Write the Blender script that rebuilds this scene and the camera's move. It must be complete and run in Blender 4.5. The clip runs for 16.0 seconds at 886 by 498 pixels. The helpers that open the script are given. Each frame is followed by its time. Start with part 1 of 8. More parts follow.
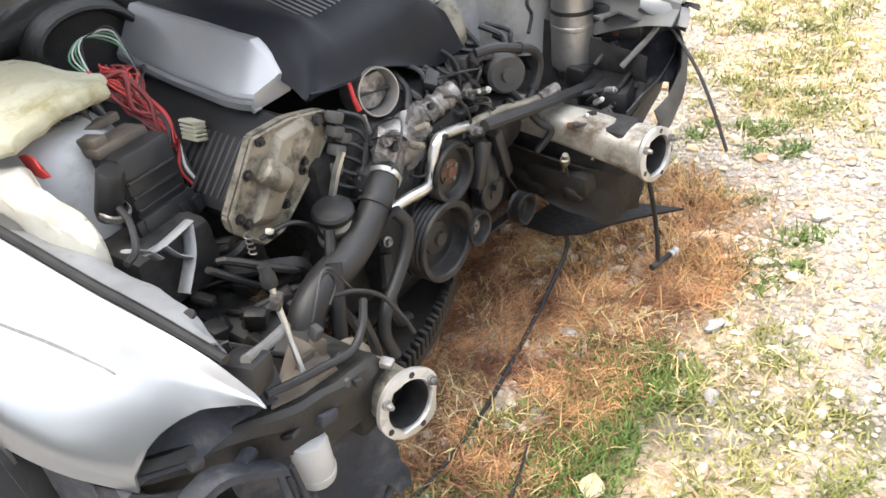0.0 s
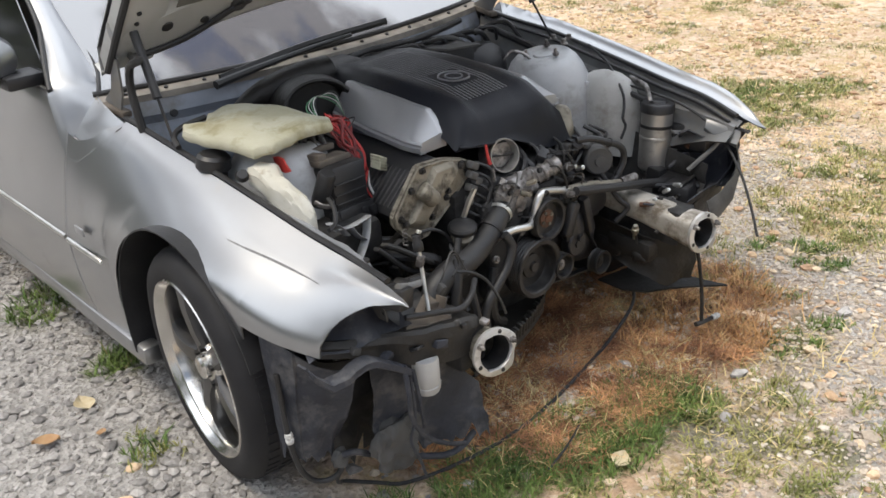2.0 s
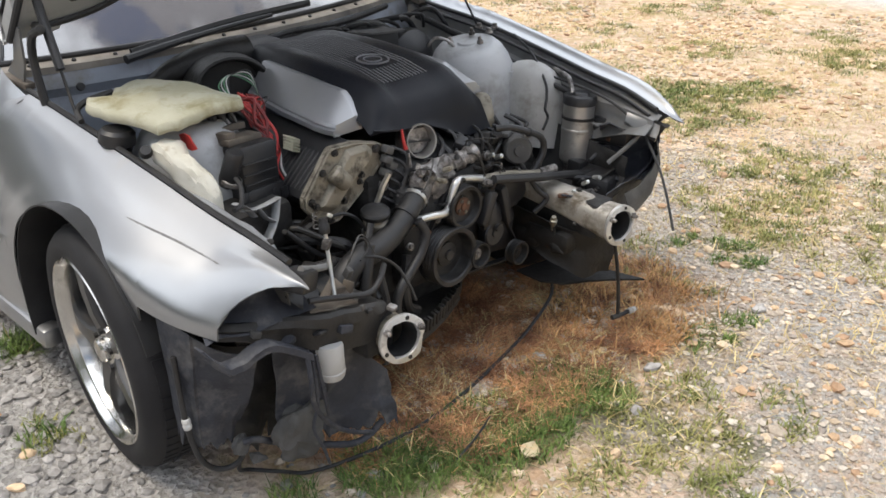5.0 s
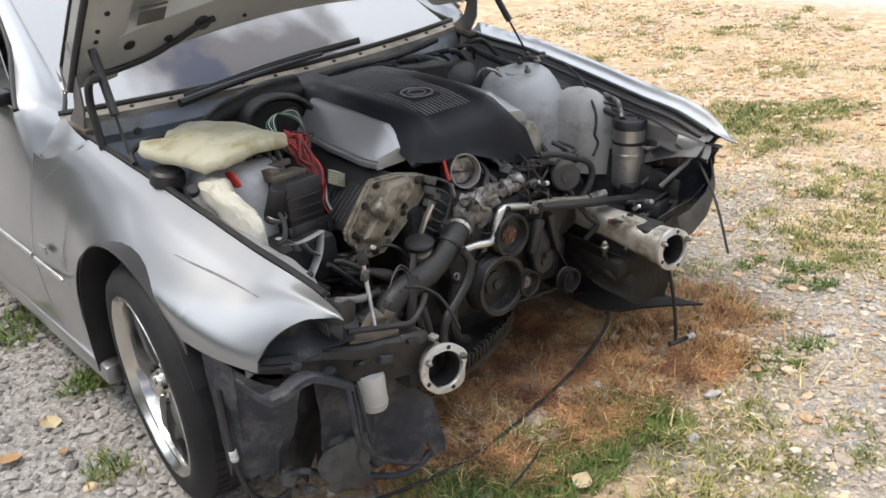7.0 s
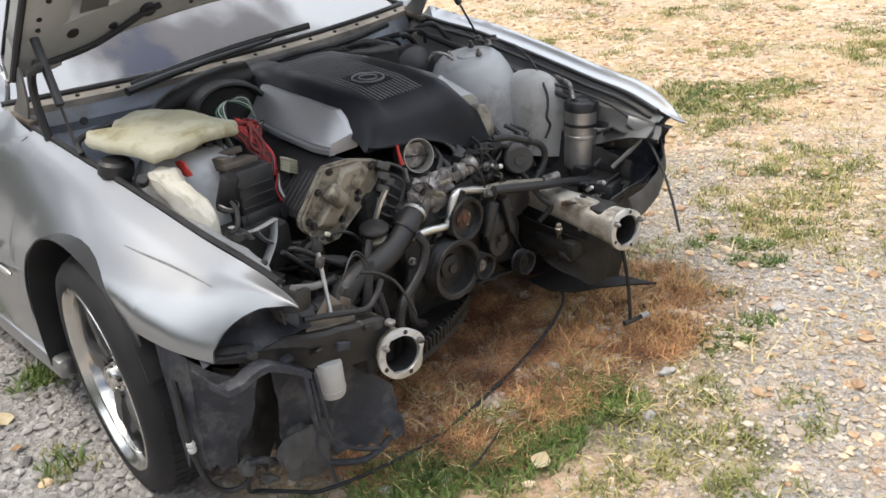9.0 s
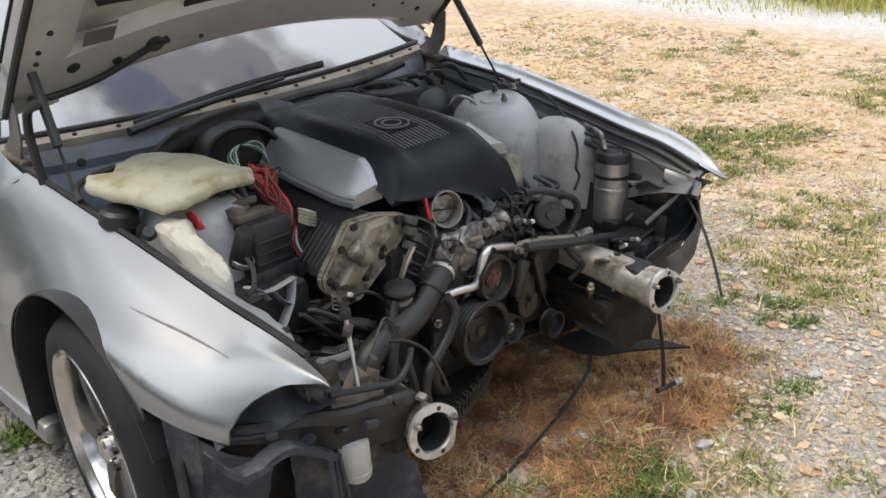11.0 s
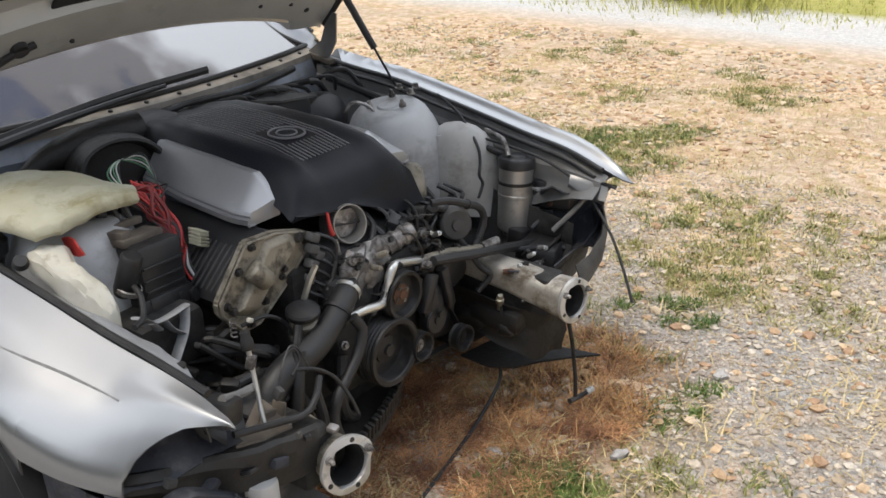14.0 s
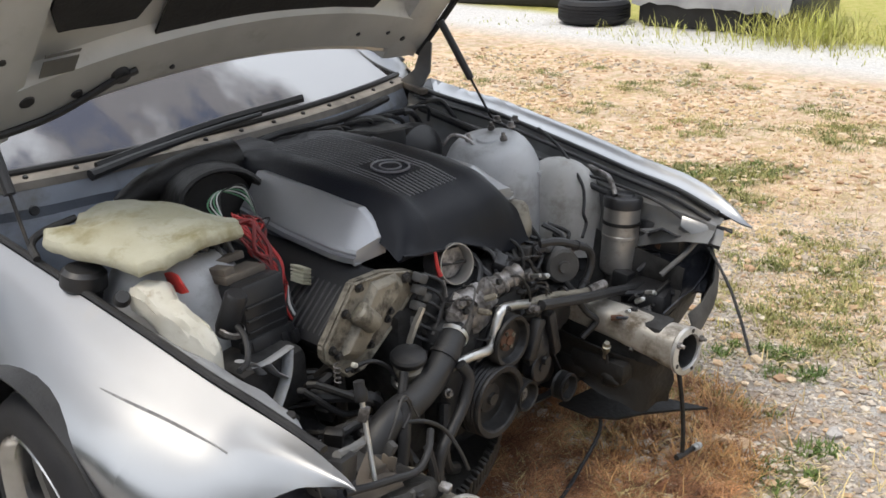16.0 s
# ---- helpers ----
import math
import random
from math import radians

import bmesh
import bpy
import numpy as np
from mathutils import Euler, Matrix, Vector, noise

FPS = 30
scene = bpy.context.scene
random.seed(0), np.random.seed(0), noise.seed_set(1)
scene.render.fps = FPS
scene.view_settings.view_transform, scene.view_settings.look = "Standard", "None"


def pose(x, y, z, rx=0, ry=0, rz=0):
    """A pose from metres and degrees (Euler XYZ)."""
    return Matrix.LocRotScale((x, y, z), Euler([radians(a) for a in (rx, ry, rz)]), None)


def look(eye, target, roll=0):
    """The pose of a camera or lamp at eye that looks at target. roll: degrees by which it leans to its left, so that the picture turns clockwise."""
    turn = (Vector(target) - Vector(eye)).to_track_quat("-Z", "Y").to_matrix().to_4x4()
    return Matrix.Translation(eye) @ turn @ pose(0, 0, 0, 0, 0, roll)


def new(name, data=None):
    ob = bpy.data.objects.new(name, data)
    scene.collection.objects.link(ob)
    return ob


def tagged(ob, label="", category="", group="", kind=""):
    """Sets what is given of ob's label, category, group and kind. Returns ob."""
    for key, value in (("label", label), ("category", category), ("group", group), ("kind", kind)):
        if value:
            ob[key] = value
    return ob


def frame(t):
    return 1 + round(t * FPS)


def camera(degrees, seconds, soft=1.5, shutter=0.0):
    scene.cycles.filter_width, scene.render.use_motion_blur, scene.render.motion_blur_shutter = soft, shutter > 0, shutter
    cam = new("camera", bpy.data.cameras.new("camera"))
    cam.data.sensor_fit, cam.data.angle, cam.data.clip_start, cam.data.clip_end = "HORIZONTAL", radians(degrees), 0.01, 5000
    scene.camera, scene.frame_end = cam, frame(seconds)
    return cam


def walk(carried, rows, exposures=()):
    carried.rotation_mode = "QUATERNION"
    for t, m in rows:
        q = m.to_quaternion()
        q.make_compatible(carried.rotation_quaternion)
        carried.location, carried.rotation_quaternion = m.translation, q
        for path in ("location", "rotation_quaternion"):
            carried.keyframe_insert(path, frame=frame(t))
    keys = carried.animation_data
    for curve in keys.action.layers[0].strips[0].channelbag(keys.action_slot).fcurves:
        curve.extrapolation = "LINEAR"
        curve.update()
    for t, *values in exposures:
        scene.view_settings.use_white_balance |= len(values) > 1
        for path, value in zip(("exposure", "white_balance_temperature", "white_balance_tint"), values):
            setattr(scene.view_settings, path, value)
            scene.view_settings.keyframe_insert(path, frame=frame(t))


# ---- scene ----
cam = camera(51.0, 16.0, soft=1.6)
PATH = [
    (0, (-1.129, -1.387, 1.436), (0.083, -0.308, 0.266), -8.3),
    (0.5, (-1.323, -1.497, 1.496), (-0.005, -0.442, 0.424), -5.8),
    (1, (-1.451, -1.764, 1.501), (-0.224, -0.473, 0.591), -5.5),
    (1.5, (-1.561, -1.861, 1.534), (-0.364, -0.506, 0.68), -1.5),
    (2, (-1.676, -1.927, 1.563), (-0.498, -0.573, 0.68), -3.9),
    (2.5, (-1.666, -1.962, 1.557), (-0.517, -0.602, 0.646), -3.0),
    (3, (-1.65, -1.982, 1.558), (-0.487, -0.611, 0.683), -4.4),
    (3.5, (-1.625, -1.972, 1.544), (-0.418, -0.673, 0.62), -3.9),
    (3.7, (-1.62, -1.969, 1.543), (-0.412, -0.668, 0.624), -2.9),
    (5.8, (-1.602, -1.964, 1.501), (-0.33, -0.697, 0.621), -0.4),
    (6, (-1.601, -1.975, 1.504), (-0.399, -0.638, 0.627), -2.5),
    (6.5, (-1.547, -2.008, 1.514), (-0.415, -0.596, 0.664), -4.5),
    (7, (-1.527, -2.043, 1.499), (-0.379, -0.623, 0.683), -4.9),
    (7.5, (-1.506, -2.058, 1.501), (-0.326, -0.654, 0.703), -5.9),
    (8, (-1.499, -2.049, 1.508), (-0.353, -0.645, 0.662), -6.9),
    (8.5, (-1.517, -2.049, 1.501), (-0.333, -0.673, 0.662), -5.7),
    (9, (-1.524, -2.047, 1.499), (-0.319, -0.698, 0.646), -5.0),
    (9.5, (-1.522, -2.052, 1.508), (-0.334, -0.695, 0.644), -4.8),
    (9.7, (-1.532, -2.054, 1.508), (-0.337, -0.68, 0.682), -4.5),
    (11.8, (-1.45, -1.678, 1.492), (-0.169, -0.369, 0.688), -2.8),
    (12, (-1.448, -1.677, 1.493), (-0.175, -0.373, 0.669), -2.4),
    (12.5, (-1.446, -1.69, 1.497), (-0.19, -0.374, 0.665), -2.2),
    (13, (-1.444, -1.702, 1.487), (-0.138, -0.447, 0.639), -2.2),
    (13.5, (-1.42, -1.686, 1.488), (-0.009, -0.546, 0.645), -1.8),
    (14, (-1.426, -1.688, 1.485), (0.005, -0.548, 0.677), -1.8),
    (14.5, (-1.438, -1.688, 1.486), (-0.043, -0.509, 0.67), -1.7),
    (15, (-1.443, -1.691, 1.485), (-0.087, -0.48, 0.65), -2.3),
    (15.5, (-1.447, -1.665, 1.495), (-0.109, -0.423, 0.679), -1.3),
    (16, (-1.419, -1.501, 1.47), (-0.032, -0.27, 0.719), -1.4),
]
SKY, SUN, SUN_ANGLE = 0.098, 1.7, 18.0
EXPOSURES = [(0.0, 1.20), (0.5, 0.95), (1.0, 0.58), (1.5, 0.32), (3.0, 0.32), (9.0, 0.42), (12.0, 0.13), (15.0, 0.15), (16.0, 0.19)]

walk(cam, [(t, look(eye, target, roll)) for t, eye, target, roll in PATH], EXPOSURES)

# ---- world and sun ----
SUN_ELEV, SUN_ROT = 68.0, 298.0
world = bpy.data.worlds.new("sky")
scene.world = world
world.use_nodes = True
wn, wl = world.node_tree.nodes, world.node_tree.links
wn.clear()
w_out = wn.new("ShaderNodeOutputWorld")
w_bg = wn.new("ShaderNodeBackground")
w_sky = wn.new("ShaderNodeTexSky")
w_sky.sky_type = "NISHITA"
w_sky.sun_disc = False
w_sky.sun_elevation, w_sky.sun_rotation = radians(SUN_ELEV), radians(SUN_ROT)
w_sky.air_density, w_sky.dust_density = 1.0, 1.5
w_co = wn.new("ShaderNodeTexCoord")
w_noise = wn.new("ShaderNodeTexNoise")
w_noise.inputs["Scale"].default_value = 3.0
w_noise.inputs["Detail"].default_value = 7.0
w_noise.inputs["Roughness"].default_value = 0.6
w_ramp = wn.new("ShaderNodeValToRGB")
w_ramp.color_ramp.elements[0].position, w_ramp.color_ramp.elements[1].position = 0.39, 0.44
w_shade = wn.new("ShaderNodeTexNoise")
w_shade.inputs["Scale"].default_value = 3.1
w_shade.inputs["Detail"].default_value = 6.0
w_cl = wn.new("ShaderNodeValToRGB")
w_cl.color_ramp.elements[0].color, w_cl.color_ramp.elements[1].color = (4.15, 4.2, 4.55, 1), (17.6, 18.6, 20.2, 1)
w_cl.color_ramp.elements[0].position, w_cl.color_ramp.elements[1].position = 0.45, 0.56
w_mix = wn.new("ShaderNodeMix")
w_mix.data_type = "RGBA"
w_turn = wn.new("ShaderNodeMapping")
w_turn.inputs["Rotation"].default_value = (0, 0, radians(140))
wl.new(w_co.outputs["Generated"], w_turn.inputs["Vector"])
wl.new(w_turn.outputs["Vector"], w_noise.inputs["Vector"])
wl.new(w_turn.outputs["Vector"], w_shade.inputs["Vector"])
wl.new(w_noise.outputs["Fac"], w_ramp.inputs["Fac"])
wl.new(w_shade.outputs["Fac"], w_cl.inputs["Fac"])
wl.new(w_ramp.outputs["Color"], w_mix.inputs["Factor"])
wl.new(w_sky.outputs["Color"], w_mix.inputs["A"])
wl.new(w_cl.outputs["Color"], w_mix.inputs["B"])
# an overcast sky is darker towards the horizon
w_sep = wn.new("ShaderNodeSeparateXYZ")
w_rise = wn.new("ShaderNodeMapRange")
w_rise.inputs["From Min"].default_value, w_rise.inputs["From Max"].default_value = 0.0, 0.8
w_rise.inputs["To Min"].default_value, w_rise.inputs["To Max"].default_value = 0.18, 1.30
w_mul = wn.new("ShaderNodeVectorMath")
w_mul.operation = "SCALE"
wl.new(w_co.outputs["Generated"], w_sep.inputs["Vector"])
wl.new(w_sep.outputs["Z"], w_rise.inputs["Value"])
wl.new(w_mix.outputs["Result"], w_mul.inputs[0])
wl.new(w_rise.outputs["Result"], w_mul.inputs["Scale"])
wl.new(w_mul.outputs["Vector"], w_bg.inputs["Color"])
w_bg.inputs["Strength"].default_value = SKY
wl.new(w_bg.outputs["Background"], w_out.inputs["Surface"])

sun = new("sun", bpy.data.lights.new("sun", "SUN"))
sun.data.energy, sun.data.angle, sun.data.color = SUN, radians(SUN_ANGLE), (1.0, 0.895, 0.75)
sun_az = radians(SUN_ROT)
sun_way = Vector((math.sin(sun_az) * math.cos(radians(SUN_ELEV)), math.cos(sun_az) * math.cos(radians(SUN_ELEV)), math.sin(radians(SUN_ELEV))))
sun.matrix_world = look(sun_way * 20, (0, 0, 0))


# ---- materials ----
def nodes_of(name):
    m = bpy.data.materials.new(name)
    m.use_nodes = True
    nt = m.node_tree
    return m, nt, nt.nodes["Principled BSDF"]


def surf(name, col, col2=None, rough=0.5, rough2=None, metal=0.0, scale=8.0, bump=0.0, bump_scale=None, coat=0.0, dirt=None, dirt_at=(0.55, 0.7), dirt_scale=5.0, spread=(0.35, 0.65), island=0.0, spec=0.5):
    """A two-scale surface: col and col2 mixed by noise, patches of dirt, fine relief."""
    m, nt, p = nodes_of(name)
    n, l = nt.nodes, nt.links
    co = n.new("ShaderNodeTexCoord")
    a = n.new("ShaderNodeTexNoise")
    a.inputs["Scale"].default_value, a.inputs["Detail"].default_value = scale, 6.0
    l.new(co.outputs["Object"], a.inputs["Vector"])
    r = n.new("ShaderNodeValToRGB")
    r.color_ramp.elements[0].position, r.color_ramp.elements[1].position = spread
    r.color_ramp.elements[0].color, r.color_ramp.elements[1].color = (*col, 1), (*(col2 or [c * 0.8 for c in col]), 1)
    l.new(a.outputs["Fac"], r.inputs["Fac"])
    out = r.outputs["Color"]
    rr = n.new("ShaderNodeMapRange")
    rr.inputs["To Min"].default_value, rr.inputs["To Max"].default_value = rough, rough2 if rough2 is not None else min(1, rough + 0.12)
    l.new(a.outputs["Fac"], rr.inputs["Value"])
    rough_out = rr.outputs["Result"]
    metal_out = None
    if dirt:
        d = n.new("ShaderNodeTexNoise")
        d.inputs["Scale"].default_value, d.inputs["Detail"].default_value, d.inputs["Roughness"].default_value = dirt_scale, 8.0, 0.65
        l.new(co.outputs["Object"], d.inputs["Vector"])
        dm = n.new("ShaderNodeMapRange")
        dm.inputs["From Min"].default_value, dm.inputs["From Max"].default_value = dirt_at
        l.new(d.outputs["Fac"], dm.inputs["Value"])
        mx = n.new("ShaderNodeMix")
        mx.data_type = "RGBA"
        l.new(dm.outputs["Result"], mx.inputs["Factor"])
        l.new(out, mx.inputs["A"])
        mx.inputs["B"].default_value = (*dirt, 1)
        out = mx.outputs["Result"]
        rm = n.new("ShaderNodeMix")
        l.new(dm.outputs["Result"], rm.inputs["Factor"])
        l.new(rough_out, rm.inputs["A"])
        rm.inputs["B"].default_value = 0.85
        rough_out = rm.outputs["Result"]
        if metal:
            mm = n.new("ShaderNodeMix")
            l.new(dm.outputs["Result"], mm.inputs["Factor"])
            mm.inputs["A"].default_value, mm.inputs["B"].default_value = metal, 0.0
            metal_out = mm.outputs["Result"]
    if island:
        g = n.new("ShaderNodeNewGeometry")
        hs = n.new("ShaderNodeHueSaturation")
        vr = n.new("ShaderNodeMapRange")
        vr.inputs["To Min"].default_value, vr.inputs["To Max"].default_value = 1 - island, 1 + island
        l.new(g.outputs["Random Per Island"], vr.inputs["Value"])
        l.new(vr.outputs["Result"], hs.inputs["Value"])
        l.new(out, hs.inputs["Color"])
        out = hs.outputs["Color"]
    l.new(out, p.inputs["Base Color"])
    l.new(rough_out, p.inputs["Roughness"])
    p.inputs["Metallic"].default_value = metal
    if metal_out:
        l.new(metal_out, p.inputs["Metallic"])
    p.inputs["Coat Weight"].default_value = coat
    p.inputs["Coat Roughness"].default_value = 0.12
    p.inputs["Specular IOR Level"].default_value = spec
    if bump:
        b = n.new("ShaderNodeBump")
        b.inputs["Strength"].default_value, b.inputs["Distance"].default_value = 1.0, bump
        bn = n.new("ShaderNodeTexNoise")
        bn.inputs["Scale"].default_value, bn.inputs["Detail"].default_value = bump_scale or scale * 8, 5.0
        l.new(co.outputs["Object"], bn.inputs["Vector"])
        l.new(bn.outputs["Fac"], b.inputs["Height"])
        l.new(b.outputs["Normal"], p.inputs["Normal"])
    return m


M = {}
M["paint"] = surf("silver_paint", (0.345, 0.352, 0.362), (0.32, 0.327, 0.337), 0.33, 0.38, metal=0.92, scale=3.0, coat=1.0, dirt=(0.33, 0.315, 0.29), dirt_at=(0.60, 1.0), dirt_scale=6.0, bump=0.00006, bump_scale=400)
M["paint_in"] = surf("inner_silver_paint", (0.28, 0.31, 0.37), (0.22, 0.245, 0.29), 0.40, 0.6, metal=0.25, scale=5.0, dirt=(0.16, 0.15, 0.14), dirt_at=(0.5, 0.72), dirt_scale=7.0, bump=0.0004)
M["paint_dirty"] = surf("dusty_silver_paint", (0.20, 0.205, 0.21), (0.12, 0.12, 0.12), 0.5, 0.7, metal=0.2, scale=7.0, dirt=(0.16, 0.15, 0.13), dirt_at=(0.48, 0.7), dirt_scale=9.0, bump=0.0006)
M["hood_in"] = surf("hood_underside_paint", (0.52, 0.53, 0.525), (0.42, 0.43, 0.425), 0.45, 0.6, metal=0.2, scale=4.0, dirt=(0.26, 0.25, 0.23), dirt_at=(0.55, 0.8), bump=0.0003)
M["plastic"] = surf("black_plastic", (0.013, 0.013, 0.01495), (0.0221, 0.0221, 0.0234), 0.30, 0.5, spec=0.5, scale=9.0, dirt=(0.036, 0.034, 0.031), dirt_at=(0.56, 0.9), dirt_scale=14.0, bump=0.0005, bump_scale=300)
M["cover"] = surf("engine_cover_plastic", (0.009, 0.010, 0.014), (0.014, 0.015, 0.019), 0.30, 0.44, spec=0.20, scale=3.0, dirt=(0.022, 0.022, 0.025), dirt_at=(0.55, 0.95), dirt_scale=5.0, bump=0.0003, bump_scale=700)
M["liner"] = surf("dusty_black_liner", (0.020, 0.022, 0.030), (0.042, 0.046, 0.058), 0.5, 0.7, spec=0.4, scale=9.0, dirt=(0.13, 0.127, 0.125), dirt_at=(0.50, 0.74), dirt_scale=16.0, bump=0.004, bump_scale=45)
M["rubber"] = surf("hose_rubber", (0.013, 0.013, 0.0143), (0.0234, 0.0234, 0.0247), 0.38, 0.58, spec=0.5, scale=14.0, dirt=(0.042, 0.040, 0.037), dirt_at=(0.55, 0.9), dirt_scale=16.0, bump=0.0007, bump_scale=160)
M["tyre"] = surf("tyre_rubber", (0.014, 0.014, 0.016), (0.024, 0.024, 0.026), 0.55, 0.75, spec=0.3, scale=8.0, dirt=(0.05, 0.046, 0.04), dirt_at=(0.62, 0.95), dirt_scale=7.0, bump=0.0005, bump_scale=200)
M["alu"] = surf("cast_aluminium", (0.36, 0.345, 0.335), (0.16, 0.15, 0.145), 0.32, 0.55, metal=0.75, scale=22.0, dirt=(0.045, 0.04, 0.036), dirt_at=(0.44, 0.62), dirt_scale=26.0, bump=0.0012, bump_scale=110)
M["alu_dirty"] = surf("stained_aluminium", (0.30, 0.275, 0.225), (0.17, 0.152, 0.118), 0.42, 0.65, metal=0.35, scale=12.0, dirt=(0.055, 0.046, 0.034), dirt_at=(0.50, 0.64), dirt_scale=20.0, bump=0.0012, bump_scale=120)
M["bright"] = surf("bright_aluminium", (0.72, 0.72, 0.70), (0.52, 0.52, 0.50), 0.24, 0.42, metal=0.9, scale=15.0, dirt=(0.22, 0.20, 0.17), dirt_at=(0.60, 0.85), dirt_scale=20.0, bump=0.0002)
M["chrome"] = surf("polished_rim", (0.72, 0.71, 0.68), (0.55, 0.53, 0.5), 0.12, 0.3, metal=1.0, scale=8.0, dirt=(0.32, 0.28, 0.22), dirt_at=(0.58, 0.9), dirt_scale=6.0)
M["steel"] = surf("dark_steel", (0.034, 0.034, 0.036), (0.016, 0.0155, 0.015), 0.34, 0.55, metal=0.35, spec=0.45, scale=18.0, dirt=(0.065, 0.056, 0.047), dirt_at=(0.52, 0.78), dirt_scale=16.0, bump=0.0006)
M["rust"] = surf("rusty_steel", (0.17, 0.075, 0.04), (0.06, 0.04, 0.03), 0.7, 0.9, metal=0.2, scale=30.0, bump=0.0005)
M["silver_plastic"] = surf("silver_plastic", (0.40, 0.405, 0.42), (0.35, 0.355, 0.37), 0.32, 0.46, metal=0.65, scale=5.0, dirt=(0.3, 0.3, 0.3), dirt_at=(0.6, 0.95), bump=0.0002, bump_scale=400)
M["white_tank"] = surf("translucent_white_plastic", (0.46, 0.46, 0.45), (0.37, 0.365, 0.35), 0.45, 0.6, scale=6.0, dirt=(0.27, 0.24, 0.19), dirt_at=(0.58, 0.8), dirt_scale=9.0, bump=0.0006, bump_scale=60)
M["cream"] = surf("aged_cream_plastic", (0.66, 0.645, 0.58), (0.54, 0.515, 0.43), 0.5, 0.65, scale=11.0, dirt=(0.28, 0.22, 0.14), dirt_at=(0.58, 0.72), dirt_scale=16.0, bump=0.003, bump_scale=34)
M["foam"] = surf("yellowed_foam", (0.45, 0.44, 0.345), (0.36, 0.342, 0.24), 0.75, 0.9, scale=8.0, dirt=(0.25, 0.225, 0.12), dirt_at=(0.52, 0.70), dirt_scale=11.0, bump=0.0035, bump_scale=55)
M["tan"] = surf("tan_seal_strip", (0.32, 0.29, 0.25), (0.20, 0.18, 0.16), 0.7, 0.85, scale=12.0, dirt=(0.09, 0.08, 0.07), dirt_at=(0.52, 0.75), bump=0.0008)
M["red"] = surf("red_plastic", (0.50, 0.035, 0.03), (0.36, 0.03, 0.03), 0.4, 0.55, scale=10.0)
M["green"] = surf("green_wire", (0.10, 0.26, 0.14), None, 0.5)
M["white"] = surf("white_wire", (0.6, 0.6, 0.58), None, 0.5)
M["brass"] = surf("brass", (0.5, 0.36, 0.12), (0.3, 0.22, 0.08), 0.4, 0.6, metal=0.7)
M["grey_label"] = surf("faded_label", (0.10, 0.10, 0.095), (0.14, 0.14, 0.13), 0.6)
M["glass_dark"] = surf("tinted_side_glass", (0.008, 0.009, 0.010), None, 0.04, 0.08, coat=1.0)
M["brass_dull"] = surf("dull_brass", (0.42, 0.40, 0.34), (0.28, 0.26, 0.2), 0.3, 0.5, metal=0.8, scale=20.0)
M["apron"] = surf("grimy_apron", (0.022, 0.022, 0.0235), (0.042, 0.041, 0.04), 0.5, 0.8, spec=0.35, scale=8.0, dirt=(0.010, 0.0095, 0.009), dirt_at=(0.45, 0.65), dirt_scale=12.0, bump=0.001)
M["bracket_grey"] = surf("dusty_grey_plastic", (0.055, 0.055, 0.055), (0.09, 0.088, 0.085), 0.6, 0.8, scale=12.0, dirt=(0.03, 0.029, 0.027), dirt_at=(0.5, 0.75), bump=0.001)
M["soot"] = surf("oily_black_skin", (0.0077, 0.00742, 0.007), (0.0154, 0.014, 0.0133), 0.35, 0.65, spec=0.4, scale=14.0, dirt=(0.022, 0.0195, 0.017), dirt_at=(0.62, 0.82), dirt_scale=18.0, bump=0.002, bump_scale=70)
M["canister"] = surf("brushed_canister", (0.45, 0.44, 0.42), (0.33, 0.32, 0.305), 0.30, 0.5, metal=0.75, scale=12.0, dirt=(0.20, 0.175, 0.14), dirt_at=(0.54, 0.72), dirt_scale=14.0, bump=0.0004)
M["brown_plate"] = surf("brown_dusty_metal", (0.13, 0.108, 0.085), (0.08, 0.066, 0.054), 0.65, 0.85, scale=18.0, dirt=(0.07, 0.06, 0.05), dirt_at=(0.5, 0.7), bump=0.0008)
M["grime"] = surf("oily_grime", (0.0126, 0.01232, 0.0119), (0.0252, 0.0231, 0.021), 0.38, 0.7, spec=0.45, scale=16.0, dirt=(0.042, 0.035, 0.027), dirt_at=(0.58, 0.8), dirt_scale=24.0, bump=0.0016, bump_scale=110)

# ---- mesh helpers ----
def part(name, bm, material, parent=None, label="", sharp=35):
    """Links a bmesh as one mesh object under a thing or a part."""
    bmesh.ops.recalc_face_normals(bm, faces=bm.faces[:])
    me = bpy.data.meshes.new(name)
    bm.to_mesh(me)
    bm.free()
    for m in material if isinstance(material, (list, tuple)) else [material]:
        me.materials.append(m)
    for f in me.polygons:
        f.use_smooth = True
    me.set_sharp_from_angle(angle=radians(sharp))
    ob = new(name, me)
    if parent:
        ob.parent = parent
    if label:
        ob["label"] = label
    return ob


def empty(name, parent=None):
    ob = new(name)
    ob.empty_display_size = 0.1
    if parent:
        ob.parent = parent
    return ob


def smooth_line(pts, sub=6):
    """Catmull-Rom through the points."""
    p = [Vector(q) for q in pts]
    if len(p) < 3 or sub < 2:
        return p
    q = [2 * p[0] - p[1], *p, 2 * p[-1] - p[-2]]
    out = []
    for i in range(1, len(q) - 2):
        a, b, c, d = q[i - 1 : i + 3]
        for k in range(sub):
            t = k / sub
            out.append(0.5 * (2 * b + (c - a) * t + (2 * a - 5 * b + 4 * c - d) * t * t + (3 * b - a - 3 * c + d) * t**3))
    out.append(p[-1])
    return out


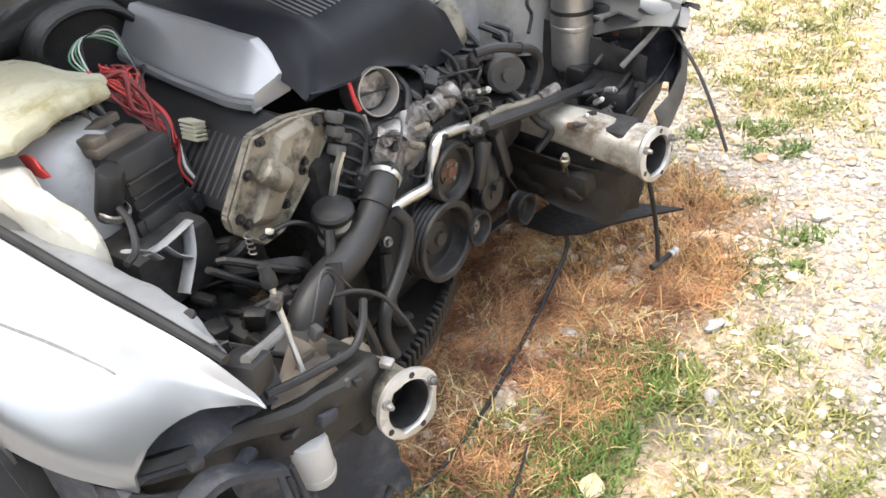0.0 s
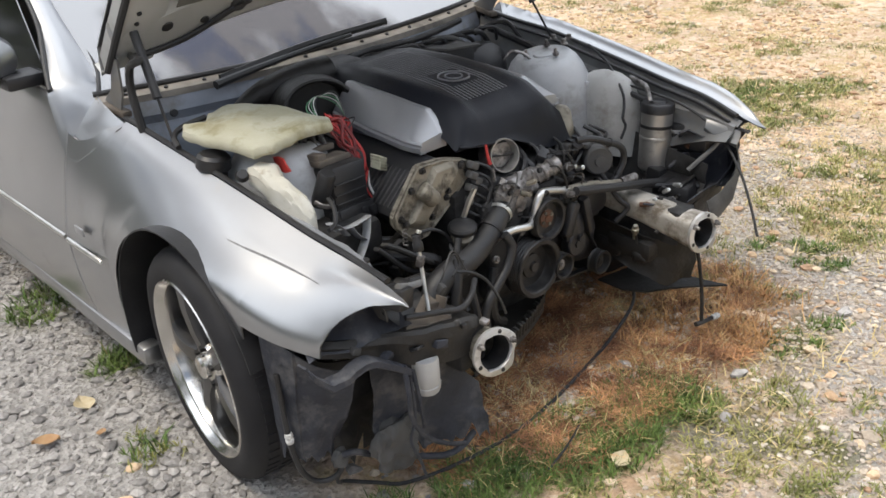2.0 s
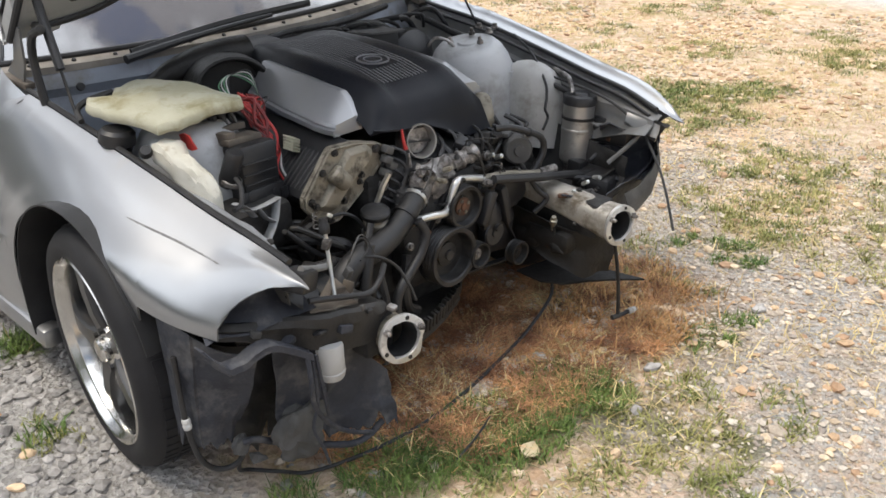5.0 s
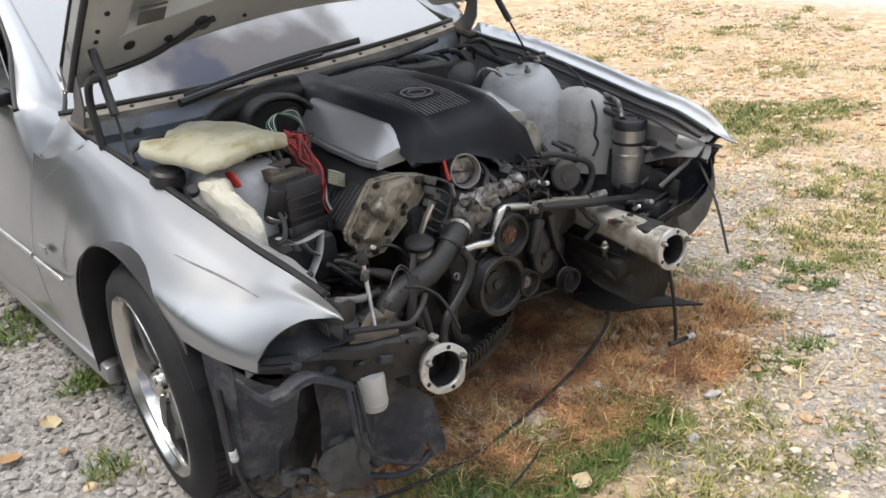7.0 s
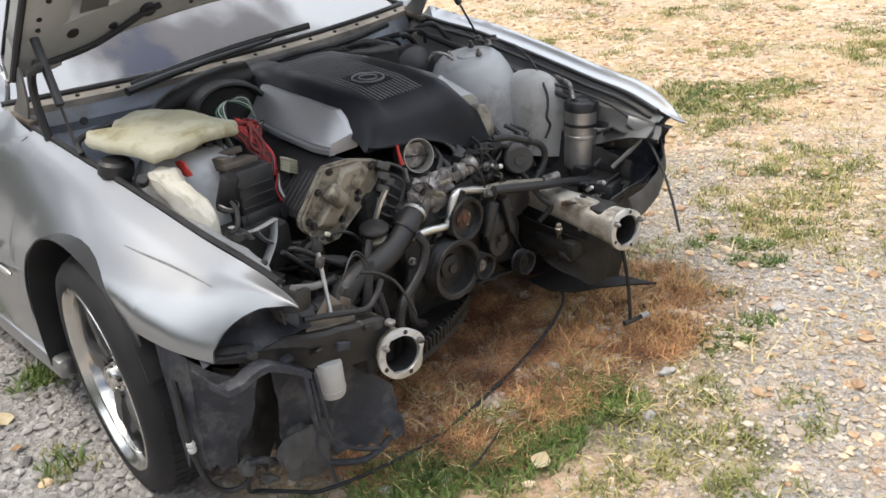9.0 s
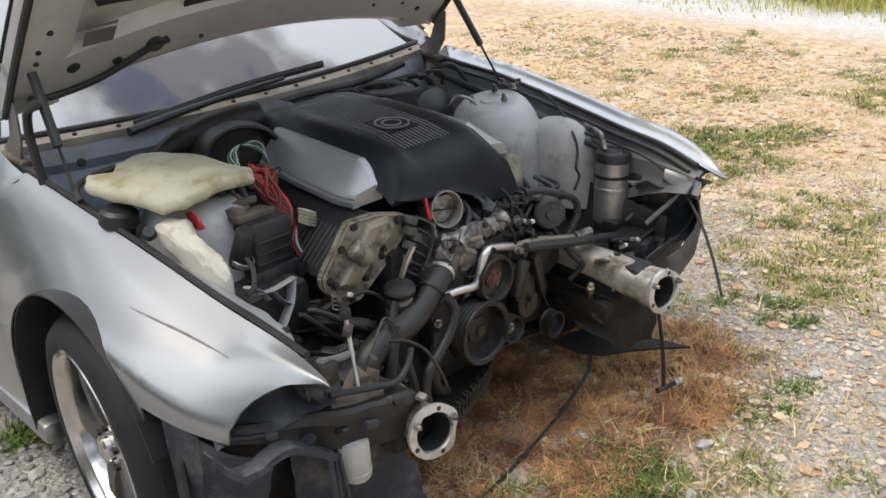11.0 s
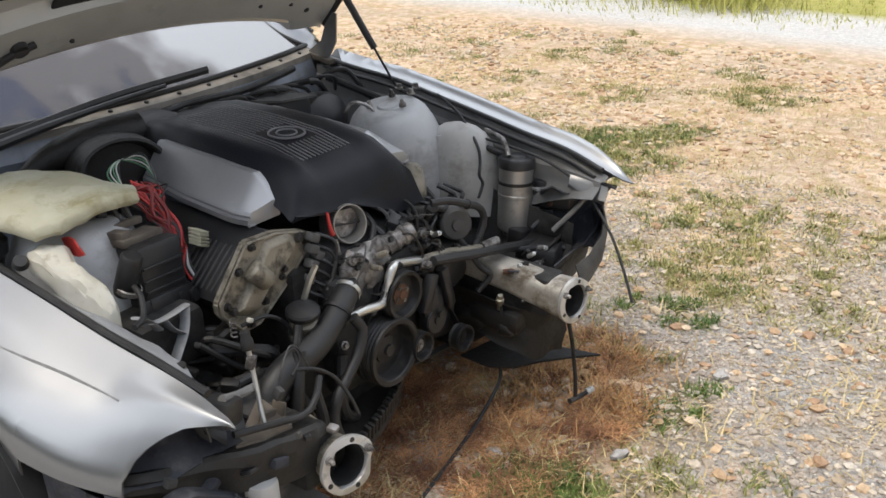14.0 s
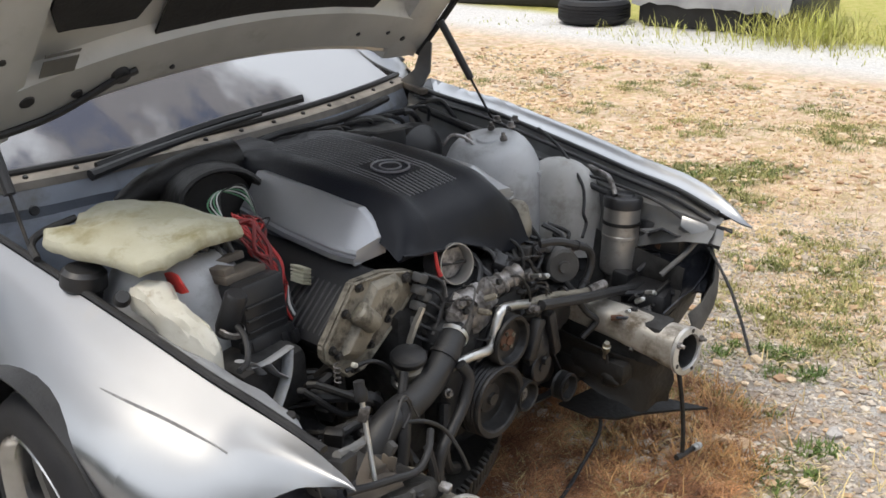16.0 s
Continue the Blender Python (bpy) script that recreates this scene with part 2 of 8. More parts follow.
def tube(bm, pts, r, n=8, sub=5, flat=1.0):
    """A round bar or hose along a line; r: one radius or one for each given point."""
    line = smooth_line(pts, sub)
    m = len(line)
    if isinstance(r, (list, tuple)):
        rs = [float(v) for v in np.interp(np.linspace(0, len(r) - 1, m), range(len(r)), r)]
    else:
        rs = [r] * m
    up = Vector((0.13, 0.21, 0.97))
    rings = []
    for i, c in enumerate(line):
        way = (line[min(i + 1, m - 1)] - line[max(i - 1, 0)]).normalized()
        side = way.cross(up)
        if side.length < 1e-3:
            side = way.cross(Vector((1, 0, 0)))
        side.normalize()
        up = side.cross(way).normalized()
        rings.append([bm.verts.new(c + rs[i] * (math.cos(a) * side + flat * math.sin(a) * up)) for a in (2 * math.pi * k / n for k in range(n))])
    for a, b in zip(rings, rings[1:]):
        for k in range(n):
            bm.faces.new((a[k], a[(k + 1) % n], b[(k + 1) % n], b[k]))
    bm.faces.new(rings[0][::-1])
    bm.faces.new(rings[-1])
    return bm


def box(bm, centre, size, rot=(0, 0, 0), bevel=0.004, taper=1.0, segments=2):
    """A bevelled block; taper narrows its top."""
    m = pose(*centre, *rot)
    g = bmesh.ops.create_cube(bm, size=1.0)
    vs = g["verts"]
    for v in vs:
        k = taper if v.co.z > 0 else 1.0
        v.co = Vector((v.co.x * size[0] * k, v.co.y * size[1] * k, v.co.z * size[2]))
    if bevel:
        es = list({e for v in vs for e in v.link_edges})
        out = bmesh.ops.bevel(bm, geom=es, offset=bevel, segments=segments, profile=0.5, affect="EDGES")
        vs = list({v for f in out["faces"] for v in f.verts} | {v for v in vs if v.is_valid})
    bmesh.ops.transform(bm, matrix=m, verts=vs)
    return bm


def lathe(bm, profile, m=None, n=28, closed=False):
    """Turns a profile of (radius, height) about the local z axis, then lays it by m."""
    m = m or Matrix()
    rings = []
    for r, h in profile:
        if r < 1e-5:
            rings.append([bm.verts.new(m @ Vector((0, 0, h)))])
        else:
            rings.append([bm.verts.new(m @ Vector((r * math.cos(a), r * math.sin(a), h))) for a in (2 * math.pi * k / n for k in range(n))])
    pairs = list(zip(rings, rings[1:]))
    if closed:
        pairs.append((rings[-1], rings[0]))
    for a, b in pairs:
        if len(a) == 1 and len(b) == 1:
            continue
        for k in range(n):
            k2 = (k + 1) % n
            if len(a) == 1:
                bm.faces.new((a[0], b[k2], b[k]))
            elif len(b) == 1:
                bm.faces.new((a[k], a[k2], b[0]))
            else:
                bm.faces.new((a[k], a[k2], b[k2], b[k]))
    return bm


def along(eye, target):
    """A frame whose z axis runs from eye to target."""
    d = Vector(target) - Vector(eye)
    return Matrix.Translation(eye) @ d.to_track_quat("Z", "Y").to_matrix().to_4x4()


def sheet(bm, rows, thick=0.0, close=False):
    """A skin through rows of points; thick gives it a back and rims."""
    grid = [[bm.verts.new(p) for p in row] for row in rows]
    faces = []
    for a, b in zip(grid, grid[1:]):
        n = len(a)
        for k in range(n if close else n - 1):
            k2 = (k + 1) % n
            try:
                faces.append(bm.faces.new((a[k], a[k2], b[k2], b[k])))
            except ValueError:
                pass
    if thick:
        bmesh.ops.recalc_face_normals(bm, faces=faces)
        bmesh.ops.solidify(bm, geom=faces, thickness=thick)
    return bm


def plate(bm, outline, thick, bevel=0.0):
    """A flat plate: an outline of points and the vector of its thickness."""
    vs = [bm.verts.new(p) for p in outline]
    f = bm.faces.new(vs)
    g = bmesh.ops.extrude_face_region(bm, geom=[f])
    moved = [v for v in g["geom"] if isinstance(v, bmesh.types.BMVert)]
    bmesh.ops.translate(bm, vec=thick, verts=moved)
    return bm


def curve_at(points, y):
    """Smooth look-up in rows of (y, values...)."""
    n = len(points)
    y = min(max(y, points[0][0]), points[-1][0])
    i = max(k for k in range(n - 1) if points[k][0] <= y)
    out = []
    for c in range(1, len(points[0])):
        def slope(k):
            a, b = points[max(k - 1, 0)], points[min(k + 1, n - 1)]
            return (b[c] - a[c]) / (b[0] - a[0])
        h = points[i + 1][0] - points[i][0]
        t = (y - points[i][0]) / h
        p0, p1, m0, m1 = points[i][c], points[i + 1][c], slope(i) * h, slope(i + 1) * h
        out.append((2 * t**3 - 3 * t * t + 1) * p0 + (t**3 - 2 * t * t + t) * m0 + (3 * t * t - 2 * t**3) * p1 + (t**3 - t * t) * m1)
    return out


def clip_line(pts, zmin):
    """The part of a falling line of (x, z) above zmin."""
    out = [pts[0]]
    for a, b in zip(pts, pts[1:]):
        if b[1] < zmin:
            k = (a[1] - zmin) / max(a[1] - b[1], 1e-6)
            out.append((a[0] + (b[0] - a[0]) * k, zmin))
            break
        out.append(b)
    return out


def resample(pts, n):
    d = [0.0]
    for a, b in zip(pts, pts[1:]):
        d.append(d[-1] + math.dist(a, b))
    s = np.linspace(0, d[-1], n)
    return list(zip(np.interp(s, d, [p[0] for p in pts]), np.interp(s, d, [p[1] for p in pts])))

# ---- ground ----
LUSH = [(-0.42, -0.54, 0.09), (-0.28, -0.60, 0.11), (-0.12, -0.64, 0.12), (0.03, -0.66, 0.12), (0.16, -0.67, 0.10), (0.24, -0.69, 0.06), (0.08, -0.75, 0.09), (-0.07, -0.75, 0.09), (-0.22, -0.71, 0.09), (-0.36, -0.64, 0.08), (-0.48, -0.60, 0.07), (0.20, -0.76, 0.08)]
# greener patches, olive patches and bare grey gravel round the car
GREEN = [(0.65, -0.85, 0.07), (0.80, -0.82, 0.06), (1.24, -0.58, 0.10), (1.24, -0.42, 0.06), (2.66, 0.50, 0.17), (2.90, 0.46, 0.20), (2.80, 0.70, 0.14), (2.62, 0.22, 0.13), (3.15, 0.32, 0.18), (2.35, 0.28, 0.12), (-0.82, 0.66, 0.08), (-0.82, 1.25, 0.14)]
OLIVE = [(0.14, -0.90, 0.07), (0.22, -1.02, 0.09), (0.28, -0.86, 0.07), (0.27, -1.12, 0.09), (0.15, -1.25, 0.08), (0.36, -0.96, 0.05), (0.05, -0.93, 0.08), (0.0, -1.06, 0.11), (-0.2, -0.96, 0.10), (0.46, -0.86, 0.07), (0.50, -1.16, 0.10), (0.05, -1.22, 0.10), (-0.32, -0.84, 0.08), (1.60, -0.47, 0.20), (1.62, -0.32, 0.14), (1.57, -0.63, 0.16), (1.52, -0.91, 0.15), (2.12, -0.25, 0.26), (1.88, -0.42, 0.20), (2.10, -0.75, 0.30), (-0.95, 0.17, 0.08), (0.98, -0.62, 0.07), (0.98, -0.30, 0.13), (0.88, -0.44, 0.07)]
FAR_GREEN = [(4.50, 2.73, 0.13), (4.55, 1.77, 0.18), (3.79, 1.80, 0.16), (3.73, 1.0, 0.22), (4.49, 0.56, 0.18), (5.46, 1.83, 0.08), (4.9, 1.25, 0.10), (3.3, 1.45, 0.12), (4.1, 2.4, 0.12), (3.4, 2.1, 0.10), (5.0, 2.5, 0.10), (4.1, 0.2, 0.25)]
BARE = [(1.79, 0.02, 0.24), (1.58, -0.06, 0.14), (1.16, -0.81, 0.18), (0.67, -1.06, 0.22), (0.38, -1.20, 0.16), (1.45, -0.28, 0.10), (0.51, -1.0, 0.10), (0.95, -1.0, 0.25), (1.25, -1.05, 0.28), (0.60, -1.40, 0.35), (0.10, -1.50, 0.40), (1.0, -1.60, 0.45), (-0.45, -1.20, 0.30), (1.9, -1.2, 0.35)]


def ground_height(x, y):
    z = 0.012 * noise.noise((x * 1.3, y * 1.3, 0.0)) + 0.006 * noise.noise((x * 5, y * 5, 3.0))
    return z * min(1.0, 0.35 + 0.5 * math.hypot(x, y)) - 0.004


def ground_material():
    m, nt, p = nodes_of("stony_ground")
    n, l = nt.nodes, nt.links
    co = n.new("ShaderNodeTexCoord")
    vec = co.outputs["Object"]

    def tex(kind, scale, detail=6.0, rough=0.6):
        t = n.new(kind)
        t.inputs["Scale"].default_value = scale
        if kind == "ShaderNodeTexNoise":
            t.inputs["Detail"].default_value, t.inputs["Roughness"].default_value = detail, rough
        l.new(vec, t.inputs["Vector"])
        return t

    def ramp(src, a, b, ca=(0, 0, 0), cb=(1, 1, 1)):
        r = n.new("ShaderNodeValToRGB")
        r.color_ramp.elements[0].position, r.color_ramp.elements[1].position = a, b
        r.color_ramp.elements[0].color, r.color_ramp.elements[1].color = (*ca, 1), (*cb, 1)
        l.new(src, r.inputs["Fac"])
        return r.outputs["Color"]

    def mix(f, a, b):
        x = n.new("ShaderNodeMix")
        x.data_type = "RGBA"
        l.new(f, x.inputs["Factor"])
        for s, k in ((a, "A"), (b, "B")):
            if isinstance(s, tuple):
                x.inputs[k].default_value = (*s, 1)
            else:
                l.new(s, x.inputs[k])
        return x.outputs["Result"]

    def math_(op, a, b):
        x = n.new("ShaderNodeMath")
        x.operation, x.use_clamp = op, True
        for s, k in ((a, 0), (b, 1)):
            if isinstance(s, (int, float)):
                x.inputs[k].default_value = s
            else:
                l.new(s, x.inputs[k])
        return x.outputs["Value"]

    def blob(cx, cy, r, soft=0.6):
        """1 inside a ragged round patch."""
        d = n.new("ShaderNodeVectorMath")
        d.operation = "DISTANCE"
        flat = n.new("ShaderNodeVectorMath")
        flat.operation = "MULTIPLY"
        flat.inputs[1].default_value = (1, 1, 0)
        l.new(vec, flat.inputs[0])
        l.new(flat.outputs["Vector"], d.inputs[0])
        d.inputs[1].default_value = (cx, cy, 0)
        mr = n.new("ShaderNodeMapRange")
        mr.inputs["From Min"].default_value, mr.inputs["From Max"].default_value = r * (1 + soft), r * (1 - soft)
        l.new(d.outputs["Value"], mr.inputs["Value"])
        return mr.outputs["Result"]

    chips = tex("ShaderNodeTexVoronoi", 55.0)
    chips2 = tex("ShaderNodeTexVoronoi", 22.0)
    fine = tex("ShaderNodeTexNoise", 140.0, 4.0)
    mid = tex("ShaderNodeTexNoise", 9.0, 8.0, 0.7)
    big = tex("ShaderNodeTexNoise", 1.1, 5.0, 0.6)
    gravel = mix(ramp(chips.outputs["Color"], 0.2, 0.8), (0.34, 0.322, 0.30), (0.54, 0.515, 0.485))
    tan = mix(ramp(chips2.outputs["Color"], 0.25, 0.75), (0.68, 0.47, 0.31), (0.88, 0.69, 0.51))
    straw = mix(ramp(fine.outputs["Fac"], 0.35, 0.65), (0.46, 0.335, 0.15), (0.68, 0.53, 0.28))
    base = mix(ramp(mid.outputs["Fac"], 0.47, 0.62), tan, straw)
    # grey gravel in patches, fewer of them further from the car
    sep = n.new("ShaderNodeSeparateXYZ")
    l.new(vec, sep.inputs["Vector"])
    out_x = n.new("ShaderNodeMapRange")
    out_x.inputs["From Min"].default_value, out_x.inputs["From Max"].default_value = 0.9, 2.0
    out_x.inputs["To Min"].default_value, out_x.inputs["To Max"].default_value = 1.0, 0.22
    l.new(sep.outputs["X"], out_x.inputs["Value"])
    base = mix(math_("MULTIPLY", ramp(big.outputs["Fac"], 0.47, 0.58), out_x.outputs["Result"]), base, gravel)
    bare = None
    for cx, cy, r in BARE:
        b = blob(cx, cy, r, 0.5)
        bare = b if bare is None else math_("MAXIMUM", bare, b)
    base = mix(math_("MULTIPLY", bare, ramp(mid.outputs["Fac"], 0.30, 0.52)), base, gravel)
    # grey gravel under and beside the car, dead brown grass under its nose
    side = n.new("ShaderNodeMapRange")
    side.inputs["From Min"].default_value, side.inputs["From Max"].default_value = -0.55, -0.8
    wob = n.new("ShaderNodeMath")
    wob.operation = "MULTIPLY_ADD"
    wob.inputs[1].default_value, wob.inputs[2].default_value = 0.25, -0.12
    l.new(mid.outputs["Fac"], wob.inputs[0])
    add = n.new("ShaderNodeMath")
    l.new(sep.outputs["X"], add.inputs[0])
    l.new(wob.outputs["Value"], add.inputs[1])
    l.new(add.outputs["Value"], side.inputs["Value"])
    ahead = n.new("ShaderNodeMapRange")
    ahead.inputs["From Min"].default_value, ahead.inputs["From Max"].default_value = -1.9, -1.0
    l.new(sep.outputs["Y"], ahead.inputs["Value"])
    base = mix(math_("MULTIPLY", side.outputs["Result"], ahead.outputs["Result"]), base, gravel)
    brown = mix(ramp(fine.outputs["Fac"], 0.35, 0.65), (0.075, 0.046, 0.034), (0.28, 0.165, 0.10))
    under = math_("MAXIMUM", blob(0.1, -0.28, 0.52, 0.45), blob(0.62, -0.45, 0.35, 0.5))
    rag = ramp(mid.outputs["Fac"], 0.3, 0.55)
    base = mix(math_("MULTIPLY", under, math_("ADD", rag, 0.25)), base, brown)
    # far lane: the full sun on it is put into a paler ground colour
    lane = n.new("ShaderNodeMapRange")
    lane.inputs["From Min"].default_value, lane.inputs["From Max"].default_value = 5.35, 6.0
    along_lane = n.new("ShaderNodeMath")
    along_lane.operation = "MULTIPLY_ADD"
    along_lane.inputs[1].default_value = -0.06
    l.new(sep.outputs["Y"], along_lane.inputs[0])
    l.new(sep.outputs["X"], along_lane.inputs[2])
    l.new(along_lane.outputs["Value"], lane.inputs["Value"])
    pale = mix(ramp(chips.outputs["Color"], 0.2, 0.8), (0.66, 0.64, 0.61), (0.82, 0.80, 0.77))
    base = mix(lane.outputs["Result"], base, pale)
    lawn = n.new("ShaderNodeMapRange")
    lawn.inputs["From Min"].default_value, lawn.inputs["From Max"].default_value = 6.9, 7.2
    l.new(along_lane.outputs["Value"], lawn.inputs["Value"])
    # far grass colour brightened to carry the sunlight on it
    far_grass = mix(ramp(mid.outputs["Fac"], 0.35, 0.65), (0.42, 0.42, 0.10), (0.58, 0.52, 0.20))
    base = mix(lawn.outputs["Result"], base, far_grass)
    soil = mix(ramp(fine.outputs["Fac"], 0.35, 0.65), (0.10, 0.10, 0.045), (0.20, 0.19, 0.08))
    g = None
    for cx, cy, r in LUSH + GREEN + OLIVE[:4]:
        b = blob(cx, cy, r)
        g = b if g is None else math_("MAXIMUM", g, b)
    base = mix(math_("MULTIPLY", g, ramp(mid.outputs["Fac"], 0.36, 0.56)), base, soil)
    l.new(base, p.inputs["Base Color"])
    p.inputs["Roughness"].default_value = 0.95
    p.inputs["Specular IOR Level"].default_value = 0.2
    bmp = n.new("ShaderNodeBump")
    bmp.inputs["Strength"].default_value, bmp.inputs["Distance"].default_value = 1.0, 0.012
    h = n.new("ShaderNodeMath")
    h.operation = "MULTIPLY_ADD"
    h.inputs[1].default_value = 1.2
    l.new(chips.outputs["Distance"], h.inputs[0])
    l.new(fine.outputs["Fac"], h.inputs[2])
    l.new(h.outputs["Value"], bmp.inputs["Height"])
    l.new(bmp.outputs["Normal"], p.inputs["Normal"])
    return m


M["ground"] = ground_material()


def build_ground():
    xs = sorted({*np.linspace(-3, 8, 133).round(3), *np.linspace(8, 30, 12), *np.linspace(-30, -3, 12), -1500.0, -300.0, -90.0, 90.0, 300.0, 1500.0})
    ys = sorted({*np.linspace(-4, 8, 145).round(3), *np.linspace(8, 30, 12), *np.linspace(-30, -4, 12), -1500.0, -300.0, -90.0, 90.0, 300.0, 1500.0})
    bm = bmesh.new()
    grid = [[bm.verts.new((x, y, ground_height(x, y) if abs(x) < 31 and abs(y) < 31 else 0.0)) for x in xs] for y in ys]
    for a, b in zip(grid, grid[1:]):
        for k in range(len(a) - 1):
            bm.faces.new((a[k], a[k + 1], b[k + 1], b[k]))
    tagged(part("ground", bm, M["ground"], sharp=180), "pale stony ground with dry straw and patchy grass", "ground", kind="structure")


build_ground()

# ---- loose stones, straw and grass on the ground ----
def stuff(name, verts, faces, mat, label, category):
    me = bpy.data.meshes.new(name)
    me.from_pydata(verts, [], faces)
    me.materials.append(mat)
    ob = new(name, me)
    return tagged(ob, label, category, kind="stuff")


RG = np.random.default_rng(7)


def stone_shapes(n):
    """A few broken-stone shapes: vertices and faces."""
    out = []
    for k in range(n):
        bm = bmesh.new()
        bmesh.ops.create_icosphere(bm, subdivisions=1, radius=1.0)
        for v in bm.verts:
            v.co *= 1 + 0.5 * noise.noise(v.co * 1.3 + Vector((k * 3.1, 0, k)))
            v.co.z *= 0.55
        bm.verts.ensure_lookup_table()
        out.append((np.array([v.co[:] for v in bm.verts]), [[v.index for v in f.verts] for f in bm.faces]))
        bm.free()
    return out


SHAPES = stone_shapes(12)


def scatter_stones(name, spots, mat, label):
    """spots: rows of x, y, size."""
    verts, faces, base = [], [], 0
    for x, y, size in spots:
        vs, fs = SHAPES[RG.integers(len(SHAPES))]
        a = RG.uniform(0, 6.28)
        c, s = math.cos(a), math.sin(a)
        st = RG.uniform(0.7, 1.4)
        z = ground_height(x, y)
        px = size * (c * vs[:, 0] * st - s * vs[:, 1])
        py = size * (s * vs[:, 0] * st + c * vs[:, 1])
        verts.append(np.stack([x + px, y + py, z + size * (vs[:, 2] + 0.22)], 1))
        faces += [[i + base for i in f] for f in fs]
        base += len(vs)
    return stuff(name, np.concatenate(verts).tolist(), faces, mat, label, "stones")


def spread(n, x0, x1, y0, y1, keep):
    out = []
    while len(out) < n:
        x, y = RG.uniform(x0, x1), RG.uniform(y0, y1)
        if RG.random() < keep(x, y):
            out.append((x, y))
    return out


def patchy(x, y, s=1.1, seed=0.0):
    return 0.5 + 0.5 * noise.noise((x * s, y * s, seed))


M["gravel"] = surf("grey_gravel", (0.385, 0.365, 0.345), (0.26, 0.245, 0.23), 0.85, 0.95, scale=60.0, island=0.4, bump=0.001, bump_scale=300)
M["tan_stone"] = surf("tan_stone", (0.78, 0.59, 0.39), (0.58, 0.40, 0.25), 0.85, 0.95, scale=40.0, island=0.30, bump=0.001, bump_scale=300)
M["straw"] = surf("dead_brown_grass", (0.66, 0.355, 0.17), (0.23, 0.105, 0.055), 0.8, 0.9, scale=9.0, spread=(0.30, 0.60), island=0.6)
M["pale_straw"] = surf("pale_dry_grass", (0.64, 0.52, 0.27), (0.46, 0.355, 0.16), 0.8, 0.9, scale=5.0, island=0.4)
M["grass"] = surf("green_grass", (0.075, 0.135, 0.026), (0.16, 0.215, 0.05), 0.6, 0.75, scale=6.0, island=0.5)
M["dry_green"] = surf("olive_grass", (0.17, 0.195, 0.055), (0.36, 0.33, 0.12), 0.65, 0.8, scale=4.0, island=0.45)

M["flat_stone"] = surf("flat_grey_stone", (0.34, 0.34, 0.35), (0.26, 0.26, 0.265), 0.85, 0.95, scale=14.0, bump=0.003, bump_scale=60)
M["dead_leaf"] = surf("dry_leaf", (0.38, 0.21, 0.10), (0.44, 0.29, 0.15), 0.7, 0.85, scale=40.0)
M["pale_leaf"] = surf("pale_leaf", (0.58, 0.50, 0.34), (0.48, 0.38, 0.22), 0.7, 0.85, scale=40.0)
M["sheet"] = surf("grey_sheeting", (0.20, 0.20, 0.205), (0.32, 0.32, 0.32), 0.45, 0.6, scale=3.0, bump=0.01, bump_scale=6)
# far weeds and lawn: sunlight is included in this bright yellow-green
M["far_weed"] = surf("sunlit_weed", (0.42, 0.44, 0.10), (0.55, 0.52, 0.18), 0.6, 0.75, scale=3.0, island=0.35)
def stone_colours(name, tones):
    """Broken stone, each piece of one of a few tones, with grain."""
    m, nt, p = nodes_of(name)
    n, l = nt.nodes, nt.links
    g = n.new("ShaderNodeNewGeometry")
    r = n.new("ShaderNodeValToRGB")
    r.color_ramp.interpolation = "CONSTANT"
    while len(r.color_ramp.elements) < len(tones):
        r.color_ramp.elements.new(0.5)
    for k, c in enumerate(tones):
        r.color_ramp.elements[k].position, r.color_ramp.elements[k].color = k / len(tones), (*c, 1)
    l.new(g.outputs["Random Per Island"], r.inputs["Fac"])
    co, a = n.new("ShaderNodeTexCoord"), n.new("ShaderNodeTexNoise")
    a.inputs["Scale"].default_value, a.inputs["Detail"].default_value = 70.0, 6.0
    l.new(co.outputs["Object"], a.inputs["Vector"])
    v, hs = n.new("ShaderNodeMapRange"), n.new("ShaderNodeHueSaturation")
    v.inputs["From Min"].default_value, v.inputs["From Max"].default_value = 0.3, 0.7
    v.inputs["To Min"].default_value, v.inputs["To Max"].default_value = 0.78, 1.15
    l.new(a.outputs["Fac"], v.inputs["Value"])
    l.new(v.outputs["Result"], hs.inputs["Value"])
    l.new(r.outputs["Color"], hs.inputs["Color"])
    l.new(hs.outputs["Color"], p.inputs["Base Color"])
    p.inputs["Roughness"].default_value, p.inputs["Specular IOR Level"].default_value = 0.92, 0.25
    return m


M["grit"] = stone_colours("mixed_grit", [(0.54, 0.47, 0.39), (0.42, 0.36, 0.30), (0.64, 0.57, 0.48), (0.48, 0.38, 0.27), (0.36, 0.31, 0.265)])
M["rubble"] = stone_colours("mixed_rubble", [(0.66, 0.48, 0.31), (0.54, 0.37, 0.23), (0.62, 0.53, 0.42), (0.74, 0.59, 0.42), (0.46, 0.30, 0.19), (0.44, 0.37, 0.295)])
near_gravel = [(x, y, 0.006 + 0.016 * RG.random() ** 3) for x, y in spread(5200, -2.0, -0.45, -1.2, 2.4, lambda x, y: 1.0 if x < -0.85 or y > -0.1 else 0.35 * (y > -0.75))]
scatter_stones("gravel", near_gravel, M["gravel"], "grey broken gravel beside the wheel")
